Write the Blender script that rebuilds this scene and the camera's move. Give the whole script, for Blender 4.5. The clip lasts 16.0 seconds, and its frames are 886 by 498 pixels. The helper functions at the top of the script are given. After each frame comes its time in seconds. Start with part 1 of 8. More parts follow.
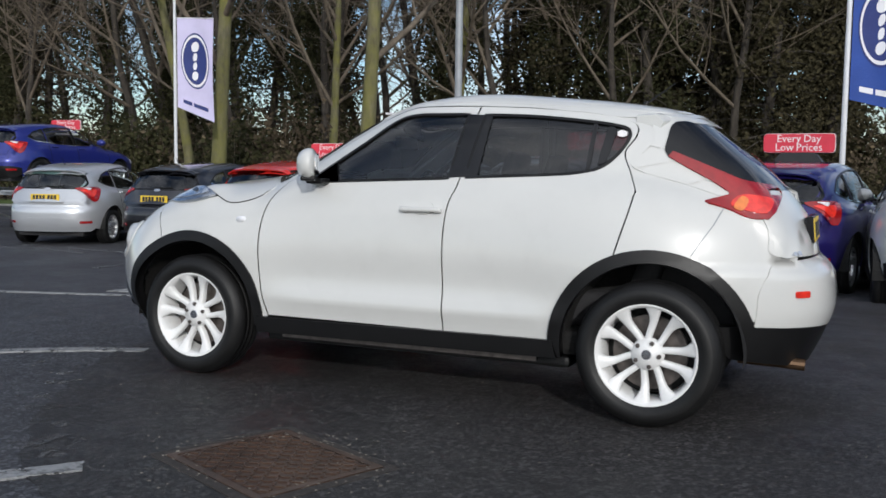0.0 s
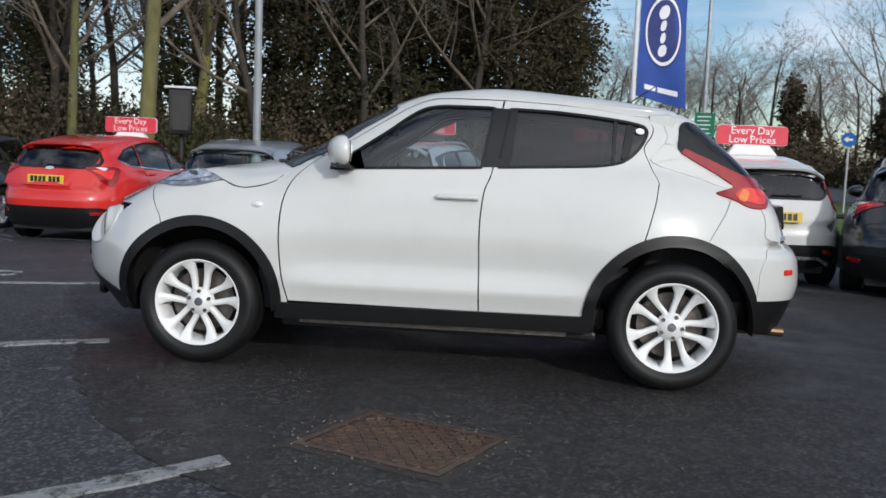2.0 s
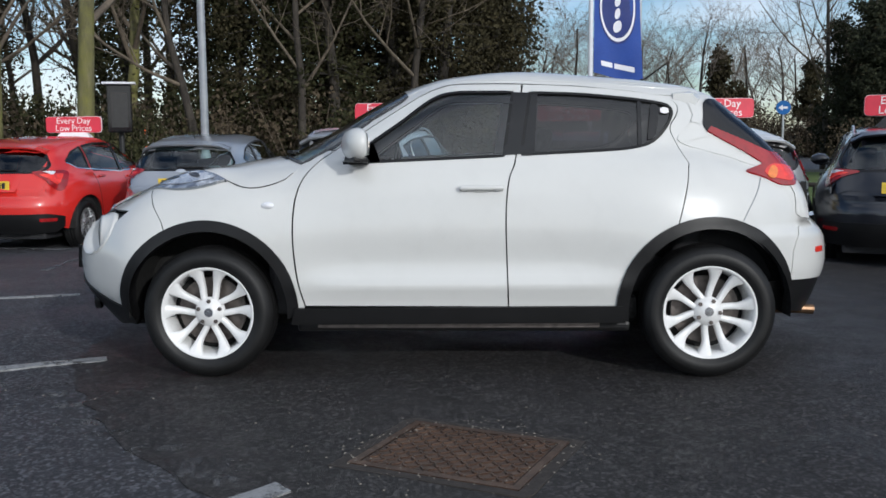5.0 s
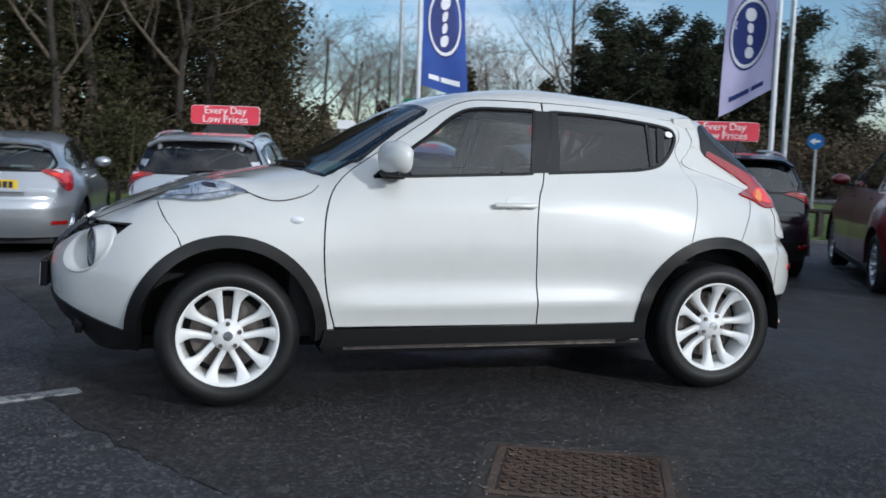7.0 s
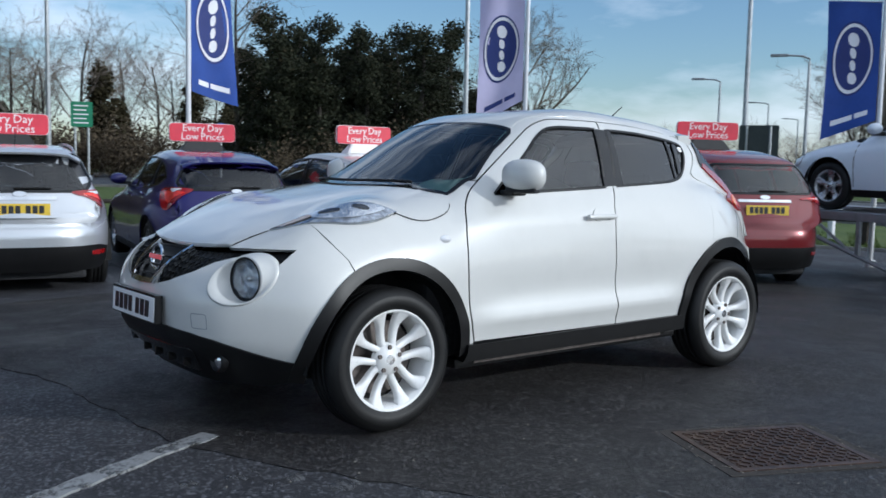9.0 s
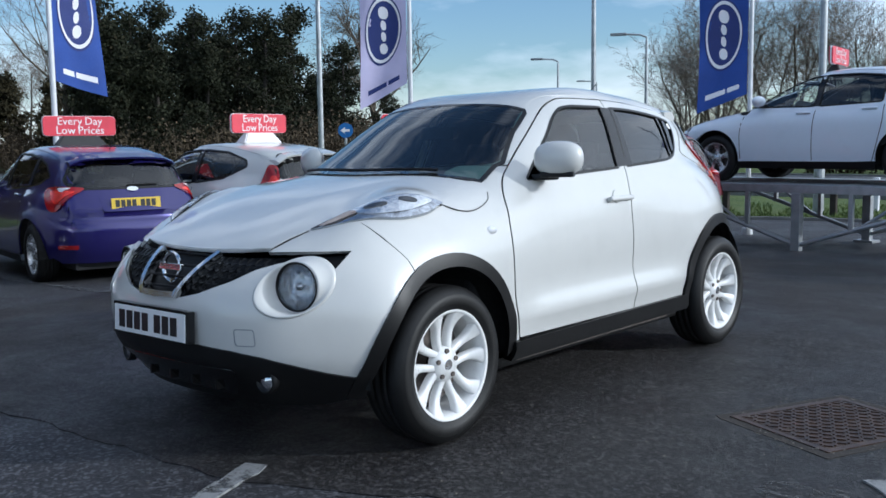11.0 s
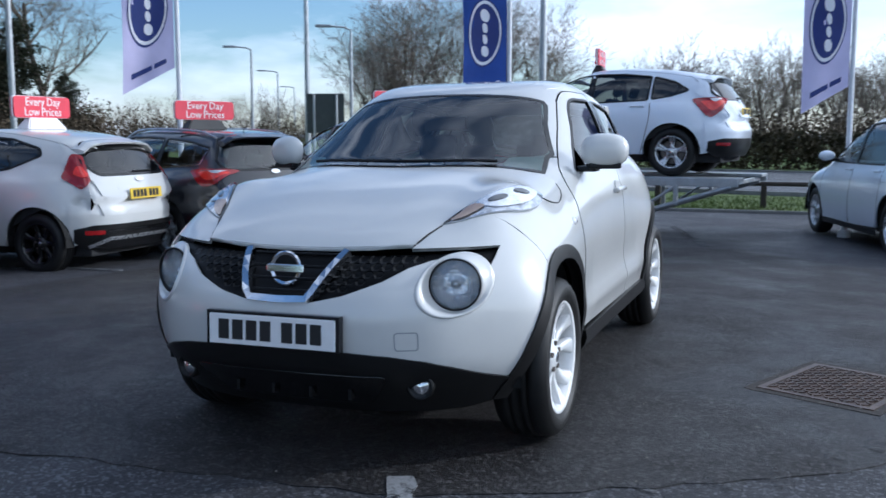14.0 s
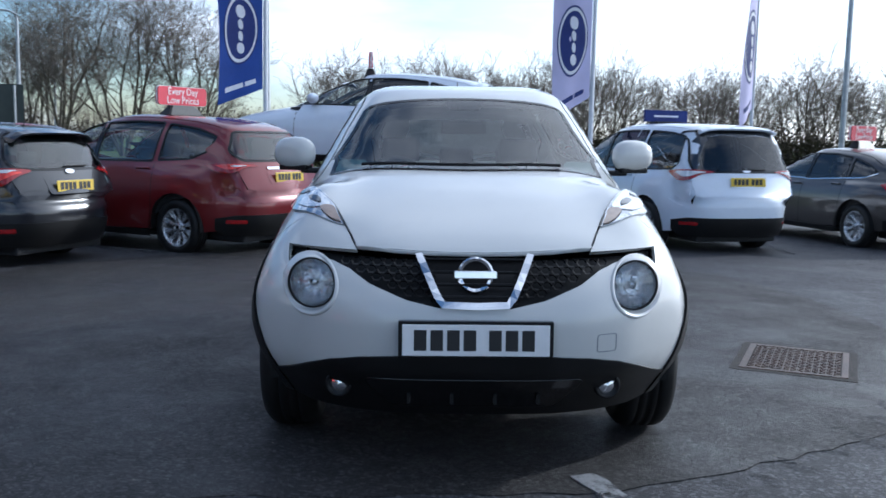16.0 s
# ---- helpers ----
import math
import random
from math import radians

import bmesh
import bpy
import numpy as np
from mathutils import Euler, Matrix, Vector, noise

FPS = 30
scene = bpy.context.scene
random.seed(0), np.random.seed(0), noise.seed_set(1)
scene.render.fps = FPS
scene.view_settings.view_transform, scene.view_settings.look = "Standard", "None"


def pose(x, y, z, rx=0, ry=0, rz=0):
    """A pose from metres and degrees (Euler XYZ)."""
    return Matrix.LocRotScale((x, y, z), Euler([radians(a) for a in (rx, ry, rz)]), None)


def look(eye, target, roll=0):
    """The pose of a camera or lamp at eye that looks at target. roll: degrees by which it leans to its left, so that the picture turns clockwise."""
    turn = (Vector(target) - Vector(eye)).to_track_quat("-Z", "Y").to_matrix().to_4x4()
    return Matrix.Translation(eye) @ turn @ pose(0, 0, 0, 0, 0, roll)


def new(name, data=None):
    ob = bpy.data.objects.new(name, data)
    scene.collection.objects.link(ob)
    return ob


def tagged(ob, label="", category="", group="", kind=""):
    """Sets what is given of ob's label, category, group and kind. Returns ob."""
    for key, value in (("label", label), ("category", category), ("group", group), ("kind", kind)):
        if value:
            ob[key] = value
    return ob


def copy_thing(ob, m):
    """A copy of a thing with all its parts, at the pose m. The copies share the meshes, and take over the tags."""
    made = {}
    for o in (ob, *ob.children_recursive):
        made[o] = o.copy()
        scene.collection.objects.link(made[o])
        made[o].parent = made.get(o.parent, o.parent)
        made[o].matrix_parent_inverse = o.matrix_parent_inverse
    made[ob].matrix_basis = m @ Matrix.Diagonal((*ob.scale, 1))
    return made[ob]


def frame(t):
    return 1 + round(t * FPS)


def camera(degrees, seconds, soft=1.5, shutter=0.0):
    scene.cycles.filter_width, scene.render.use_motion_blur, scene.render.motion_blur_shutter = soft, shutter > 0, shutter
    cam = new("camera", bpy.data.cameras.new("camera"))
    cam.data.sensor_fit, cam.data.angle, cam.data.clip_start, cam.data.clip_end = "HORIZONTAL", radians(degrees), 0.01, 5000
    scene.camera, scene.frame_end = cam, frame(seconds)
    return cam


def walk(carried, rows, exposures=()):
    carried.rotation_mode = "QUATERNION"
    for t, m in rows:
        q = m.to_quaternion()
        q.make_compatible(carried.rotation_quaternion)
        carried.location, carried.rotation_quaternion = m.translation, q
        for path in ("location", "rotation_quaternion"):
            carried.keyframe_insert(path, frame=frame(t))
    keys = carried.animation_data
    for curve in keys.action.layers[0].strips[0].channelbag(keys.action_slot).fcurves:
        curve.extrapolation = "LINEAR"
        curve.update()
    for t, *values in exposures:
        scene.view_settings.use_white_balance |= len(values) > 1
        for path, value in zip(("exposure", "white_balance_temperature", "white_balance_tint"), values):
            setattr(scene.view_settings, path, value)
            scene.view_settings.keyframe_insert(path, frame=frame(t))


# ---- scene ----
import collections

cam = camera(50.1, 16.0, soft=1.6, shutter=0.3)
METRES, EYE, TURN = 11.22, 1.18, 23.4
X0, Y0 = 2.075, -5.103
ROWS = [
    (0.0, 0.0, 0.0, 0.0, 0.06, -4.92, -0.75),
    (0.5, -0.0392, -0.0035, 0.0018, -3.63, -5.18, -0.25),
    (1.0, -0.0858, -0.0111, 0.0012, -10.38, -5.14, -1.33),
    (1.5, -0.1214, -0.0079, 0.0024, -13.11, -5.84, -1.28),
    (2.0, -0.1527, 0.001, 0.0022, -17.81, -5.87, -2.22),
    (2.5, -0.1704, 0.0148, 0.0031, -19.88, -6.23, -1.18),
    (3.0, -0.1819, 0.0245, 0.0048, -21.66, -6.89, -0.8),
    (3.5, -0.1829, 0.0288, 0.0051, -22.5, -7.11, 0.07),
    (4.0, -0.1819, 0.0296, 0.0053, -21.28, -6.58, 0.86),
    (6.5, -0.2482, 0.0823, 0.002, -30.78, -6.96, -2.86),
    (7.0, -0.296, 0.1125, 0.0066, -38.43, -6.22, -1.84),
    (7.5, -0.3388, 0.1491, 0.003, -44.68, -6.03, 0.12),
    (8.0, -0.3857, 0.1862, 0.0065, -50.36, -5.76, -1.86),
    (8.5, -0.4189, 0.2289, 0.0031, -54.6, -6.26, 0.34),
    (9.0, -0.4492, 0.27, 0.0075, -61.56, -5.44, -1.25),
    (11.5, -0.4515, 0.3698, 0.0073, -72.89, -6.61, 1.02),
    (12.0, -0.4498, 0.3719, 0.0068, -73.54, -6.65, 0.89),
    (12.5, -0.4509, 0.3816, 0.0056, -74.73, -6.59, 0.15),
    (13.0, -0.4611, 0.4202, 0.0073, -80.16, -6.94, -0.76),
    (13.5, -0.4626, 0.4673, 0.0055, -84.73, -6.83, 2.02),
    (14.0, -0.4681, 0.5254, 0.0084, -92.38, -7.01, -0.04),
    (14.5, -0.4608, 0.5816, 0.006, -97.98, -6.71, -0.5),
    (15.0, -0.4519, 0.636, 0.0082, -105.17, -7.23, -0.82),
    (15.5, -0.4337, 0.6718, 0.0066, -109.83, -7.64, 0.2),
    (16.0, -0.4285, 0.697, 0.0081, -113.89, -6.78, -1.19),
]
EXPOSURES = [(0.0, 0.14, 6050, 9), (3.5, 0.15, 6000, 9), (8.0, 0.13, 5600, 6), (9.0, 0.24, 5550, 6), (11.5, 0.40, 5450, 6), (14.5, 0.56, 5300, 9), (16.0, 0.62, 5350, 8)]
walk(cam, [(t, pose(X0, Y0, EYE, 0, 0, TURN) @ pose(METRES * x, METRES * y, METRES * z, 90 + pitch, roll, yaw)) for t, x, y, z, yaw, pitch, roll in ROWS], EXPOSURES)

# ---- world, sun ----
SUN_AZ, SUN_EL = -58.0, 20.0      # degrees: azimuth from +x towards +y, and height of the low winter sun
world = bpy.data.worlds.new("sky")
scene.world = world
world.use_nodes = True
wn, wl = world.node_tree.nodes, world.node_tree.links
wn.clear()
sky = wn.new("ShaderNodeTexSky")
sky.sky_type = "NISHITA"
sky.sun_disc = False
sky.sun_elevation = radians(SUN_EL)
sky.sun_rotation = radians(90.0 - SUN_AZ)
sky.altitude, sky.air_density, sky.dust_density, sky.ozone_density = 60, 1.0, 0.5, 2.5
w_out, w_bg, w_mix = wn.new("ShaderNodeOutputWorld"), wn.new("ShaderNodeBackground"), wn.new("ShaderNodeMix")
w_tc, w_map, w_noise, w_ramp = wn.new("ShaderNodeTexCoord"), wn.new("ShaderNodeMapping"), wn.new("ShaderNodeTexNoise"), wn.new("ShaderNodeValToRGB")
w_map.inputs["Scale"].default_value = (1.5, 1.5, 5.0)
w_noise.inputs["Scale"].default_value, w_noise.inputs["Detail"].default_value, w_noise.inputs["Roughness"].default_value = 1.6, 8, 0.55
w_ramp.color_ramp.elements[0].position, w_ramp.color_ramp.elements[1].position = 0.46, 0.66
w_ramp.color_ramp.elements[1].color = (0.8, 0.8, 0.8, 1)
w_mix.data_type = "RGBA"
w_mix.inputs[7].default_value = (9.0, 9.0, 9.3, 1)
wl.new(w_tc.outputs["Generated"], w_map.inputs["Vector"])
wl.new(w_map.outputs["Vector"], w_noise.inputs["Vector"])
wl.new(w_noise.outputs["Fac"], w_ramp.inputs["Fac"])
wl.new(w_ramp.outputs["Color"], w_mix.inputs[0])
wl.new(sky.outputs["Color"], w_mix.inputs[6])
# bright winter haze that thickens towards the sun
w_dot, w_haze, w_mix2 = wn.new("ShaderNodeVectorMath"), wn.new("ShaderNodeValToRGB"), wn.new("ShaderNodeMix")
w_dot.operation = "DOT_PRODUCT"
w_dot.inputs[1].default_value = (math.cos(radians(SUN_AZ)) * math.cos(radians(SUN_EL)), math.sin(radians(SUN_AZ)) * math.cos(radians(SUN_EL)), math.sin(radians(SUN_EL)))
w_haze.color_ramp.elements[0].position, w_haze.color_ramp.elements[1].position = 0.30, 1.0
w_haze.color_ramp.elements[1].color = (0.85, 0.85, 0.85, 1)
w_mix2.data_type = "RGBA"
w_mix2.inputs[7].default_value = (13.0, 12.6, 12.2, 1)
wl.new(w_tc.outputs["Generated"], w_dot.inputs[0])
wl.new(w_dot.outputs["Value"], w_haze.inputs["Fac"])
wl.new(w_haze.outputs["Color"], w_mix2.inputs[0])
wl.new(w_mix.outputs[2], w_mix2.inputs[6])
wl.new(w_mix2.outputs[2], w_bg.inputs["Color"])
wl.new(w_bg.outputs["Background"], w_out.inputs["Surface"])
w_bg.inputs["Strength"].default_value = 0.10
sun = new("sun", bpy.data.lights.new("sun", "SUN"))
sun.data.energy, sun.data.angle, sun.data.color = 1.75, radians(1.5), (1.0, 0.93, 0.84)
sun.matrix_world = look((0, 0, 30), (-30 * math.cos(radians(SUN_AZ)) * math.cos(radians(SUN_EL)), -30 * math.sin(radians(SUN_AZ)) * math.cos(radians(SUN_EL)), 30 - 30 * math.sin(radians(SUN_EL))))

# ---- materials ----
def nodes_of(name):
    m = bpy.data.materials.new(name)
    m.use_nodes = True
    nt = m.node_tree
    return m, nt.nodes, nt.links, nt.nodes["Principled BSDF"]


def noise_node(n, l, scale, detail=4, rough=0.55, coord="Object", stretch=None):
    tc, tx = n.new("ShaderNodeTexCoord"), n.new("ShaderNodeTexNoise")
    tx.inputs["Scale"].default_value, tx.inputs["Detail"].default_value, tx.inputs["Roughness"].default_value = scale, detail, rough
    src = tc.outputs[coord]
    if stretch:
        mp = n.new("ShaderNodeMapping")
        mp.inputs["Scale"].default_value = stretch
        l.new(src, mp.inputs["Vector"])
        src = mp.outputs["Vector"]
    l.new(src, tx.inputs["Vector"])
    return tx.outputs["Fac"]


def ramp_node(n, l, fac, stops):
    r = n.new("ShaderNodeValToRGB")
    els = r.color_ramp.elements
    while len(els) < len(stops):
        els.new(0.5)
    for e, (p, c) in zip(els, stops):
        e.position, e.color = p, (*c, 1) if len(c) == 3 else c
    l.new(fac, r.inputs["Fac"])
    return r.outputs["Color"]


def bump_node(n, l, fac, strength, dist, b):
    bp = n.new("ShaderNodeBump")
    bp.inputs["Strength"].default_value, bp.inputs["Distance"].default_value = strength, dist
    l.new(fac, bp.inputs["Height"])
    l.new(bp.outputs["Normal"], b.inputs["Normal"])


def mixed(n, l, fac, a, c):
    m = n.new("ShaderNodeMix")
    m.data_type = "RGBA"
    l.new(fac, m.inputs[0])
    for sock, v in ((m.inputs[6], a), (m.inputs[7], c)):
        if isinstance(v, tuple):
            sock.default_value = (*v, 1)
        else:
            l.new(v, sock)
    return m.outputs[2]


def stuff_mat(name, base, rough=0.6, metal=0.0, var=0.15, scale=6.0, bump=0.0, bscale=60.0, bdist=0.004, coat=0.0, spec=0.5):
    """A plain surface whose colour wanders by var at two scales, with fine relief."""
    m, n, l, b = nodes_of(name)
    lo, hi = tuple(c * (1 - var) for c in base), tuple(min(1, c * (1 + var)) for c in base)
    c1 = ramp_node(n, l, noise_node(n, l, scale), [(0.3, lo), (0.7, hi)])
    b.inputs["Roughness"].default_value, b.inputs["Metallic"].default_value = rough, metal
    b.inputs["Coat Weight"].default_value, b.inputs["Coat Roughness"].default_value = coat, 0.04
    b.inputs["Specular IOR Level"].default_value = spec
    fine = noise_node(n, l, bscale, 3)
    l.new(mixed(n, l, ramp_node(n, l, fine, [(0.35, (0, 0, 0)), (0.65, (0.25, 0.25, 0.25))]), c1, lo), b.inputs["Base Color"])
    r = ramp_node(n, l, fine, [(0.3, (rough * 0.85,) * 3), (0.7, (min(1, rough * 1.15),) * 3)])
    l.new(r, b.inputs["Roughness"])
    if bump:
        bump_node(n, l, fine, bump, bdist, b)
    return m


def car_paint(name, base, metal=0.0, flake=0.04, rough=0.35, road_film=(0.10, 0.09, 0.08)):
    """Clear-coated paint with faint flake and a thin film of road dirt low on the panels."""
    m, n, l, b = nodes_of(name)
    f = noise_node(n, l, 900.0, 1)
    lo, hi = tuple(c * (1 - flake) for c in base), tuple(min(1, c * (1 + flake)) for c in base)
    c = ramp_node(n, l, f, [(0.35, lo), (0.65, hi)])
    film = noise_node(n, l, 5.0, 6, 0.65)
    l.new(mixed(n, l, ramp_node(n, l, film, [(0.5, (0, 0, 0)), (0.85, (0.07, 0.07, 0.07))]), c, road_film), b.inputs["Base Color"])
    b.inputs["Metallic"].default_value, b.inputs["Roughness"].default_value = metal, rough
    b.inputs["Coat Weight"].default_value = 1.0
    l.new(ramp_node(n, l, film, [(0.4, (0.03,) * 3), (0.8, (0.12,) * 3)]), b.inputs["Coat Roughness"])
    return m


def glass_sheet(name, tint, gloss=1.0, ior=1.65):
    """A single sheet of car glass: tinted see-through, with real mirror-like gloss at grazing angles."""
    m = bpy.data.materials.new(name)
    m.use_nodes = True
    n, l = m.node_tree.nodes, m.node_tree.links
    n.clear()
    out, mix, tr, gl, fr = (n.new(k) for k in ("ShaderNodeOutputMaterial", "ShaderNodeMixShader", "ShaderNodeBsdfTransparent", "ShaderNodeBsdfGlossy", "ShaderNodeFresnel"))
    tr.inputs["Color"].default_value = (*tint, 1)
    gl.inputs["Roughness"].default_value = 0.01
    gl.inputs["Color"].default_value = (gloss, gloss, gloss, 1)
    fr.inputs["IOR"].default_value = ior
    l.new(fr.outputs["Fac"], mix.inputs["Fac"])
    l.new(tr.outputs["BSDF"], mix.inputs[1])
    l.new(gl.outputs["BSDF"], mix.inputs[2])
    l.new(mix.outputs["Shader"], out.inputs["Surface"])
    return m


WHITE = car_paint("white_paint", (0.62, 0.62, 0.60), 0.0, 0.02, 0.3)
SILVER = car_paint("silver_paint", (0.50, 0.52, 0.55), 0.75, 0.10, 0.32)
LIGHT_SILVER = car_paint("light_silver_paint", (0.62, 0.64, 0.67), 0.55, 0.08, 0.32)
BLACK = car_paint("black_paint", (0.012, 0.013, 0.018), 0.0, 0.2, 0.3)
RED = car_paint("red_paint", (0.62, 0.022, 0.016), 0.0, 0.05, 0.3)
DEEP_RED = car_paint("deep_red_paint", (0.17, 0.009, 0.012), 0.25, 0.08, 0.3)
PURPLE = car_paint("purple_blue_paint", (0.017, 0.012, 0.125), 0.4, 0.12, 0.3)
BLUE = car_paint("deep_blue_paint", (0.020, 0.030, 0.24), 0.35, 0.12, 0.3)
BROWN = car_paint("grey_brown_paint", (0.075, 0.066, 0.062), 0.5, 0.12, 0.3)
ICE = car_paint("pale_blue_white_paint", (0.76, 0.82, 0.91), 0.0, 0.02, 0.3)
NAVY = car_paint("navy_paint", (0.007, 0.008, 0.013), 0.1, 0.12, 0.3)

PLASTIC = stuff_mat("black_plastic", (0.008, 0.008, 0.0085), 0.42, 0, 0.2, 8, 0.15, 700, 0.001, spec=0.32)
GLOSS_BLACK = stuff_mat("gloss_black", (0.008, 0.008, 0.009), 0.12, 0, 0.2, 8)
RUBBER = stuff_mat("tyre_rubber", (0.009, 0.009, 0.0092), 0.52, 0, 0.3, 12, 0.3, 260, 0.002, spec=0.36)
CHROME = stuff_mat("chrome", (0.82, 0.83, 0.85), 0.08, 1.0, 0.04, 9)
ALLOY = stuff_mat("silver_alloy", (0.60, 0.61, 0.63), 0.28, 0.85, 0.08, 20)
WHITE_RIM = stuff_mat("white_rim_paint", (0.80, 0.80, 0.79), 0.3, 0, 0.05, 14, coat=0.6)
DISC = stuff_mat("brake_disc_steel", (0.16, 0.14, 0.13), 0.45, 0.8, 0.35, 30)
INTERIOR = stuff_mat("dark_cabin_trim", (0.022, 0.022, 0.024), 0.8, 0, 0.3, 10, 0.2, 300, 0.002)
SEAT = stuff_mat("dark_seat_cloth", (0.030, 0.030, 0.033), 0.9, 0, 0.3, 16, 0.3, 500, 0.002)
WELL = stuff_mat("wheel_well_liner", (0.008, 0.008, 0.008), 0.9, 0, 0.3, 10)
GLASS = glass_sheet("window_glass", (0.80, 0.87, 0.86), 1.0, 1.8)
TINT = glass_sheet("privacy_glass", (0.24, 0.24, 0.25), 1.0, 1.7)
SCREEN = glass_sheet("windscreen_glass", (0.58, 0.78, 0.74), 1.0, 1.85)
LENS = glass_sheet("lamp_lens", (0.98, 0.98, 0.98))
RED_LENS = stuff_mat("red_lamp_lens", (0.30, 0.006, 0.008), 0.12, 0, 0.25, 18, coat=1.0)
BRIGHT_RED = stuff_mat("bright_red_lens", (0.80, 0.035, 0.020), 0.15, 0, 0.25, 22, coat=1.0)
AMBER_LENS = stuff_mat("amber_lamp_lens", (0.75, 0.20, 0.03), 0.15, 0, 0.2, 20, coat=1.0)
CLEAR_LENS = stuff_mat("clear_lamp_lens", (0.78, 0.79, 0.82), 0.15, 0.0, 0.2, 22, coat=1.0)
SMOKE_LENS = stuff_mat("wing_lamp_lens", (0.52, 0.55, 0.60), 0.08, 0.85, 0.5, 26, coat=1.0)
FACET = stuff_mat("faceted_reflector", (0.90, 0.92, 0.95), 0.06, 1.0, 0.05, 40, 0.8, 34, 0.03)
LAMP_BOWL = stuff_mat("lamp_chrome", (0.86, 0.88, 0.92), 0.16, 0.9, 0.12, 30, 0.35, 16, 0.02, coat=1.0)
SMOKED = stuff_mat("smoked_pocket", (0.06, 0.065, 0.075), 0.12, 0.5, 0.4, 40, coat=1.0)
PALE_AMBER = stuff_mat("pale_amber_lens", (0.38, 0.27, 0.20), 0.15, 0, 0.2, 20, coat=1.0)
GRILLE = stuff_mat("deep_black_grille", (0.004, 0.004, 0.0045), 0.45, 0, 0.2, 8, spec=0.25)
PLATE_Y = stuff_mat("yellow_plate", (0.72, 0.50, 0.035), 0.4, 0, 0.06, 15)
PLATE_W = stuff_mat("white_plate", (0.84, 0.84, 0.84), 0.35, 0, 0.05, 15)
INK = stuff_mat("black_plate_print", (0.014, 0.014, 0.016), 0.4, 0, 0.1, 10)
SIGN_RED = stuff_mat("pink_red_sign_face", (0.66, 0.045, 0.075), 0.4, 0, 0.08, 9)
SIGN_WHITE = stuff_mat("white_sign_plastic", (0.82, 0.80, 0.80), 0.4, 0, 0.05, 9)
SIGN_BLACK = stuff_mat("black_sign_base", (0.02, 0.02, 0.02), 0.5, 0, 0.2, 9)
STEEL = stuff_mat("galvanised_steel", (0.44, 0.46, 0.48), 0.45, 0.7, 0.18, 7, 0.1, 90, 0.002)
GREY_PAINT = stuff_mat("grey_painted_steel", (0.30, 0.32, 0.34), 0.5, 0.1, 0.15, 4, 0.1, 90, 0.002)


def asphalt_mat(name, base, stain, wet=0.35, scale=0.55):
    """Worn asphalt: chippings, broad stains, damp smoother patches."""
    m, n, l, b = nodes_of(name)
    chips = n.new("ShaderNodeTexVoronoi")
    tc = n.new("ShaderNodeTexCoord")
    chips.inputs["Scale"].default_value = 75.0
    l.new(tc.outputs["Object"], chips.inputs["Vector"])
    broad = noise_node(n, l, scale, 6, 0.6)
    fine = noise_node(n, l, 14.0, 5, 0.7)
    c1 = ramp_node(n, l, broad, [(0.32, stain), (0.62, base)])
    c2 = mixed(n, l, ramp_node(n, l, fine, [(0.4, (0, 0, 0)), (0.75, (0.5, 0.5, 0.5))]), c1, tuple(c * 1.5 for c in base))
    speck = ramp_node(n, l, chips.outputs["Color"], [(0.56, (0, 0, 0)), (0.93, (0.9, 0.9, 0.9))])
    l.new(mixed(n, l, speck, c2, tuple(min(1, c * 4.2) for c in base)), b.inputs["Base Color"])
    damp = ramp_node(n, l, noise_node(n, l, 0.9, 5, 0.65), [(0.38, (wet,) * 3), (0.62, (0.72,) * 3)])
    l.new(damp, b.inputs["Roughness"])
    b.inputs["Specular IOR Level"].default_value = 0.3
    bump_node(n, l, noise_node(n, l, 110.0, 4, 0.75), 0.85, 0.010, b)
    return m


OLD = asphalt_mat("old_grey_asphalt", (0.041, 0.041, 0.045), (0.028, 0.028, 0.032), 0.5)
NEWER = asphalt_mat("newer_dark_asphalt", (0.026, 0.0245, 0.0245), (0.016, 0.0152, 0.0156), 0.36, 0.8)
ROAD = asphalt_mat("road_asphalt", (0.085, 0.087, 0.092), (0.060, 0.062, 0.066), 0.5)

# ---- mesh tools ----
def solid(name, verts, faces, material, parent=None, label="", normals=None, smooth=True):
    me = bpy.data.meshes.new(name)
    me.from_pydata(verts.tolist() if isinstance(verts, np.ndarray) else [tuple(map(float, v)) for v in verts], [], faces.tolist() if isinstance(faces, np.ndarray) else [tuple(map(int, f)) for f in faces])
    me.materials.append(material)
    me.polygons.foreach_set("use_smooth", [smooth] * len(me.polygons))
    if normals is not None:
        me.normals_split_custom_set_from_vertices([tuple(map(float, v)) for v in normals])
    me.update()
    ob = new(name, me)
    ob.parent = parent
    if label:
        tagged(ob, label)
    return ob


def part(name, bm, material, parent=None, label="", smooth=False):
    """Links a bmesh as one mesh object under a thing or a part."""
    me = bpy.data.meshes.new(name)
    bm.normal_update()
    bm.to_mesh(me)
    bm.free()
    me.materials.append(material)
    me.polygons.foreach_set("use_smooth", [smooth] * len(me.polygons))
    ob = new(name, me)
    ob.parent = parent
    if label:
        tagged(ob, label)
    return ob


def thing(name, m, label, category, group="", kind=""):
    ob = new(name)
    ob.empty_display_size = 0.1
    ob.matrix_basis = m
    return tagged(ob, label, category, group, kind)


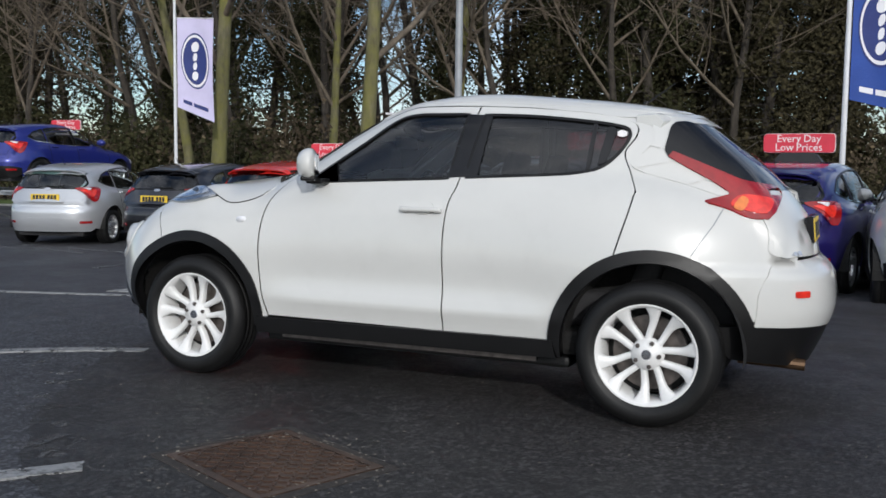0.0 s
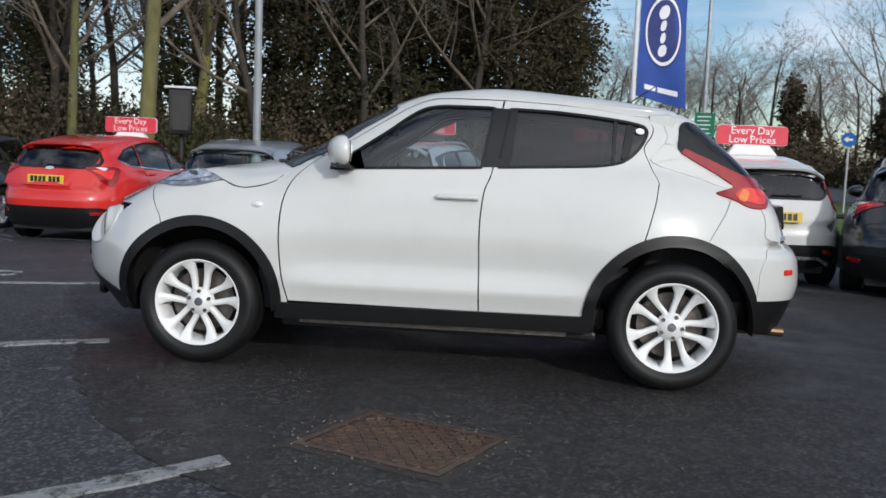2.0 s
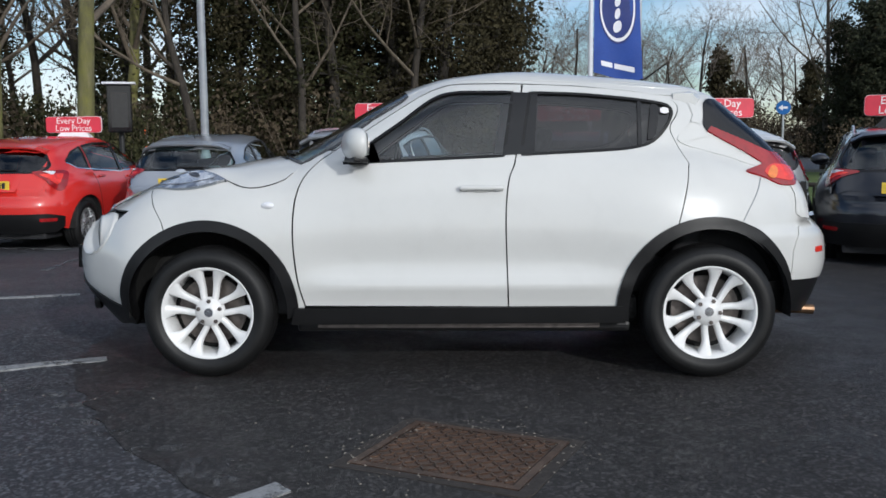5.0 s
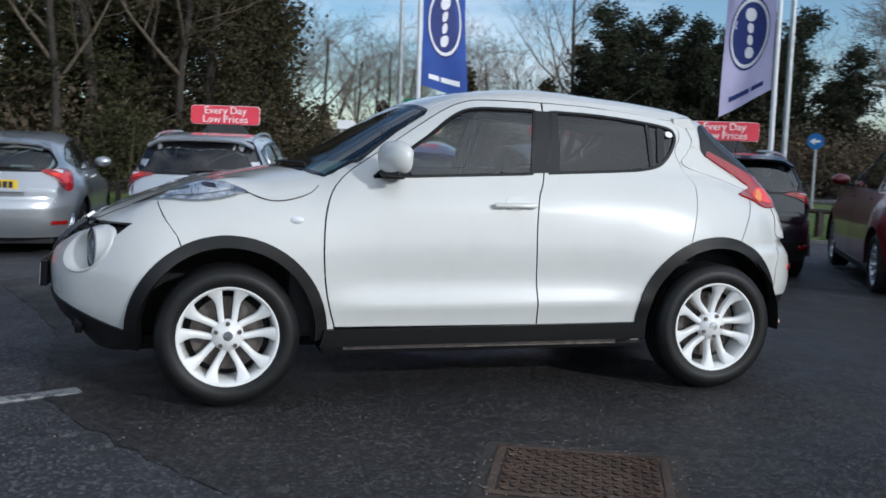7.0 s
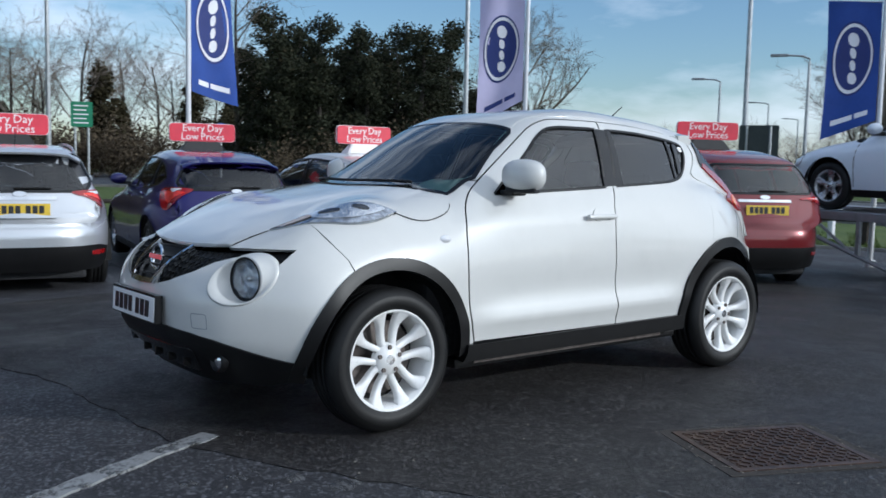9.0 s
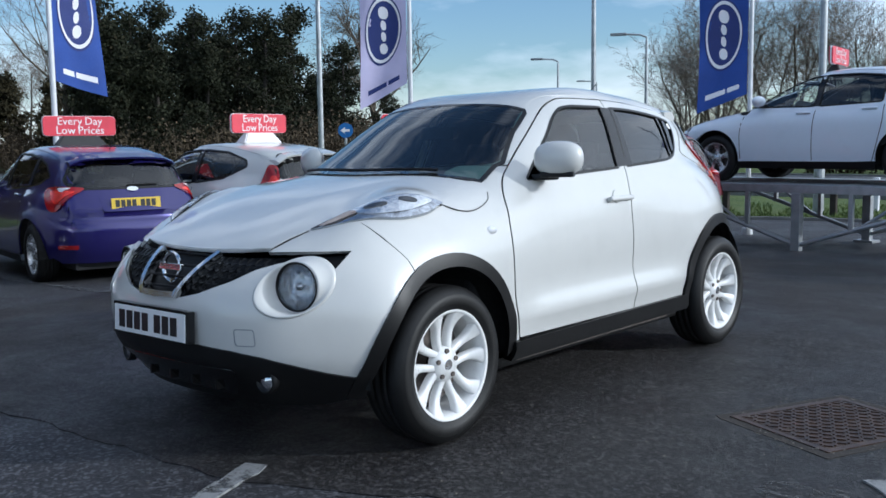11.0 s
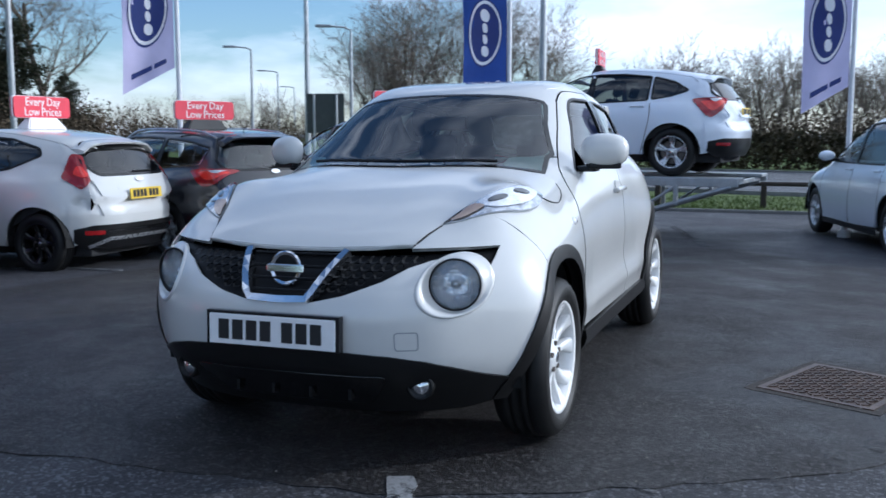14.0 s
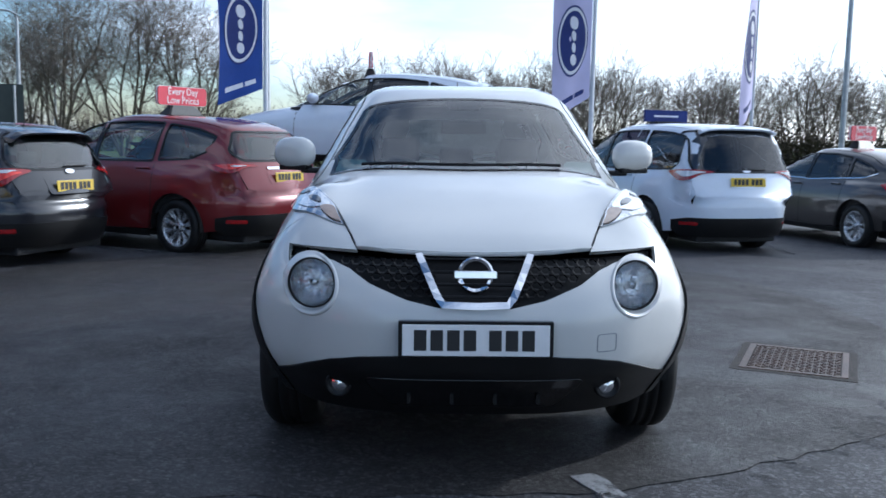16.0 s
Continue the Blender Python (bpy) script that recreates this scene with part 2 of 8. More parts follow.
def box(bm, x0, x1, y0, y1, z0, z1, bevel=0.0, m=None):
    got = bmesh.ops.create_cube(bm, size=1.0)["verts"]
    mat = Matrix.Translation(((x0 + x1) / 2, (y0 + y1) / 2, (z0 + z1) / 2)) @ Matrix.Diagonal((x1 - x0, y1 - y0, z1 - z0, 1))
    bmesh.ops.transform(bm, matrix=(m @ mat) if m else mat, verts=got)
    if bevel:
        edges = list({e for v in got for e in v.link_edges})
        bmesh.ops.bevel(bm, geom=edges, offset=bevel, segments=2, affect="EDGES", profile=0.6)
    return bm


def box_bm(*a, **k):
    return box(bmesh.new(), *a, **k)


def tube(bm, a, b, r0, r1=None, seg=10, caps=True):
    a, b = Vector(a), Vector(b)
    r1 = r0 if r1 is None else r1
    q = (b - a).to_track_quat("Z", "Y").to_matrix()
    rings = []
    for p, r in ((a, r0), (b, r1)):
        rings.append([bm.verts.new(p + q @ Vector((r * math.cos(2 * math.pi * i / seg), r * math.sin(2 * math.pi * i / seg), 0))) for i in range(seg)])
    for i in range(seg):
        f = bm.faces.new((rings[0][i], rings[0][(i + 1) % seg], rings[1][(i + 1) % seg], rings[1][i]))
        f.smooth = True
    if caps:
        bm.faces.new(rings[0][::-1])
        bm.faces.new(rings[1])
    return bm


def pipe(bm, pts, r, seg=8):
    """A bent tube through the points."""
    pts = [Vector(p) for p in pts]
    rings = []
    for i, p in enumerate(pts):
        d = (pts[min(i + 1, len(pts) - 1)] - pts[max(i - 1, 0)]).normalized()
        q = d.to_track_quat("Z", "Y").to_matrix()
        rr = r[i] if isinstance(r, (list, tuple)) else r
        rings.append([bm.verts.new(p + q @ Vector((rr * math.cos(2 * math.pi * k / seg), rr * math.sin(2 * math.pi * k / seg), 0))) for k in range(seg)])
    for a, b in zip(rings, rings[1:]):
        for k in range(seg):
            bm.faces.new((a[k], a[(k + 1) % seg], b[(k + 1) % seg], b[k])).smooth = True
    bm.faces.new(rings[0][::-1])
    bm.faces.new(rings[-1])
    return bm


def lathe(profile, seg=48, m=None, close=False):
    """Turns (radius, along) pairs round the local y axis."""
    bm = bmesh.new()
    rings = []
    for r, y in profile:
        rings.append([bm.verts.new((r * math.cos(2 * math.pi * i / seg), y, r * math.sin(2 * math.pi * i / seg))) for i in range(seg)])
    pairs = list(zip(rings, rings[1:])) + ([(rings[-1], rings[0])] if close else [])
    for a, b in pairs:
        for i in range(seg):
            bm.faces.new((a[i], b[i], b[(i + 1) % seg], a[(i + 1) % seg])).smooth = True
    if m:
        bmesh.ops.transform(bm, matrix=m, verts=bm.verts)
    bmesh.ops.recalc_face_normals(bm, faces=bm.faces)
    return bm


def prism(bm, poly, depth, place):
    """A flat polygon given in (u, v), thickened by depth; place(u, v, d) puts a corner in space."""
    a = [bm.verts.new(place(u, v, 0)) for u, v in poly]
    b = [bm.verts.new(place(u, v, depth)) for u, v in poly]
    bm.faces.new(a)
    bm.faces.new(b[::-1])
    for i in range(len(poly)):
        j = (i + 1) % len(poly)
        bm.faces.new((a[j], a[i], b[i], b[j]))
    bmesh.ops.recalc_face_normals(bm, faces=bm.faces)
    return bm


def lettering(text, size, material, parent, m, depth=0.003):
    cu = bpy.data.curves.new("lettering", "FONT")
    cu.body, cu.size, cu.extrude, cu.align_x, cu.align_y, cu.resolution_u = text, size, depth, "CENTER", "CENTER", 2
    tmp = new("lettering", cu)
    me = bpy.data.meshes.new_from_object(tmp.evaluated_get(bpy.context.evaluated_depsgraph_get()))
    bpy.data.objects.remove(tmp)
    bpy.data.curves.remove(cu)
    me.materials.clear()
    me.materials.append(material)
    ob = new("lettering", me)
    ob.parent, ob.matrix_basis = parent, m
    return ob


# ---- curves ----
def curve_fn(pts):
    """A smooth function through (t, value) pairs that never overshoots."""
    t, v = np.array(sorted(pts), float).T
    d = np.diff(v) / np.diff(t)
    m = np.zeros(len(t))
    m[0], m[-1] = d[0], d[-1]
    for i in range(1, len(t) - 1):
        m[i] = 0 if d[i - 1] * d[i] <= 0 else 2 * d[i - 1] * d[i] / (d[i - 1] + d[i])
    q = np.linspace(t[0], t[-1], 600)
    i = np.clip(np.searchsorted(t, q) - 1, 0, len(t) - 2)
    h = t[i + 1] - t[i]
    s = (q - t[i]) / h
    table = (2 * s**3 - 3 * s**2 + 1) * v[i] + (s**3 - 2 * s**2 + s) * h * m[i] + (-2 * s**3 + 3 * s**2) * v[i + 1] + (s**3 - s**2) * h * m[i + 1]
    q = np.concatenate([[t[0] - 5], q, [t[-1] + 5]])
    table = np.concatenate([[v[0] - 5 * m[0]], table, [v[-1] + 5 * m[-1]]])

    def fn(x):
        return np.interp(x, q, table)
    return fn


def spline(pts, closed=False, n=6):
    """A smooth line through points (Catmull-Rom)."""
    p = [np.array(q, float) for q in pts]
    out = []
    k = len(p)
    for i in range(k if closed else k - 1):
        p0, p1, p2, p3 = (p[(i - 1) % k], p[i], p[(i + 1) % k], p[(i + 2) % k]) if closed else (p[max(i - 1, 0)], p[i], p[i + 1], p[min(i + 2, k - 1)])
        for s in range(n):
            t = s / n
            out.append(0.5 * ((2 * p1) + (p2 - p0) * t + (2 * p0 - 5 * p1 + 4 * p2 - p3) * t * t + (3 * p1 - p0 - 3 * p2 + p3) * t**3))
    if not closed:
        out.append(p[-1])
    return [tuple(q) for q in out]


def rounded(poly, r=0.03, n=4):
    """A closed polygon with its corners rounded."""
    out, k = [], len(poly)
    for i in range(k):
        a, b, c = (np.array(poly[j % k], float) for j in (i - 1, i, i + 1))
        d0, d1 = a - b, c - b
        l0, l1 = np.linalg.norm(d0), np.linalg.norm(d1)
        rr = min(r, l0 * 0.45, l1 * 0.45)
        p, q = b + d0 / l0 * rr, b + d1 / l1 * rr
        for s in range(n + 1):
            t = s / n
            out.append(tuple((1 - t) ** 2 * p + 2 * t * (1 - t) * b + t * t * q))
    return out


def arc(cx, cz, r, a0, a1, n=14):
    return [(cx + r * math.cos(radians(a0 + (a1 - a0) * i / n)), cz + r * math.sin(radians(a0 + (a1 - a0) * i / n))) for i in range(n + 1)]


def refine(poly, h, closed=True):
    p = np.array(poly, float)
    out = []
    for i in range(len(p) if closed else len(p) - 1):
        a, b = p[i], p[(i + 1) % len(p)]
        k = max(1, int(np.ceil(np.linalg.norm(b - a) / h)))
        out += [a + (b - a) * s / k for s in range(k)]
    if not closed:
        out.append(p[-1])
    keep = [out[0]]
    for q in out[1:]:
        if np.linalg.norm(q - keep[-1]) > h * 0.08:
            keep.append(q)
    if closed and len(keep) > 3 and np.linalg.norm(keep[-1] - keep[0]) < h * 0.08:
        keep.pop()
    return np.array(keep)


def within(poly, q):
    """Which of the points q lie inside the polygon."""
    x, y = q[:, 0], q[:, 1]
    ins = np.zeros(len(q), bool)
    j = len(poly) - 1
    for i in range(len(poly)):
        (xi, yi), (xj, yj) = poly[i], poly[j]
        if yi != yj:
            ins ^= ((yi > y) != (yj > y)) & (x < (xj - xi) * (y - yi) / (yj - yi) + xi)
        j = i
    return ins


def fill(outline, holes, h):
    """Points and triangles that fill an outline with holes evenly."""
    from mathutils.geometry import delaunay_2d_cdt
    loops = [refine(outline, h)] + [refine(k, h) for k in holes]
    rim = np.concatenate(loops)
    edges, n0 = [], 0
    for lp in loops:
        edges += [(n0 + i, n0 + (i + 1) % len(lp)) for i in range(len(lp))]
        n0 += len(lp)
    lo, hi = loops[0].min(0), loops[0].max(0)
    gy = np.arange(lo[1], hi[1], h * 0.87)
    inner = []
    for k, y in enumerate(gy):
        xs = np.arange(lo[0] + (h / 2 if k % 2 else 0), hi[0], h)
        inner.append(np.stack([xs, np.full(len(xs), y)], 1))
    inner = np.concatenate(inner)
    ok = within(loops[0], inner)
    for lp in loops[1:]:
        ok &= ~within(lp, inner)
    inner = inner[ok]
    if len(inner):
        near = np.array([np.min(((rim - q) ** 2).sum(1)) for q in inner])
        inner = inner[near > (0.55 * h) ** 2]
    pts = np.concatenate([rim, inner]) if len(inner) else rim
    res = delaunay_2d_cdt([Vector((float(a), float(b))) for a, b in pts], edges, [], 0, 1e-7)
    v2 = np.array([tuple(q) for q in res[0]])
    tris = np.array([tuple(f) for f in res[2] if len(f) == 3])
    cen = v2[tris].mean(1)
    ok = within(loops[0], cen)
    for lp in loops[1:]:
        ok &= ~within(lp, cen)
    tris = tris[ok]
    e1, e2 = v2[tris[:, 1]] - v2[tris[:, 0]], v2[tris[:, 2]] - v2[tris[:, 0]]
    flip = e1[:, 0] * e2[:, 1] - e1[:, 1] * e2[:, 0] < 0
    tris[flip] = tris[flip][:, ::-1]
    return v2, tris, loops


# ---- car bodies: one smooth solid, skinned with panels ----
class Body:
    """A car's outer form as a field that is zero on its skin. Local axes: nose towards -x, left side towards -y, z up from the ground."""

    def __init__(self, width, nose, tail, top, roof, belt=1.0, lean=0.36, taper=((-2, 1), (3, 1)), bulge=0.0, axles=(-1.3, 1.3), mid=0.55,
                 xf=-0.8, xr=0.9, pa=3.4, pb=5.0, pf=2.6, pr=2.2, kf=0.46, kr=0.25, cabin=0.78, waist=0.03, gp=8.0, soft=0.05, tuck=0.05, ridge=0.0, shoulder=0.0, crest=0.0):
        self.ridge, self.shoulder, self.crest = ridge, shoulder, crest
        self.width, self.belt, self.lean, self.bulge, self.axles, self.mid, self.xf = width, belt, lean, bulge, axles, mid, xf
        self.xr, self.pa, self.pb, self.pf, self.pr, self.kf, self.kr = xr, pa, pb, pf, pr, kf, kr
        self.cabin, self.waist, self.gp, self.soft, self.tuck = cabin, waist, gp, soft, tuck
        self.nose, self.tail, self.top, self.roof, self.taper = (curve_fn(p) for p in (nose, tail, top, roof, taper))

    def field(self, x, y, z):
        y = np.abs(y)
        # lower body: a rounded box whose ends follow the nose and tail lines
        w = self.width - self.tuck * np.clip((self.mid - z) / 0.4, 0, 1) ** 2 - self.waist * np.clip((z - 0.62) / 0.4, 0, 2) ** 1.5
        for ax in self.axles:
            w = w + self.bulge * np.exp(-((x - ax) / 0.46) ** 2) * np.exp(-((z - 0.72) / 0.30) ** 2)
        if self.shoulder:
            w = w + self.shoulder * np.exp(-((x - self.axles[0] + 0.37) / 0.20) ** 2) * np.exp(-((z - 0.52) / 0.30) ** 2)
        if self.ridge:
            span = np.clip((0.95 - np.abs(x)) / 0.35, 0, 1)
            w = w + span * self.ridge * (np.exp(-((z - 0.47) / 0.05) ** 2) - 0.8 * np.exp(-((z - 0.60) / 0.09) ** 2))
        a = y / w
        tall = self.top(x)
        if self.crest:
            tall = tall + self.crest * np.exp(-((x + 1.47) / 0.27) ** 4) * np.exp(-((y - 0.67) / 0.13) ** 2)
        b = np.clip((z - self.mid) / np.maximum(tall - self.mid, 0.02), 0, 6)
        c = np.where(x < self.xf, (self.xf - x) / (self.xf - self.nose(z)), np.where(x > self.xr, (x - self.xr) / (self.tail(z) - self.xr), 0))
        p = np.where(x < 0, self.pf, self.pr)
        low = (a**self.pa + b**self.pb + np.clip(c, 0, 6) ** p) - 1
        low = np.sign(low) * np.abs(low) / (1 + np.abs(low)) / self.pa * 1.6
        # cabin
        bend = np.where(x < 0.2, -self.kf, self.kr) * np.clip(np.abs(x - 0.2) / 0.4, 0, 1)
        xx = x + bend * y * y
        g = (self.cabin - self.lean * np.clip(z - self.belt, -0.1, 2)) * self.taper(x)
        zb = 0.7
        b2 = np.clip((z - zb) / np.maximum(self.roof(xx) - zb, 0.02), 0, 6)
        up = (y / np.maximum(g, 0.05)) ** self.gp + b2**self.gp - 1
        up = np.sign(up) * np.abs(up) / (1 + np.abs(up)) / self.gp * 1.6
        up = np.maximum(up, 0.78 - z)
        k = self.soft
        h = np.clip(0.5 + 0.5 * (up - low) / k, 0, 1)
        return up * (1 - h) + low * h - k * h * (1 - h)

    def normal(self, p):
        e = 0.004
        g = np.stack([self.field(*(p + d).T) - self.field(*(p - d).T) for d in np.eye(3) * e], 1)
        return g / np.maximum(np.linalg.norm(g, axis=1, keepdims=True), 1e-9)

    def ray(self, view, uv):
        u, v = np.asarray(uv, float).T
        o = np.zeros((len(u), 3))
        d = np.zeros((len(u), 3))
        if view == "side":
            o[:, 0], o[:, 1], o[:, 2], d[:, 1] = u, -1.25, v, 1
            far = 1.24
        elif view == "top":
            o[:, 0], o[:, 1], o[:, 2], d[:, 2] = u, v, 2.1, -1
            far = 1.6
        elif view == "front":
            o[:, 0], o[:, 1], o[:, 2], d[:, 0] = -3.0, u, v, 1
            far = 2.9
        elif view == "rear":
            o[:, 0], o[:, 1], o[:, 2], d[:, 0] = 3.0, u, v, -1
            far = 2.9
        else:
            s, xc = (-1, -0.9) if view == "nose" else (1, 0.8)
            way = np.stack([s * np.cos(u), np.sin(u), 0 * u], 1)
            o = np.array([xc, 0, 0]) + way * 2.4
            o[:, 2] = v
            d, far = -way, 2.35
        return o, d, far

    def lift(self, view, uv):
        """Points of the skin as seen in a view: side (x, z), top (x, y), front or rear (y, z), nose or tail (angle, z)."""
        o, d, far = self.ray(view, uv)
        ts = np.linspace(0, far, 44)
        q = o[:, None, :] + d[:, None, :] * ts[None, :, None]
        fs = self.field(q[..., 0].ravel(), q[..., 1].ravel(), q[..., 2].ravel()).reshape(len(o), -1)
        ins = fs < 0
        hit = ins.any(1)
        first = np.where(hit, ins.argmax(1), fs.argmin(1))
        lo = ts[np.maximum(first - 1, 0)]
        hi = ts[first]
        for _ in range(14):
            mid = (lo + hi) / 2
            neg = self.field(*(o + d * mid[:, None]).T) < 0
            hi, lo = np.where(neg, mid, hi), np.where(neg, lo, mid)
        return o + d * np.where(hit, hi, ts[first])[:, None]

    def convert(self, view, uv, to):
        """The same skin points, in another view."""
        p = self.lift(view, refine(uv, 0.08, closed=False) if len(uv) > 1 else uv)
        return self.flat(p, to)

    def flat(self, p, to):
        if to == "side":
            r = p[:, [0, 2]]
        elif to == "top":
            r = p[:, [0, 1]]
        elif to in ("front", "rear"):
            r = p[:, [1, 2]]
        else:
            s, xc = (-1, -0.9) if to == "nose" else (1, 0.8)
            r = np.stack([np.arctan2(p[:, 1], s * (p[:, 0] - xc)), p[:, 2]], 1)
        return [tuple(q) for q in r]

    def panel(self, name, view, outline, material, parent, label="", holes=(), h=0.05, off=0.0, rim=0.014, mirror=False, both=False, shape=None):
        """A sheet of the skin inside an outline, off metres proud, with its edges turned in by rim."""
        v2, tris, loops = fill(outline, holes, h)
        p = self.lift(view, v2)
        n = self.normal(p)
        o, d, _ = self.ray(view, v2)
        n[(n * d).sum(1) > 0.2] *= -1
        extra = off if shape is None else off + shape(p)
        p = p + n * (np.ones(len(p)) * extra)[:, None]
        t0 = tris[len(tris) // 2]
        turn = np.cross(p[t0[1]] - p[t0[0]], p[t0[2]] - p[t0[0]]) @ n[t0[0]] < 0
        if turn:
            tris = tris[:, ::-1]
        far = 3.5 * h + 0.05
        ed = np.stack([np.linalg.norm(p[tris[:, i]] - p[tris[:, (i + 1) % 3]], axis=1) for i in range(3)]).max(0)
        tris = tris[ed < far]
        verts, norms, faces = [p], [n], [tuple(t) for t in tris]
        if rim:
            base, count = len(p), 0
            for lp in loops:
                q = self.lift(view, lp)
                qn = self.normal(q)
                ex = off if shape is None else off + shape(q)
                q = q + qn * (np.ones(len(q)) * ex)[:, None]
                tang = np.roll(q, -1, 0) - np.roll(q, 1, 0)
                side = np.cross(tang, qn)
                side /= np.maximum(np.linalg.norm(side, axis=1, keepdims=True), 1e-9)
                k = len(q)
                verts += [q, q - qn * rim]
                norms += [0.7 * qn + 0.7 * side, side]
                b0 = base + count
                for i in range(k):
                    j = (i + 1) % k
                    if np.linalg.norm(q[i] - q[j]) < far:
                        faces.append((b0 + i, b0 + k + i, b0 + k + j, b0 + j))
                count += 2 * k
        verts, norms = np.concatenate(verts), np.concatenate(norms)
        done = []
        if not mirror or both:
            done.append(solid(name, verts, faces, material, parent, label, norms))
        if mirror or both:
            s = np.array([1, -1, 1])
            done.append(solid(name, verts * s, [f[::-1] for f in faces], material, parent, label, norms * s))
        return done

    def strip(self, name, view, line, width, material, parent, label="", off=0.003, both=False, h=0.04, thick=0.004):
        """A narrow band laid on the skin along a line."""
        c = refine(line, h, closed=False)
        p = self.lift(view, c)
        n = self.normal(p)
        t = np.gradient(p, axis=0)
        s = np.cross(t, n)
        s /= np.maximum(np.linalg.norm(s, axis=1, keepdims=True), 1e-9)
        a, b = p + s * width / 2, p - s * width / 2
        rows = [a - n * thick, a + n * off, b + n * off, b - n * thick]
        k = len(c)
        verts = np.concatenate(rows)
        faces = [(r * k + i, r * k + i + 1, (r + 1) * k + i + 1, (r + 1) * k + i) for r in range(3) for i in range(k - 1)]
        done = [solid(name, verts, faces, material, parent, label, smooth=False)]
        if both:
            done.append(solid(name, verts * np.array([1, -1, 1]), [f[::-1] for f in faces], material, parent, label, smooth=False))
        return done

    def at(self, view, u, v):
        p = self.lift(view, [(u, v)])
        return p[0], self.normal(p)[0]


def mesh_at(bm, p, n, up=(0, 0, 1)):
    """Turns a bmesh built in (x right, y up, z out) so that it sits at p, facing n."""
    n = Vector(n).normalized()
    x = Vector(up).cross(n).normalized()
    y = n.cross(x)
    m = Matrix((x, y, n)).transposed().to_4x4()
    m.translation = Vector(p)
    bmesh.ops.transform(bm, matrix=m, verts=bm.verts)
    return bm


def wheel(parent, x, y, r, width, rim_r, style, rim_mat, face=-1, label="", turn=0.35):
    """A wheel: tyre > rim, hub. It stands at (x, y) with its outer face towards face * y."""
    hw = width / 2
    tyre_prof = [(rim_r - 0.012, hw * 0.86), (rim_r + 0.004, hw * 0.98), (rim_r + (r - rim_r) * 0.22, hw * 1.05), (rim_r + (r - rim_r) * 0.26, hw * 1.075), (rim_r + (r - rim_r) * 0.62, hw * 1.07), (rim_r + (r - rim_r) * 0.66, hw * 1.04), (r - 0.026, hw * 0.985), (r - 0.009, hw * 0.84),
                 (r, hw * 0.62), (r, hw * 0.4), (r - 0.008, hw * 0.38), (r - 0.008, hw * 0.33), (r, hw * 0.31), (r, 0.012), (r - 0.008, 0.008)]
    tyre_prof += [(q, -a) for q, a in tyre_prof[::-1]]
    if face < 0:
        m = Matrix.Translation((x, y, r)) @ pose(0, 0, 0, 0, 0, 180)
    else:
        m = Matrix.Translation((x, y, r))
    # built with its outer face towards +y, then turned
    tyre = part("tyre", lathe(tyre_prof, 44, m), RUBBER, parent, label, smooth=True)
    bm = lathe([(rim_r + 0.006, hw * 0.92), (rim_r, hw * 0.97), (rim_r - 0.012, hw * 0.9), (rim_r - 0.022, hw * 0.55), (rim_r - 0.03, -hw * 0.8)], 44)
    hub_r = 0.072
    face_y = hw * 0.72
    spokes = {"split": 10, "multi": 10, "five": 5, "dark": 7}[style]

    def spoke(a0, a1, w0, w1, dish, lug=None, side=1):
        """One arm from the hub to the rim; with lug, one of a pair that bows round a wheel nut and flares into the rim."""
        steps = 9 if lug is not None else 7
        rows = []
        for i in range(steps + 1):
            t = i / steps
            rad = hub_r * 0.75 + (rim_r - 0.008 - hub_r * 0.75) * t
            if lug is None:
                a = a0 + (a1 - a0) * (t ** 1.3)
                w = w0 + (w1 - w0) * (t - 0.35 * math.sin(math.pi * t))
            else:
                a = lug + side * (0.45 - 0.25 * math.sin(math.pi * min(1, t * 1.25) / 2) + 0.11 * t * t)
                w = 0.028 + 0.004 * math.sin(math.pi * t) + 0.058 * max(0.0, (t - 0.45) / 0.55) ** 2.2
            y0 = face_y - 0.008 + dish * t * t - 0.012 * math.sin(math.pi * t)
            c, s = math.cos(a), math.sin(a)
            row = [((rad * c - w * s * k), y0 - dep, (rad * s + w * c * k)) for k, dep in ((-0.5, 0.034), (-0.5, 0.007), (-0.34, 0.0), (0.34, 0.0), (0.5, 0.007), (0.5, 0.034))]
            rows.append([bm.verts.new(q) for q in row])
        for a_, b_ in zip(rows, rows[1:]):
            for k in range(5):
                bm.faces.new((a_[k], b_[k], b_[k + 1], a_[k + 1]))

    for i in range(spokes):
        a = 2 * math.pi * i / spokes + 0.35
        if style == "split":
            spoke(0, 0, 0, 0, hw * 0.26, 2 * math.pi * (i // 2) / 5 + turn, 1 if i % 2 else -1)
        elif style == "multi":
            spoke(a - 0.05, a - 0.10, 0.022, 0.026, hw * 0.24)
            spoke(a + 0.05, a + 0.10, 0.022, 0.026, hw * 0.24)
        elif style == "five":
            spoke(a - 0.07, a - 0.13, 0.045, 0.05, hw * 0.22)
            spoke(a + 0.07, a + 0.13, 0.045, 0.05, hw * 0.22)
        else:
            spoke(a, a + 0.1, 0.05, 0.06, hw * 0.2)
    bmesh.ops.recalc_face_normals(bm, faces=bm.faces)
    hub = lathe([(0.0, face_y + 0.004), (0.034, face_y + 0.003), (0.042, face_y - 0.004), (hub_r, face_y - 0.010), (hub_r + 0.004, face_y - 0.045)], 28)
    me = bpy.data.meshes.new("tmp")
    hub.to_mesh(me)
    hub.free()
    bm.from_mesh(me)
    bpy.data.meshes.remove(me)
    bmesh.ops.transform(bm, matrix=m, verts=bm.verts)
    rim = part("rim", bm, rim_mat, tyre, "", smooth=False)
    for poly in rim.data.polygons:
        poly.use_smooth = True
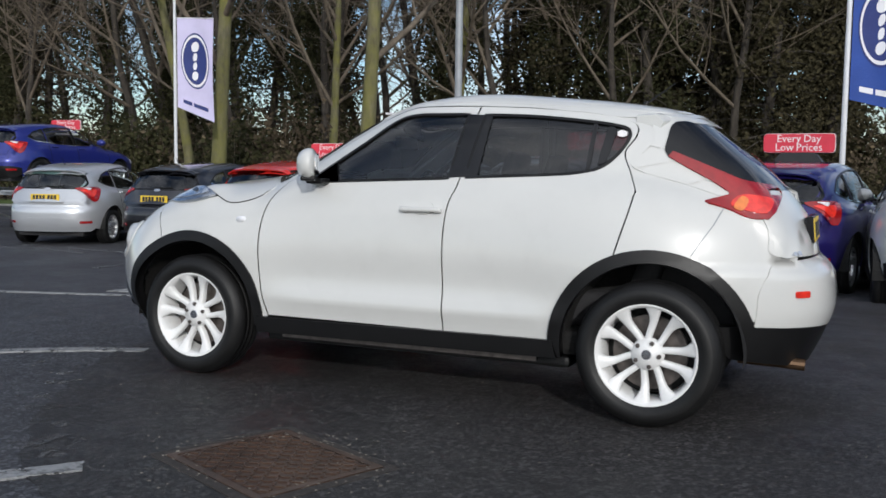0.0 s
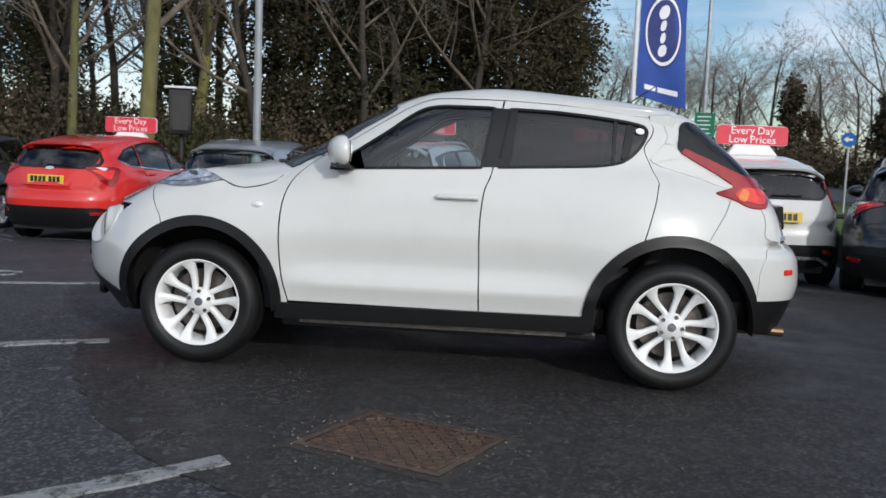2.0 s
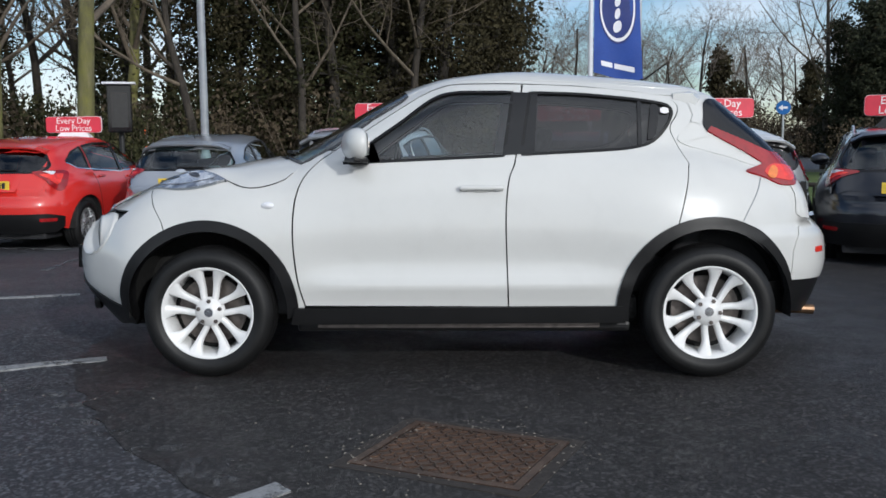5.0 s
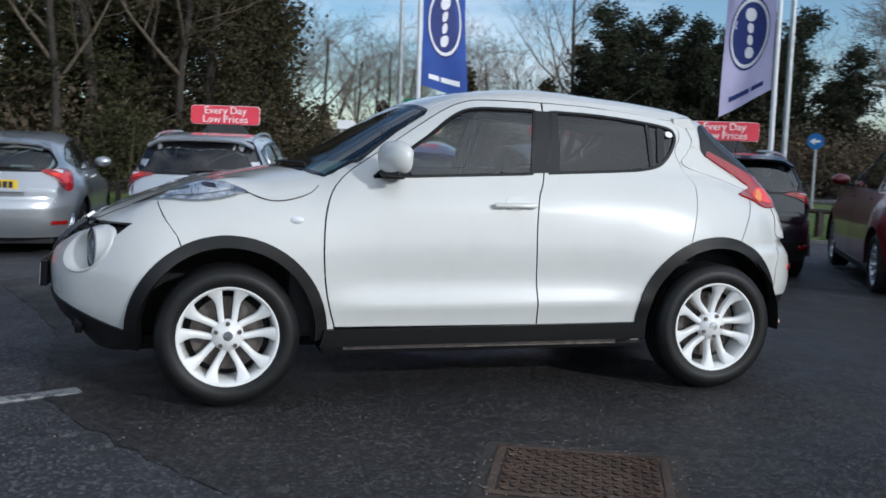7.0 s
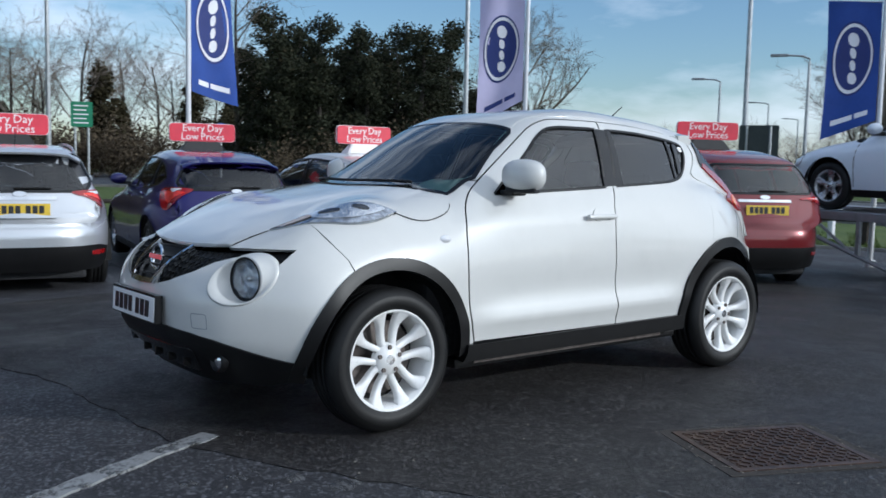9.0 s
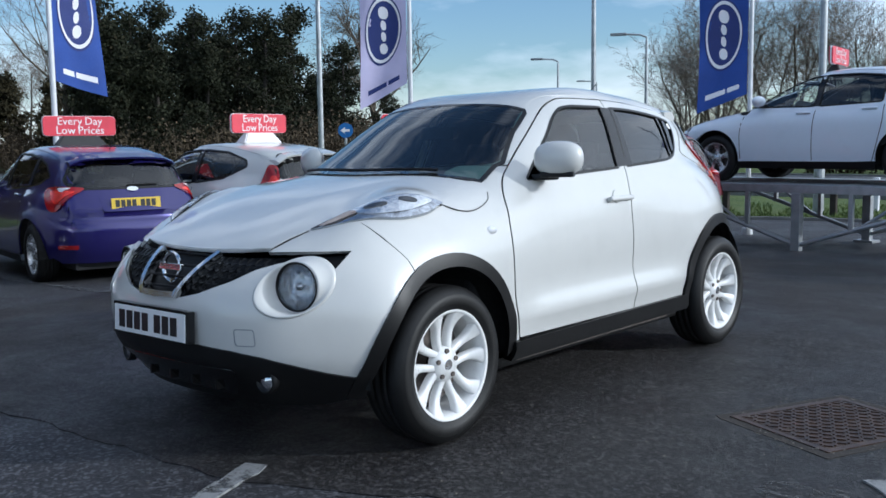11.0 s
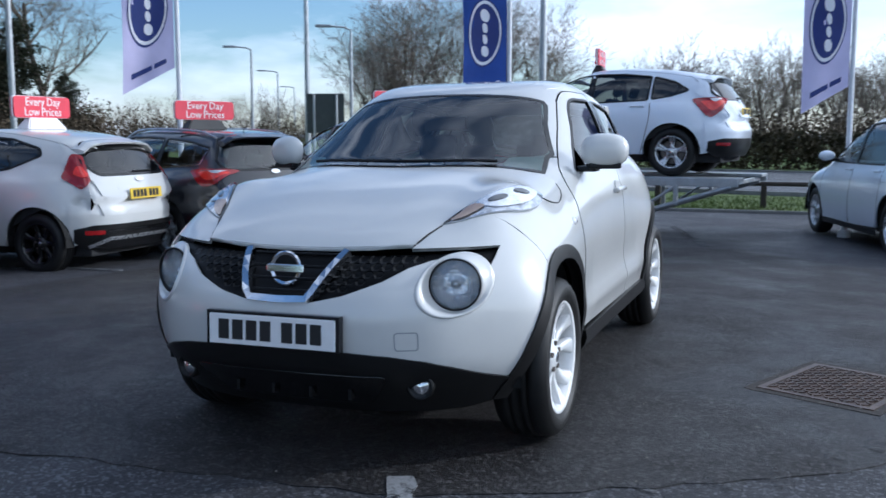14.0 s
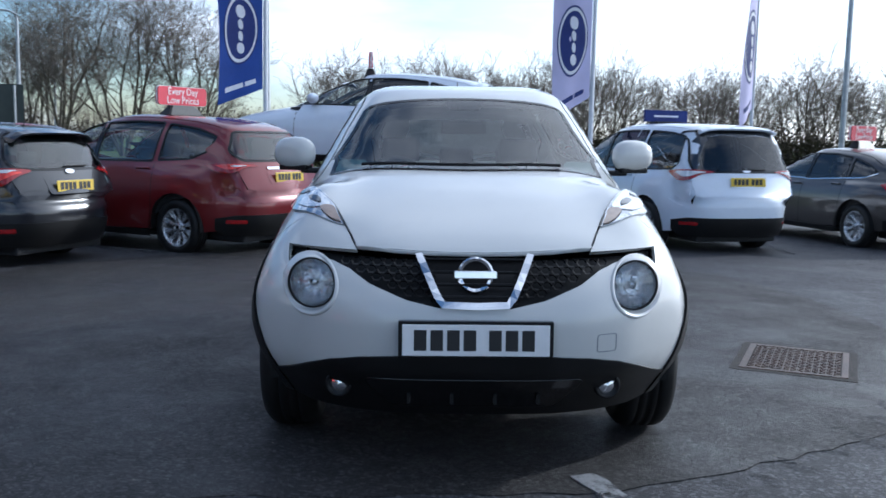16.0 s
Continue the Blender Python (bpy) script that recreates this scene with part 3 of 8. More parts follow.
    nuts = bmesh.new()
    for i in range(5):
        a = 2 * math.pi * i / 5 + turn
        px, pz = 0.057 * math.cos(a), 0.057 * math.sin(a)
        tube(nuts, (px, face_y - 0.02, pz), (px, face_y + 0.002, pz), 0.0125, 0.0105, 6)
    cap = lathe([(0.0, face_y + 0.007), (0.022, face_y + 0.006), (0.026, face_y + 0.001)], 20)
    bmesh.ops.transform(nuts, matrix=m, verts=nuts.verts)
    tagged(part("wheel_nuts", nuts, DISC, tyre), kind="stuff")
    bmesh.ops.transform(cap, matrix=m, verts=cap.verts)
    part("centre_cap", cap, CHROME, tyre)
    disc = lathe([(0.04, -0.01), (rim_r * 0.74, -0.01), (rim_r * 0.74, -0.03), (0.04, -0.03)], 32, m)
    part("brake_disc", disc, DISC, tyre)
    back = lathe([(0.0, -0.045), (rim_r - 0.03, -0.045), (rim_r - 0.03, -0.06)], 32, m)
    part("inner_barrel", back, WELL, tyre)
    return tyre


def seat_mesh(bm, x, y, z=0.32, s=1.0):
    """A car seat: cushion, leaning backrest and headrest."""
    box(bm, x - 0.25 * s, x + 0.22 * s, y - 0.24, y + 0.24, z, z + 0.16, 0.05)
    back = Matrix.Translation((x + 0.24 * s, y, z + 0.12)) @ pose(0, 0, 0, 0, 17, 0)
    box(bm, -0.06, 0.07, -0.23, 0.23, 0, 0.56, 0.05, back)
    box(bm, -0.03, 0.06, -0.12, 0.12, 0.60, 0.76, 0.045, back)
    tube(bm, back @ Vector((0.01, -0.05, 0.5)), back @ Vector((0.01, -0.05, 0.64)), 0.008, seg=6)
    tube(bm, back @ Vector((0.01, 0.05, 0.5)), back @ Vector((0.01, 0.05, 0.64)), 0.008, seg=6)
    return bm


def plate(parent, p, n, material, w=0.52, hgt=0.111, frame_mat=None):
    """A number plate with its print as plain bars."""
    base = part("number_plate", mesh_at(box_bm(-w / 2, w / 2, -hgt / 2, hgt / 2, 0.0, 0.008, 0.003), p, n), material, parent, "")
    x = -w * 0.42
    for i in range(7):
        bw = w * 0.085
        part("bar", mesh_at(box_bm(x, x + bw, -hgt * 0.33, hgt * 0.33, 0.0085, 0.0105), p, n), INK, base)
        x += bw + w * 0.027 + (w * 0.06 if i == 3 else 0)
    if frame_mat:
        part("plate_surround", mesh_at(box_bm(-w / 2 - 0.014, w / 2 + 0.014, -hgt / 2 - 0.006, hgt / 2 + 0.012, -0.03, 0.0035, 0.003), p, n), frame_mat, parent)
    return base


def roof_sign(x, y, z, heading, base_mat, name="roof_sign", on="car"):
    """The pink-red sign board that stands on a car's roof."""
    t = thing("roof_sign", pose(x, y, z, 0, 0, heading), f"pink-red sign on the roof of a {on}", "sign", "roof signs")
    b = bmesh.new()
    prism(b, [(-0.30, -0.02), (0.30, -0.02), (0.20, 0.115), (-0.20, 0.115)], 0.20, lambda u, v, d: (0.10 - d, u, v))
    for v in b.verts:
        if v.co.z > 0.05:
            v.co.x *= 0.35
    bmesh.ops.bevel(b, geom=b.edges[:], offset=0.012, segments=2, affect="EDGES")
    part("base", b, base_mat, t)
    face = bmesh.new()
    prism(face, rounded([(-0.42, 0.11), (0.42, 0.11), (0.42, 0.335), (-0.42, 0.335)], 0.05), 0.05, lambda u, v, d: (0.025 - d, u, v))
    board = part("board", face, SIGN_RED, t)
    rimbm = bmesh.new()
    prism(rimbm, rounded([(-0.425, 0.105), (0.425, 0.105), (0.425, 0.34), (-0.425, 0.34)], 0.053), 0.02, lambda u, v, d: (0.010 - d, u, v))
    part("board_edge", rimbm, SIGN_WHITE, t)
    for side in (1, -1):
        for txt, zz in (("Every Day", 0.275), ("Low Prices", 0.168)):
            words = [lettering(w, 0.128, SIGN_WHITE, board, pose(0, 0, 0), 0.002) for w in txt.split()]
            wide = [max(v.co.x for v in w.data.vertices) - min(v.co.x for v in w.data.vertices) for w in words]
            x = -(sum(wide) + 0.038) / 2
            for w, d in zip(words, wide):
                w.matrix_basis = pose(0.0265 * side, 0, zz, 90, 0, 90 * side) @ Matrix.Translation((x + d / 2, 0, 0))
                x += d + 0.038
    return t

# ---- the ground: one sheet, flat under the middle car, falling gently towards the parking bays ----
def ground_z(x, y):
    r = math.hypot(x, y)
    near = -0.42 * (1 - math.exp(-max(r - 2.5, 0) / 10))
    return near + 0.30 * min(max((r - 20) / 40, 0), 1)


verts, faces = [], []
rings = [0.0] + [0.8 * 1.09**i for i in range(78)]
SEG = 96
for r in rings[1:]:
    for k in range(SEG):
        a = 2 * math.pi * k / SEG
        verts.append((r * math.cos(a), r * math.sin(a), ground_z(r * math.cos(a), r * math.sin(a))))
for i in range(len(rings) - 2):
    for k in range(SEG):
        faces.append((i * SEG + k, (i + 1) * SEG + k, (i + 1) * SEG + (k + 1) % SEG, i * SEG + (k + 1) % SEG))
faces.append(tuple(range(SEG)))
tagged(solid("ground", verts, faces, OLD), "dark worn asphalt", "ground", kind="structure")

# ---- the white crossover in the middle ----
def build_crossover():
    t = thing("crossover_car", pose(0, 0, 0, -0.6), "white compact crossover car with white alloy wheels and black arch trims", "car")
    body = Body(width=0.845, belt=1.05, lean=0.36, bulge=0.035, axles=(-1.285, 1.245), mid=0.55, xf=-0.80, xr=0.75, pa=3.3, pb=4.6, pf=3.2, pr=2.3, ridge=0.016, shoulder=0.095, crest=0.085,
                nose=[(0.15, -1.86), (0.30, -2.00), (0.45, -2.12), (0.60, -2.135), (0.75, -2.09), (0.86, -2.02), (1.0, -1.80), (1.15, -1.5)],
                tail=[(0.2, 1.88), (0.42, 1.98), (0.55, 2.015), (0.70, 2.00), (0.76, 1.93), (0.95, 1.915), (1.10, 1.865), (1.3, 1.66)],
                top=[(-2.2, 0.86), (-2.0, 0.93), (-1.8, 1.00), (-1.5, 1.065), (-1.2, 1.10), (-0.9, 1.14), (-0.5, 1.24), (0.5, 1.30), (1.3, 1.26), (1.7, 1.22), (2.1, 1.12)],
                roof=[(-1.5, 0.72), (-1.25, 0.94), (-1.02, 1.095), (-0.72, 1.262), (-0.53, 1.372), (-0.28, 1.492), (-0.10, 1.535), (0.30, 1.565), (0.80, 1.535), (1.20, 1.49), (1.34, 1.455), (1.5, 1.335), (1.70, 1.165), (1.83, 1.01), (1.89, 0.90), (1.92, 0.75)],
                taper=[(-2, 1), (0.3, 1), (0.8, 0.96), (1.15, 0.89), (1.5, 0.80), (1.9, 0.72)], cabin=0.775, waist=0.020, gp=8.0, soft=0.05, kf=0.46, kr=0.30)
    H = 0.045
    axf, axr, wr = -1.288, 1.240, 0.334
    R_cut = 0.446

    # front wing, doors and quarter panel
    arch_f = arc(axf, 0.345, R_cut, -2, 117)          # from the door side over the wheel to the bumper seam
    lamp_in = spline([(-1.725, -0.502), (-1.60, -0.546), (-1.48, -0.600), (-1.36, -0.660), (-1.20, -0.735)], n=4)
    lamp_out = spline([(-1.20, -0.735), (-1.32, -0.757), (-1.46, -0.735), (-1.58, -0.668), (-1.67, -0.582), (-1.725, -0.502)], n=4)
    wing_lamp = [q for q in lamp_out if q[0] > -1.62]
    nose_lamp = [q for q in lamp_out if q[0] < -1.60] + [(-1.80, -0.476), (-1.872, -0.450)]
    wing_top = body.convert("top", wing_lamp[::-1], "side")
    seam_top = wing_top[0]
    split = [(-1.513, 0.80), (-1.562, 0.865), (seam_top[0] + 0.010, seam_top[1] - 0.03)]
    door_f = spline([(-0.790, 0.37), (-0.824, 0.50), (-0.841, 0.64), (-0.844, 0.78), (-0.832, 0.91), (-0.798, 1.01), (-0.730, 1.09), (-0.648, 1.148)])
    wing = [(x - 0.008, z) for x, z in door_f[::-1]] + [(-0.798, 0.345)] + arch_f + split + wing_top + [(-1.06, 1.032), (-0.97, 1.075), (-0.90, 1.115), (-0.80, 1.155)]
    body.panel("front_wing", "side", wing, WHITE, t, both=True, h=H)
    win_f = spline([(-0.60, 1.085), (-0.45, 1.195), (-0.30, 1.30), (-0.19, 1.385), (-0.10, 1.432), (0.0, 1.446)], n=4) + [(0.262, 1.444), (0.212, 1.118)]
    top_f = spline([(-0.648, 1.148), (-0.50, 1.243), (-0.33, 1.353), (-0.20, 1.432), (-0.10, 1.472), (0.0, 1.486), (0.312, 1.484)], n=5)
    mid = spline([(0.308, 1.484), (0.272, 1.125), (0.236, 1.01), (0.221, 0.90), (0.217, 0.77), (0.222, 0.60), (0.230, 0.365)], n=5)
    shift = [(x + 0.007, z) for x, z in mid]
    body.panel("front_door", "side", door_f[:-1] + top_f[:-1] + mid, WHITE, t, both=True, holes=[win_f], h=H, off=0.001)
    win_r = [(0.300, 1.124), (0.352, 1.440)] + spline([(0.352, 1.440), (0.60, 1.432), (0.86, 1.408), (1.02, 1.385), (1.075, 1.362), (1.078, 1.315), (1.03, 1.238), (0.955, 1.178), (0.84, 1.152), (0.70, 1.142)], n=4)[1:]
    arch_r = arc(axr, 0.345, R_cut, 112, 182)
    door_r = spline([(0.319, 1.484), (0.60, 1.472), (0.88, 1.445), (1.03, 1.422), (1.105, 1.385), (1.108, 1.33), (1.066, 1.255), (1.100, 1.165), (1.140, 1.080), (1.138, 1.058), (1.122, 0.965), (1.075, 0.785)], n=5)
    body.panel("rear_door", "side", shift[::-1][:-1] + door_r + arch_r + [(0.805, 0.365)], WHITE, t, both=True, holes=[win_r], h=H, off=0.001)
    quarter = [(x + 0.007, z) for x, z in door_r[6:]] + arc(axr, 0.345, R_cut, 111, 20) + [(1.73, 0.50), (1.82, 0.60), (1.85, 0.78), (1.84, 0.95), (1.81, 1.08), (1.66, 1.16), (1.47, 1.33), (1.35, 1.43), (1.28, 1.455), (1.0, 1.468)]
    body.panel("quarter_panel", "side", quarter, WHITE, t, both=True, h=H, off=-0.002)

    # roof and rails
    edge = spline([(-0.80, 1.155), (-0.655, 1.175), (-0.46, 1.318), (-0.28, 1.432), (-0.14, 1.492), (0.0, 1.505), (0.35, 1.505), (0.88, 1.475), (1.25, 1.45)], n=4)
    body.panel("cant_rail", "side", edge + [(1.26, 1.42), (1.0, 1.43), (0.88, 1.45), (0.6, 1.477), (0.319, 1.489)] + [(x, z + 0.006) for x, z in top_f[::-1][1:]], WHITE, t, both=True, h=H, off=0.0)
    el = body.lift("side", refine(edge, 0.05, closed=False))
    roof_line = [(x, y) for x, y, z in el if x > -0.24]
    front_arc = [(-0.335 + 0.22 * y * y, y) for y in np.linspace(0.50, -0.50, 9)]
    roof_poly = [(x, y) for x, y in roof_line] + [(1.27, -0.3), (1.30, 0), (1.27, 0.3)] + [(x, -y) for x, y in roof_line[::-1]] + front_arc
    body.panel("roof", "top", roof_poly, WHITE, t, h=0.06, off=0.002)
    for s in (1, -1):
        body.strip("roof_seam", "top", [(x, s * (abs(y) - 0.045)) for x, y in roof_line if x < 1.2], 0.012, WHITE, t, off=0.001, thick=0.002)

    # windscreen with its black edge
    pil = [(x, y) for x, y, z in body.lift("side", refine([(-0.80, 1.12), (-0.655, 1.165), (-0.46, 1.312), (-0.26, 1.436)], 0.06, closed=False))]
    base = [(-1.04 + 0.50 * y * y, y) for y in np.linspace(0.65, -0.65, 13)]
    top_arc = [(-0.345 + 0.22 * y * y, y) for y in np.linspace(-0.50, 0.50, 9)]
    ws = base + [q for q in pil if q[0] > -0.75 and q[0] < -0.28] + top_arc + [(x, -y) for x, y in pil[::-1] if x > -0.75 and x < -0.28]
    body.panel("windscreen", "top", ws, SCREEN, t, "clear windscreen with a dark edge", h=0.06, off=0.001, rim=0)
    body.strip("windscreen_seal", "top", ws + [ws[0]], 0.024, GLOSS_BLACK, t, off=0.0025, thick=0.004)
    body.panel("mirror_band", "top", rounded([(-0.36, -0.11), (-0.36, 0.11), (-0.46, 0.08), (-0.46, -0.08)], 0.03), GLOSS_BLACK, t, h=0.05, off=-0.004, rim=0)
    p, n = body.at("top", -0.44, 0)
    part("interior_mirror", mesh_at(box_bm(-0.12, 0.12, -0.035, 0.035, -0.02, 0.02, 0.012), (p[0] + 0.06, 0, p[2] - 0.10), (1, 0, 0.1)), INTERIOR, t)
    for y0, y1 in ((-0.45, 0.10), (0.02, 0.50)):
        wiper = [body.lift("top", [(-1.02 + 0.50 * y * y + 0.02, y)])[0] for y in np.linspace(y0, y1, 7)]
        part("wiper", pipe(bmesh.new(), [q + np.array([0.0, 0, 0.018]) for q in wiper], 0.008, 6), PLASTIC, t)
    body.panel("scuttle", "top", [(-1.09 + 0.50 * y * y, y) for y in np.linspace(0.685, -0.685, 13)] + base[::-1], PLASTIC, t, "black scuttle panel", h=0.06, off=-0.006)

    # side glass, black centre pillars and mouldings
    body.panel("front_side_window", "side", win_f, GLASS, t, h=0.06, off=-0.006, rim=0, both=True)
    body.panel("rear_side_window", "side", win_r, TINT, t, "dark privacy glass", h=0.06, off=-0.006, rim=0, both=True)
    body.panel("centre_pillar", "side", [(0.205, 1.120), (0.256, 1.443), (0.392, 1.437), (0.364, 1.130)], GLOSS_BLACK, t, both=True, h=0.06, off=0.003)
    body.panel("rear_pillar_trim", "side", [(0.905, 1.398), (0.925, 1.398), (0.915, 1.17), (0.895, 1.165)], GLOSS_BLACK, t, both=True, h=0.06, off=0.001)
    for loop in (win_f, win_r):
        body.strip("window_seal", "side", loop + [loop[0]], 0.016, PLASTIC, t, off=0.003, both=True, thick=0.010)
    body.panel("mirror_sail", "side", [(-0.60, 1.083), (-0.45, 1.19), (-0.41, 1.09)], PLASTIC, t, both=True, h=0.05, off=0.004)
    sp, sn = body.at("side", 1.045, 1.345)
    dec = bmesh.new()
    prism(dec, [(0.022 * math.cos(a) * (1.25 if i % 2 else 1), 0.019 * math.sin(a)) for i, a in enumerate(np.linspace(0, 2 * math.pi, 12, endpoint=False))], 0.002, lambda u, v, d: (u, v, d))
    part("window_sticker", mesh_at(dec, sp + sn * 0.002, sn), SIGN_WHITE, t, "small round white sticker")

    # arches, sills
    ring = arc(axf, 0.345, 0.404, -6, 192, 30) + arc(axf, 0.345, 0.460, 190, -2, 30)
    body.panel("wheel_arch_trim", "side", ring, PLASTIC, t, "satin black plastic arch trim", both=True, h=0.035, off=0.009, rim=0.05)
    ring = arc(axr, 0.345, 0.406, 8, 188, 28) + arc(axr, 0.345, 0.466, 184, 14, 28)
    body.panel("wheel_arch_trim", "side", ring, PLASTIC, t, "satin black plastic arch trim", both=True, h=0.035, off=0.016, rim=0.05)
    body.panel("sill_trim", "side", [(-0.845, 0.36), (0.80, 0.368), (0.82, 0.285), (-0.865, 0.275)], PLASTIC, t, "black plastic sill", both=True, h=0.04, off=0.018, rim=0.05, shape=lambda p: 0.016 * np.sin(np.clip((0.368 - p[:, 2]) / 0.09, 0, 1) * np.pi))
    for s in (-1, 1):
        bm = box_bm(-0.85, 0.86, s * 0.66 - 0.10, s * 0.66 + 0.10, 0.22, 0.275, 0.02)
        part("sill_underside", bm, PLASTIC, t)
        part("jacking_seam", box_bm(-0.74, 0.70, s * 0.775 - 0.003, s * 0.775 + 0.003, 0.245, 0.268), DISC, t, "bare grey metal seam")
    for ax in (axf, axr):
        for s in (-1, 1):
            bm = bmesh.new()
            a_pts = [(0.42 * math.cos(a), 0.42 * math.sin(a)) for a in np.linspace(radians(-6), radians(186), 22)]
            for (u0, v0), (u1, v1) in zip(a_pts, a_pts[1:]):
                q = [bm.verts.new((ax + u, s * y, 0.345 + v)) for u, v, y in ((u0, v0, 0.80), (u1, v1, 0.80), (u1, v1, 0.48), (u0, v0, 0.48))]
                bm.faces.new(q)
            bm.faces.new([bm.verts.new((ax + u, s * 0.48, 0.345 + v)) for u, v in a_pts])
            part("wheel_housing", bm, WELL, t)
            wheel(t, ax, s * 0.755, wr, 0.215, 0.234, "split", WHITE_RIM, s, "black tyre on a white ten-spoke alloy wheel", math.pi / 2 if ax < 0 else math.pi - 1.16)

    # bonnet, lamps on the wings
    hood_side = [(-1.80, -0.468), (-1.72, -0.496), (-1.60, -0.540), (-1.48, -0.593), (-1.36, -0.652), (-1.20, -0.727), (-1.12, -0.760), (-1.06, -0.772), (-0.97, -0.765), (-0.885, -0.742), (-0.84, -0.70)]
    half_front = body.convert("front", [(-0.440, 0.853), (-0.30, 0.846), (-0.15, 0.840), (0.0, 0.838)], "top")
    front = [(x, abs(y)) for x, y in half_front] + [(x, -abs(y)) for x, y in half_front[::-1][1:]]
    hood = front + hood_side + [(-1.075 + 0.50 * y * y, y) for y in np.linspace(-0.675, 0.675, 11)] + [(x, -y) for x, y in hood_side[::-1]]
    def crown(p):
        return 0.010 * np.exp(-((np.abs(p[:, 1]) - 0.40 - 0.12 * (p[:, 0] + 1.9)) / 0.05) ** 2) * np.clip((-0.95 - p[:, 0]) / 0.3, 0, 1)
    body.panel("bonnet", "top", hood, WHITE, t, h=H, off=0.002, shape=crown)
    body.strip("bonnet_seam", "top", spline([(-1.20, -0.729), (-1.12, -0.764), (-1.05, -0.776), (-0.97, -0.768), (-0.90, -0.748), (-0.862, -0.715)], n=4), 0.0035, INK, t, "dark shut line of the bonnet", off=0.0035, both=True, thick=0.002, h=0.03)
    body.strip("bonnet_seam", "top", [(-1.735, -0.499), (-1.80, -0.470), (-1.885, -0.443)], 0.0035, INK, t, "dark shut line of the bonnet", off=0.0035, both=True, thick=0.002, h=0.03)
    lamp = lamp_in[:-1] + lamp_out[:-1]
    body.panel("marker_lamp", "top", lamp, SMOKE_LENS, t, "long clear lamp on the wing", both=True, h=0.035, off=0.0, shape=lambda p: 0.018 * np.clip((p[:, 0] + 1.75) / 0.4, 0, 1))
    amber = spline([(-1.70, -0.520), (-1.65, -0.538), (-1.58, -0.565), (-1.58, -0.615), (-1.66, -0.572)], closed=True, n=4)
    body.panel("indicator", "top", amber, PALE_AMBER, t, "pale amber indicator inside the wing lamp", both=True, h=0.03, off=0.006, rim=0, shape=lambda p: 0.014 * np.clip((p[:, 0] + 1.75) / 0.4, 0, 1))
    def lens_rise(p):
        return 0.019 * np.clip((p[:, 0] + 1.75) / 0.4, 0, 1)
    inset = spline([(-1.57, -0.578), (-1.46, -0.622), (-1.36, -0.672), (-1.26, -0.722), (-1.35, -0.734), (-1.46, -0.712), (-1.56, -0.655)], closed=True, n=4)
    body.panel("lamp_reflector", "top", inset, LAMP_BOWL, t, "bright reflector inside the wing lamp", both=True, h=0.02, off=0.003, rim=0.003, shape=lens_rise)
    for cx, cy, rx, ry in ((-1.50, -0.642, 0.042, 0.020), (-1.37, -0.694, 0.032, 0.017)):
        pod = [(cx + rx * math.cos(a) - 0.5 * ry * math.sin(a), cy - 0.45 * rx * math.cos(a) + ry * math.sin(a)) for a in np.linspace(0, 2 * math.pi, 16, endpoint=False)]
        body.panel("bulb_pocket", "top", pod, SMOKED, t, "dark bulb pocket of the wing lamp", both=True, h=0.02, off=0.0065, rim=0.003, shape=lens_rise)
    body.strip("lamp_trim", "top", lamp_in, 0.008, GLOSS_BLACK, t, off=0.006, both=True)
    body.strip("lamp_seal", "top", lamp_out[2:], 0.006, GREY_PAINT, t, off=0.004, both=True)
    body.strip("bonnet_lip", "front", spline([(-0.445, 0.862), (-0.30, 0.855), (-0.15, 0.849), (0.0, 0.847), (0.15, 0.849), (0.30, 0.855), (0.445, 0.862)], n=4), 0.026, WHITE, t, off=0.005, thick=0.012)

    # front bumper, grille, round headlamps
    g_top = [(0.722, 0.848), (0.55, 0.847), (0.42, 0.845), (0.25, 0.840), (0.0, 0.835)]
    g_low = [(0.0, 0.660), (0.12, 0.662), (0.25, 0.690), (0.385, 0.740), (0.46, 0.784), (0.53, 0.808), (0.60, 0.816), (0.66, 0.806), (0.712, 0.782)]
    ring_f = [(y, z) for y, z in g_top] + [(-y, z) for y, z in g_top[::-1][1:]] + [(-y, z) for y, z in g_low[::-1]] + [(y, z) for y, z in g_low[1:]]
    grille = body.convert("front", ring_f + [ring_f[0]], "nose")[:-1]
    arch_pts = body.convert("side", arc(axf, 0.345, R_cut, 117.6, 176, 10), "nose")
    spl = body.convert("side", [(seam_top[0] + 0.006, seam_top[1] - 0.03), (-1.566, 0.865), (-1.517, 0.80)], "nose")
    lip = body.convert("front", [(0.785, 0.352), (0.70, 0.385), (0.61, 0.428), (0.53, 0.457), (0.42, 0.478), (0.27, 0.490), (0.0, 0.496)], "nose")
    brow = body.convert("top", nose_lamp[::-1], "nose")
    g_up = body.convert("front", [(0.440, 0.845), (0.55, 0.847), (0.722, 0.848)], "nose")
    g_dn = body.convert("front", g_low, "nose")
    # half an outline, then its mirror image; the grille is a notch between the brows
    left = [(-abs(a), z) for a, z in g_dn + g_up[::-1] + brow + spl + arch_pts + lip]
    outline = left + [(abs(a), z) for a, z in left[::-1][1:-1]]
    lamp_c = {}
    holes = []
    for s in (-1, 1):
        pc, nc = body.at("front", s * 0.615, 0.720)
        mouth = [(s * 0.615 + 0.106 * math.cos(a), 0.720 + 0.103 * math.sin(a)) for a in np.linspace(0, 2 * math.pi, 28)]
        holes.append(body.convert("front", mouth, "nose")[:-1])
        lamp_c[s] = pc
    body.panel("front_bumper", "nose", outline, WHITE, t, holes=holes, h=0.045, off=0.0)
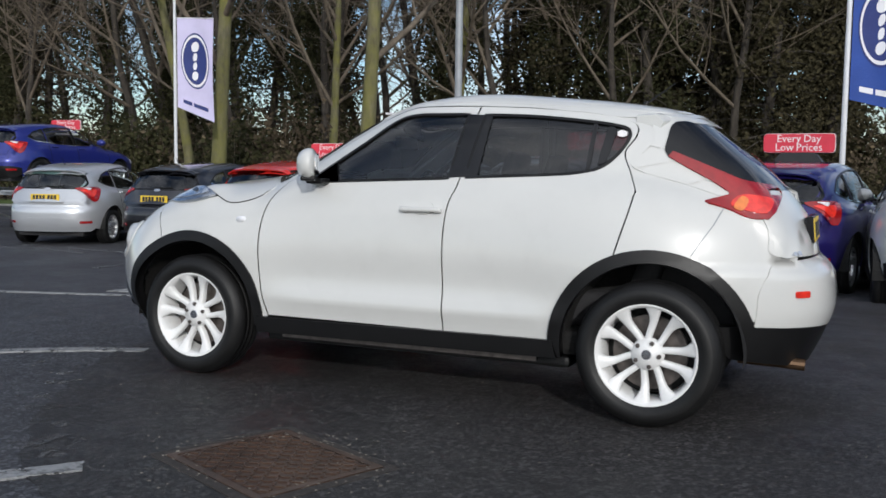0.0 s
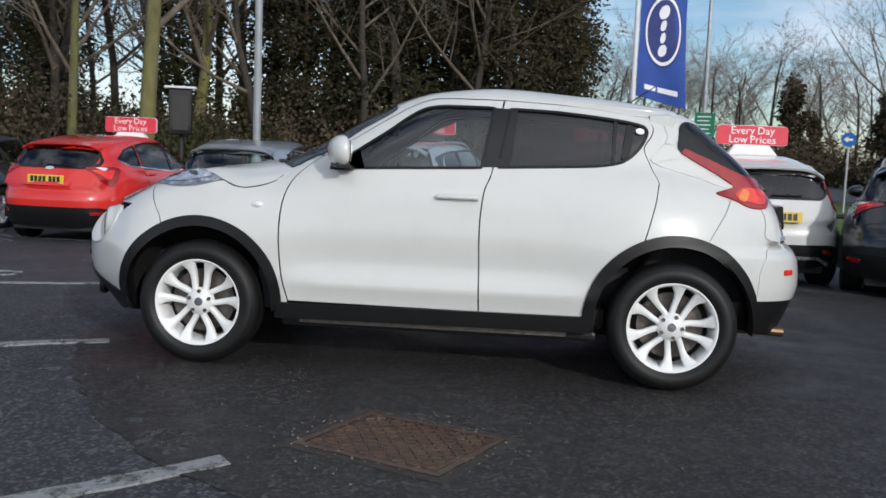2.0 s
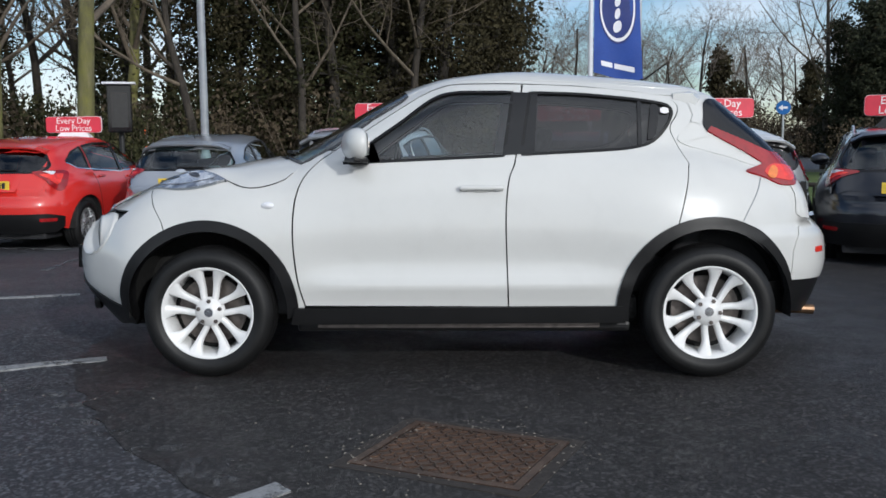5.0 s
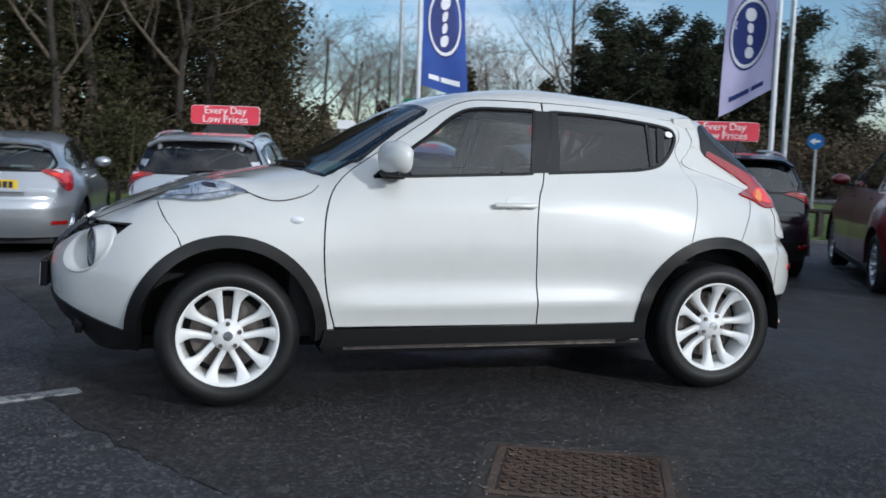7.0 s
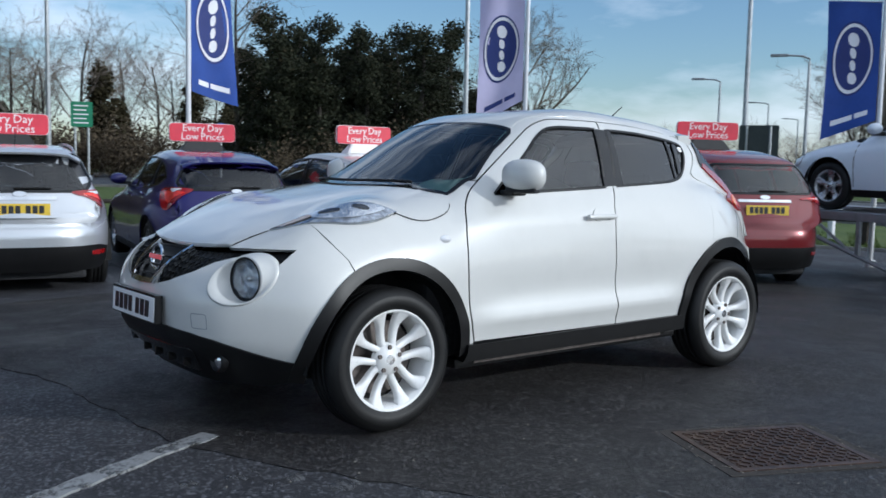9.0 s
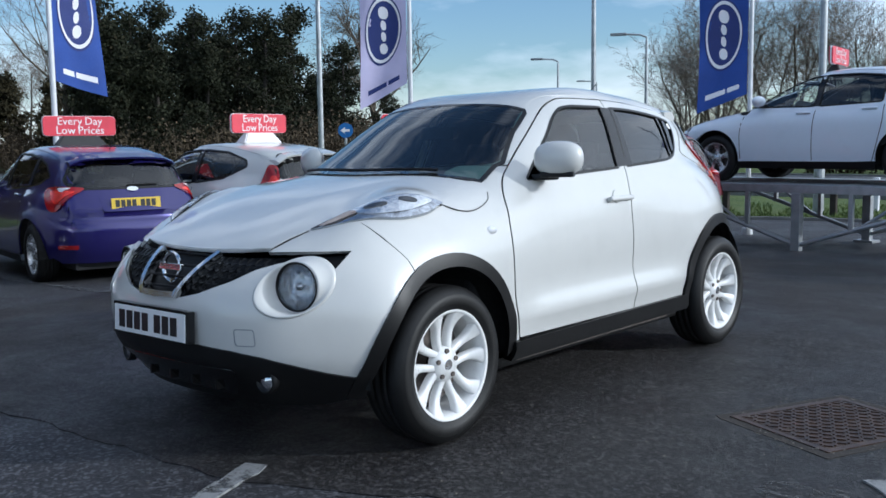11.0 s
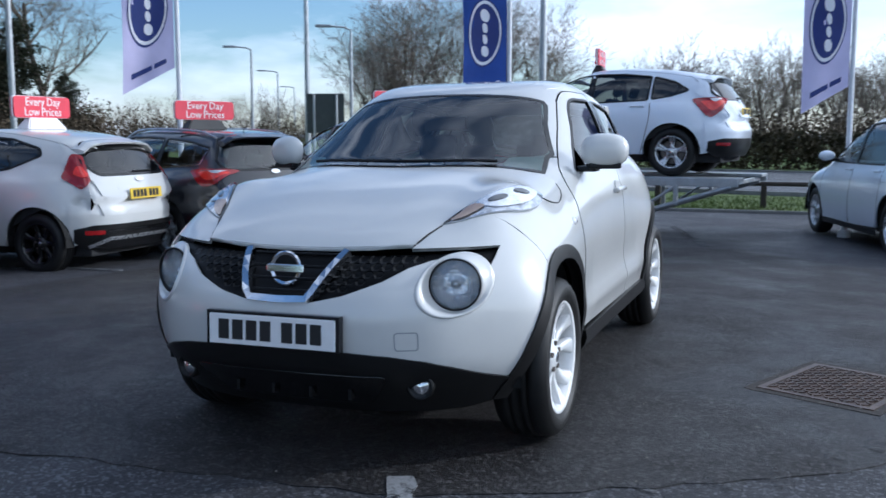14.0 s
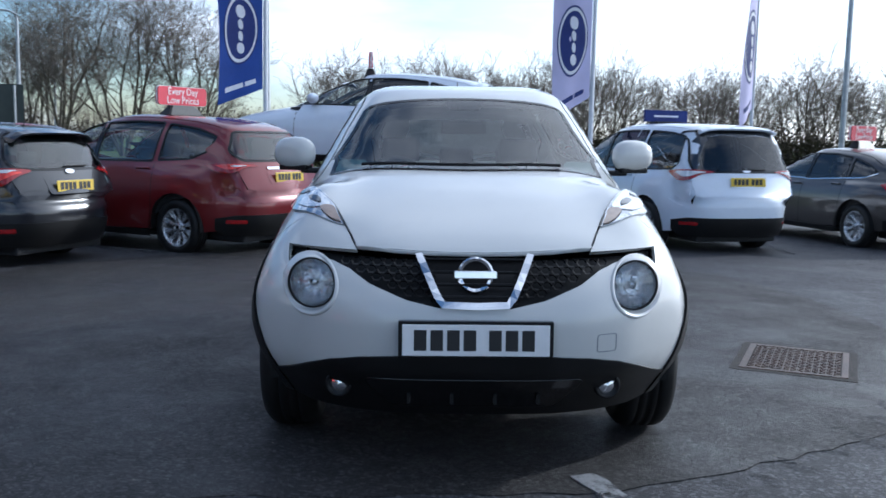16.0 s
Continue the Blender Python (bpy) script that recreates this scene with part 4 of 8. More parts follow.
    body.panel("grille_backing", "nose", grille, GRILLE, t, h=0.05, off=-0.030, rim=0)
    bm = bmesh.new()
    cells = []
    for row in range(9):
        for col in range(-26, 27):
            y, z = (col + (0.5 if row % 2 else 0)) * 0.040, 0.665 + row * 0.024
            if abs(y) > 0.17 - (0.845 - z) * 0.45 + 0.02:
                cells.append((y, z))
    ins = within(np.array(ring_f), np.array([(y, z) for y, z in cells]))
    for (y, z), ok in zip(cells, ins):
        if not ok:
            continue
        if not within(np.array(ring_f), np.array([(y + 0.024, z), (y - 0.024, z), (y, z + 0.017), (y, z - 0.017)])).all():
            continue
        hexa = [(y + 0.0205 * math.cos(a), z + 0.0145 * math.sin(a)) for a in np.linspace(0, 2 * math.pi, 6, endpoint=False)]
        ina = [(y + 0.0150 * math.cos(a), z + 0.0100 * math.sin(a)) for a in np.linspace(0, 2 * math.pi, 6, endpoint=False)]
        o3, i3 = body.lift("front", hexa), body.lift("front", ina)
        vo = [bm.verts.new(q + np.array([0.012, 0, 0])) for q in o3]
        vi = [bm.verts.new(q + np.array([0.020, 0, 0])) for q in i3]
        for i in range(6):
            bm.faces.new((vo[i], vo[(i + 1) % 6], vi[(i + 1) % 6], vi[i]))
    tagged(part("grille_mesh", bm, GRILLE, t), "black honeycomb grille", kind="stuff")
    for z in (0.70, 0.74, 0.78, 0.82):
        w = 0.105 + (z - 0.67) * 0.5
        pts = [body.lift("front", [(y, z)])[0] + np.array([0.010, 0, 0]) for y in np.linspace(-w, w, 7)]
        part("grille_bar", pipe(bmesh.new(), pts, 0.006, 6), GRILLE, t)
    vpts = [(0.207, 0.830), (0.175, 0.770), (0.135, 0.695), (0.115, 0.672), (0.0, 0.668), (-0.115, 0.672), (-0.135, 0.695), (-0.175, 0.770), (-0.207, 0.830)]
    body.strip("grille_chrome", "front", vpts, 0.026, CHROME, t, "bright chrome V-shaped grille trim", off=0.016, thick=0.02)
    bp, bn = body.at("front", 0, 0.775)
    bm = lathe([(0.062, 0.0), (0.066, 0.010), (0.060, 0.014), (0.050, 0.010), (0.050, 0.0)], 36, pose(0, 0, 0, 90))
    box(bm, -0.078, 0.078, -0.014, 0.014, 0.002, 0.016, 0.003)
    part("grille_badge", mesh_at(bm, bp + np.array([-0.012, 0, 0]), (-1, 0, 0.12)), CHROME, t, "round chrome badge with a cross bar")
    for s in (-1, 1):
        pc = lamp_c[s]
        axis = Vector((-0.965, 0.25 * s, 0.03)).normalized()
        c0 = Vector(pc) + Vector((0.030, -0.004 * s, 0))
        angs = np.linspace(0, 2 * math.pi, 48, endpoint=False)
        ex = Vector((0, 0, 1)).cross(axis).normalized()
        ez = axis.cross(ex)
        rings = []
        for rad, up in ((0.119, -0.012), (0.116, 0.001), (0.112, 0.006), (0.106, 0.007)):
            q = body.lift("front", [(s * 0.615 + rad * math.cos(a), 0.720 + rad * 0.97 * math.sin(a)) for a in angs])
            rings.append(q + body.normal(q) * up)
        lampr = np.array([c0 + (ex * (-math.cos(a)) + ez * math.sin(a)) * 0.096 if ex.y < 0 else c0 + (ex * math.cos(a) + ez * math.sin(a)) * 0.096 for a in angs])
        for f in (0.45, 0.85, 1.0):
            rings.append(rings[3] * (1 - f) + lampr * f + np.array([0.012 * math.sin(math.pi * f), 0, 0]))
        rings.append(lampr + np.array(axis) * -0.03)
        cb = bmesh.new()
        vr = [[cb.verts.new(q) for q in r] for r in rings]
        for r0, r1 in zip(vr, vr[1:]):
            for i in range(48):
                cb.faces.new((r0[i], r0[(i + 1) % 48], r1[(i + 1) % 48], r1[i]))
        bmesh.ops.recalc_face_normals(cb, faces=cb.faces)
        hb = part("headlamp_collar", cb, WHITE, t, "white round collar of the headlamp", smooth=True)
        bowl = lathe([(0.093, -0.004), (0.085, -0.016), (0.060, -0.05), (0.030, -0.062), (0.0, -0.064)], 40, pose(0, 0, 0, 90))
        part("headlamp_bowl", mesh_at(bowl, c0, axis), FACET, hb, smooth=True)
        eye = lathe([(0.0, 0.0), (0.014, -0.004), (0.020, -0.014), (0.022, -0.052)], 28, pose(0, 0, 0, 90))
        part("headlamp_bulb", mesh_at(eye, c0 + axis * -0.012, axis), CHROME, hb, smooth=True)
        for k in (0, 1, 5, 6):
            a = math.pi * (k + 0.5) / 7
            rib = bmesh.new()
            xk = 0.076 * math.cos(a)
            yk = 0.076 * math.sin(a) * 0.85
            box(rib, xk - 0.0014, xk + 0.0014, -yk, yk, -0.030 - 0.02 * math.sin(a), -0.022 - 0.02 * math.sin(a))
            part("reflector_rib", mesh_at(rib, c0, axis), CHROME, hb)
        glass = lathe([(0.0, 0.016), (0.035, 0.012), (0.065, 0.004), (0.093, -0.010)], 40, pose(0, 0, 0, 90))
        part("headlamp_lens", mesh_at(glass, c0, axis), LENS, hb, smooth=True)
        ring_d = lathe([(0.095, -0.012), (0.097, 0.000), (0.091, 0.002), (0.089, -0.008)], 40, pose(0, 0, 0, 90))
        part("headlamp_ring", mesh_at(ring_d, c0, axis), PLASTIC, hb, smooth=True)
    # lower front
    lowline = body.convert("front", [(0.775, 0.348), (0.70, 0.379), (0.61, 0.422), (0.53, 0.451), (0.42, 0.472), (0.27, 0.484), (0.0, 0.490)], "nose")
    lo_left = [(-abs(a), z) for a, z in lowline]
    bottom = [(-0.765, 0.275), (-0.60, 0.240), (-0.30, 0.228), (0.0, 0.225)]
    low = lo_left + [(abs(a), z) for a, z in lo_left[::-1][1:]] + [(-a, z) for a, z in bottom] + bottom[::-1][1:]
    body.panel("lower_bumper", "nose", low, PLASTIC, t, "black plastic lower bumper", h=0.05, off=0.004, rim=0.05)
    mouth = [(-0.34, 0.40), (0.34, 0.40), (0.28, 0.27), (-0.28, 0.27)]
    body.panel("lower_intake", "nose", rounded(mouth, 0.03), GLOSS_BLACK, t, h=0.06, off=0.007)
    body.strip("lip_edge", "nose", lo_left + [(abs(a), z) for a, z in lo_left[::-1][1:]], 0.014, PLASTIC, t, off=0.008, thick=0.012)
    for s in (-1, 1):
        p, n = body.at("front", s * 0.50, 0.355)
        fg = lathe([(0.052, -0.02), (0.050, 0.010), (0.040, 0.012), (0.038, -0.01)], 28, pose(0, 0, 0, 90))
        f = part("fog_lamp", mesh_at(fg, p + n * 0.004, (-0.95, 0.15 * s, 0)), PLASTIC, t, smooth=True)
        fl = lathe([(0.0, 0.010), (0.02, 0.007), (0.039, -0.004)], 24, pose(0, 0, 0, 90))
        part("fog_lens", mesh_at(fl, p + n * 0.006, (-0.95, 0.15 * s, 0)), CHROME, f, smooth=True)
    for y in (-0.24, -0.08, 0.08, 0.24):
        p, n = body.at("front", y, 0.335)
        part("intake_fin", box_bm(p[0] - 0.004, p[0] + 0.05, y - 0.006, y + 0.006, 0.29, 0.40), PLASTIC, t)
    p, n = body.at("front", 0, 0.560)
    plate(t, p + np.array([-0.035, 0, 0]), (-1, 0, 0.05), PLATE_W, frame_mat=GLOSS_BLACK)
    tow = rounded([(-0.52, 0.500), (-0.52, 0.565), (-0.445, 0.565), (-0.445, 0.500)], 0.012)
    body.strip("tow_eye_seam", "front", tow + [tow[0]], 0.004, GREY_PAINT, t, off=0.0008, thick=0.001, h=0.03)

    # mirrors, handles, side repeaters, aerial
    for s in (-1, 1):
        bm = bmesh.new()
        bmesh.ops.create_uvsphere(bm, u_segments=28, v_segments=18, radius=1.0)
        for v in bm.verts:
            x, y, z = v.co
            z2 = np.sign(z) * abs(z) ** 0.8
            x2 = x * (0.036 if x > 0 else 0.070)
            v.co = (x2, np.sign(y) * abs(y) ** 0.8 * 0.118, z2 * 0.082)
        bmesh.ops.transform(bm, matrix=pose(-0.515, s * 0.870, 1.180, 0, 0, -24 * s), verts=bm.verts)
        mh = part("door_mirror", bm, WHITE, t, "white rounded door mirror", smooth=True)
        part("mirror_foot", box_bm(-0.065, 0.035, -0.10 if s > 0 else -0.05, 0.05 if s > 0 else 0.10, -0.014, 0.014, 0.010, pose(-0.50, s * 0.79, 1.092)), PLASTIC, mh)
        part("mirror_base_trim", box_bm(-0.045, 0.030, -0.080, 0.080, -0.014, 0.014, 0.010, pose(-0.515, s * 0.865, 1.106, 0, 0, -24 * s)), PLASTIC, mh)
        mg = bmesh.new()
        prism(mg, rounded([(-0.085, -0.055), (0.085, -0.055), (0.085, 0.055), (-0.085, 0.055)], 0.04), 0.004, lambda u, v, d: (d, u, v))
        bmesh.ops.transform(mg, matrix=pose(-0.515, s * 0.870, 1.180, 0, 0, -24 * s) @ Matrix.Translation((0.031, 0, 0)), verts=mg.verts)
        part("mirror_glass", mg, CHROME, mh)
        for hx, hz in ((0.10, 0.955),):
            p, n = body.at("side", hx, hz)
            n = n * np.array([1, 1, 1])
            bm = bmesh.new()
            box(bm, -0.112, 0.112, -0.013, 0.013, 0.014, 0.036, 0.010)
            box(bm, -0.108, -0.070, -0.012, 0.012, -0.01, 0.03, 0.006)
            box(bm, 0.070, 0.108, -0.012, 0.012, -0.01, 0.03, 0.006)
            mesh_at(bm, p, n)
            cup = bmesh.new()
            prism(cup, spline([(0.062, 0.008), (0.04, 0.046), (-0.02, 0.050), (-0.05, 0.012), (-0.03, -0.016), (0.03, -0.016)], True, 5), 0.009, lambda u, v, d: (u, v, d - 0.002))
            mesh_at(cup, p, n)
            if s > 0:
                for b in (bm, cup):
                    bmesh.ops.transform(b, matrix=Matrix.Diagonal((1, -1, 1, 1)), verts=b.verts)
                    bmesh.ops.reverse_faces(b, faces=b.faces)
            hd = part("door_handle", bm, WHITE, t, "body-coloured door handle", smooth=True)
            part("handle_cup", cup, WHITE, hd)
        p, n = body.at("side", -0.975, 0.878)
        rep = lathe([(0.0, 0.012), (0.016, 0.009), (0.022, 0.0)], 20, pose(0, 0, 0, 90))
        bmesh.ops.transform(rep, matrix=Matrix.Diagonal((1.5, 0.85, 1, 1)), verts=rep.verts)
        mesh_at(rep, p, n)
        if s > 0:
            bmesh.ops.transform(rep, matrix=Matrix.Diagonal((1, -1, 1, 1)), verts=rep.verts)
            bmesh.ops.reverse_faces(rep, faces=rep.faces)
        part("side_repeater", rep, CLEAR_LENS, t, "small clear oval repeater lamp", smooth=True)
    body.panel("rear_handle_recess", "side", rounded([(0.945, 1.19), (0.975, 1.385), (1.02, 1.37), (0.99, 1.21)], 0.02), GLOSS_BLACK, t, both=True, h=0.05, off=0.002)
    p, n = body.at("top", 1.02, 0)
    am = bmesh.new()
    tube(am, p, p + np.array([0.02, 0, 0.03]), 0.018, 0.010, 10)
    tube(am, p + np.array([0.015, 0, 0.02]), p + np.array([0.165, 0, 0.125]), 0.005, 0.003, 6)
    part("aerial", am, PLASTIC, t)

    # rear: spoiler, tailgate, lamps, bumper
    glass_r = [(-0.49, 1.405), (0.49, 1.405), (0.585, 1.20), (0.50, 1.085), (-0.50, 1.085), (-0.585, 1.20)]
    gate = [(-0.52, 1.43), (0.52, 1.43), (0.66, 1.18), (0.60, 1.0), (0.62, 0.785), (-0.62, 0.785), (-0.60, 1.0), (-0.66, 1.18)]
    body.panel("tailgate", "rear", rounded(gate, 0.04), WHITE, t, holes=[rounded(glass_r, 0.05)], h=0.05, off=0.003)
    body.panel("rear_window", "rear", rounded(glass_r, 0.05), TINT, t, "dark rear window", h=0.06, off=0.0, rim=0)
    side_glass = spline([(1.275, 1.40), (1.255, 1.33), (1.262, 1.245), (1.42, 1.17), (1.60, 1.115), (1.66, 1.12), (1.52, 1.26), (1.37, 1.39)], True, 4)
    body.panel("rear_window_wrap", "side", side_glass, GLOSS_BLACK, t, "black wrap-round edge of the rear window", both=True, h=0.04, off=0.006)
    sp_bm = bmesh.new()
    rows = []
    for y in np.linspace(-0.545, 0.545, 15):
        e = (abs(y) / 0.545) ** 4
        zt = 1.480 - 0.030 * (y / 0.545) ** 2 - 0.012 * e
        x0, x1 = 1.10, 1.36 - 0.10 * (y / 0.545) ** 2 - 0.03 * e
        rows.append([sp_bm.verts.new(q) for q in ((x0, y, zt - 0.045), (x0, y, zt - 0.004), (x0 + 0.1, y, zt), (x1 - 0.02, y, zt - 0.018), (x1, y, zt - 0.034), (x1 - 0.015, y, zt - 0.062), (x1 - 0.10, y, zt - 0.085))])
    for a, b in zip(rows, rows[1:]):
        for k in range(7):
            sp_bm.faces.new((a[k], a[(k + 1) % 7], b[(k + 1) % 7], b[k])).smooth = True
    sp_bm.faces.new(rows[0])
    sp_bm.faces.new(rows[-1][::-1])
    bmesh.ops.recalc_face_normals(sp_bm, faces=sp_bm.faces)
    spo = part("roof_spoiler", sp_bm, WHITE, t, "white roof spoiler")
    part("brake_light", box_bm(1.335, 1.352, -0.13, 0.13, 1.426, 1.440), RED_LENS, spo)
    boom_low = spline([(1.265, 1.238), (1.36, 1.185), (1.47, 1.125), (1.545, 1.075), (1.525, 1.058), (1.45, 1.035)], n=4)
    boom = boom_low + spline([(1.45, 1.03), (1.55, 1.00), (1.64, 0.962), (1.725, 0.958)], n=4)[1:] + spline([(1.745, 0.985), (1.755, 1.06), (1.715, 1.105), (1.60, 1.130), (1.47, 1.185), (1.35, 1.235), (1.285, 1.262)], n=4)
    lampob = body.panel("tail_lamp", "side", boom, RED_LENS, t, "boomerang-shaped red tail lamp", both=True, h=0.03, off=0.010, rim=0.02)
    body.panel("tail_lamp_glow", "side", spline([(1.56, 1.015), (1.66, 0.985), (1.715, 0.985), (1.725, 1.04), (1.66, 1.06), (1.59, 1.06)], True, 4), BRIGHT_RED, t, "brighter red lower lens", both=True, h=0.03, off=0.013, rim=0.004)
    body.panel("rear_indicator", "side", spline([(1.57, 1.005), (1.61, 0.992), (1.63, 1.035), (1.60, 1.055)], True, 4), AMBER_LENS, t, "amber part of the tail lamp", both=True, h=0.03, off=0.0155, rim=0.004)
    tb_up = body.convert("side", [(1.70, 0.62), (1.74, 0.735)], "tail") + body.convert("rear", [(-0.60, 0.765), (-0.3, 0.775), (0, 0.775)], "tail")
    tb_lo = body.convert("side", [(1.69, 0.49), (1.68, 0.475)], "tail") + body.convert("rear", [(-0.6, 0.470), (-0.3, 0.462), (0, 0.462)], "tail")
    L = [(-abs(a), z) for a, z in tb_up]
    LL = [(-abs(a), z) for a, z in tb_lo]
    ol = L + [(-a, z) for a, z in L[::-1][1:]] + [(-a, z) for a, z in LL] + LL[::-1][1:]
    body.panel("rear_bumper", "tail", ol, WHITE, t, h=0.05, off=0.003, rim=0.02)
    low = [(-0.86, 0.47)] + LL[1:] + [(-a, z) for a, z in LL[::-1][1:-1]] + [(0.86, 0.47), (0.72, 0.32), (0.4, 0.27), (-0.4, 0.27), (-0.72, 0.32)]
    body.panel("rear_valance", "tail", low, PLASTIC, t, "black plastic rear valance", h=0.05, off=-0.004, rim=0.04)
    body.panel("rear_reflector", "tail", rounded([(-0.50, 0.605), (-0.43, 0.605), (-0.43, 0.635), (-0.50, 0.635)], 0.01), BRIGHT_RED, t, "small red reflector", both=True, h=0.03, off=0.009, rim=0.006)
    ex = bmesh.new()
    pipe(ex, [(1.60, -0.44, 0.29), (1.80, -0.44, 0.285), (1.90, -0.44, 0.28)], 0.028, 12)
    part("exhaust_tailpipe", ex, stuff_mat("burnt_exhaust_steel", (0.20, 0.125, 0.075), 0.4, 0.9, 0.3, 20), t, "bronze-tinted exhaust tailpipe")
    p, n = body.at("rear", 0, 0.90)
    plate(t, p + np.array([0.012, 0, 0]), (1, 0, 0.1), PLATE_Y, frame_mat=GLOSS_BLACK)
    bm = bmesh.new()
    p, n = body.at("rear", -0.52, 0.80)
    for i in range(4):
        box(bm, -0.05 + i * 0.026, -0.03 + i * 0.026, -0.009, 0.009 + 0.004 * (i % 2), 0, 0.003)
    part("rear_badge", mesh_at(bm, p + n * 0.004, n), CHROME, t)
    body.strip("bumper_seam", "side", [(1.535, 1.01), (1.50, 0.93), (1.45, 0.85), (1.415, 0.79)], 0.005, GREY_PAINT, t, off=0.0005, both=True, thick=0.001)

    # cabin and underside
    fl = bmesh.new()
    box(fl, -1.8, 1.55, -0.55, 0.55, 0.22, 0.30, 0.03)
    box(fl, -0.9, 0.9, -0.74, 0.74, 0.28, 0.40, 0.03)
    part("floor_pan", fl, WELL, t)
    part("bulkhead", box_bm(-1.0, -0.86, -0.72, 0.72, 0.30, 0.95, 0.03), INTERIOR, t)
    dash = box_bm(-0.98, -0.52, -0.70, 0.70, 0.72, 1.02, 0.06)
    box(dash, -0.62, -0.47, 0.18, 0.58, 0.96, 1.075, 0.04)
    d = part("dashboard", dash, INTERIOR, t)
    st = lathe([(0.165, 0.0), (0.182, 0.016), (0.199, 0.0), (0.182, -0.016)], 32, None, True)
    box(st, -0.16, 0.16, -0.012, 0.012, -0.03, 0.03, 0.01)
    box(st, -0.03, 0.03, -0.012, 0.012, -0.17, 0.0, 0.01)
    bmesh.ops.transform(st, matrix=pose(-0.40, 0.36, 0.97, 0, 0, 0) @ pose(0, 0, 0, 0, -24, 90), verts=st.verts)
    part("steering_wheel", st, INTERIOR, t)
    for y in (-0.36, 0.36):
        part("front_seat", seat_mesh(bmesh.new(), -0.02, y, 0.42), SEAT, t, smooth=True)
    rs = bmesh.new()
    box(rs, 0.62, 1.08, -0.62, 0.62, 0.40, 0.58, 0.05)
    box(rs, 0, 0.12, -0.62, 0.62, 0, 0.56, 0.05, pose(1.06, 0, 0.52, 0, 20, 0))
    for y in (-0.4, 0, 0.4):
        box(rs, 0.0, 0.08, -0.12, 0.12, 0.58, 0.70, 0.03, pose(1.07, y, 0.54, 0, 20, 0))
    part("rear_bench", rs, SEAT, t, smooth=True)
    body.panel("door_card", "side", [(-0.78, 0.40), (-0.80, 0.95), (-0.62, 1.06), (1.05, 1.12), (1.10, 0.85), (0.75, 0.40)], INTERIOR, t, both=True, h=0.08, off=-0.075, rim=0)
    body.panel("headlining", "top", [(x * 0.985, y * 0.95) for x, y in roof_poly], INTERIOR, t, h=0.09, off=-0.03, rim=0)
    for s in (-1, 1):
        part("boot_side", box_bm(1.15, 1.72, s * 0.50 - 0.03, s * 0.50 + 0.03, 0.4, 1.05, 0.02), INTERIOR, t)
    return t, body


build_crossover()

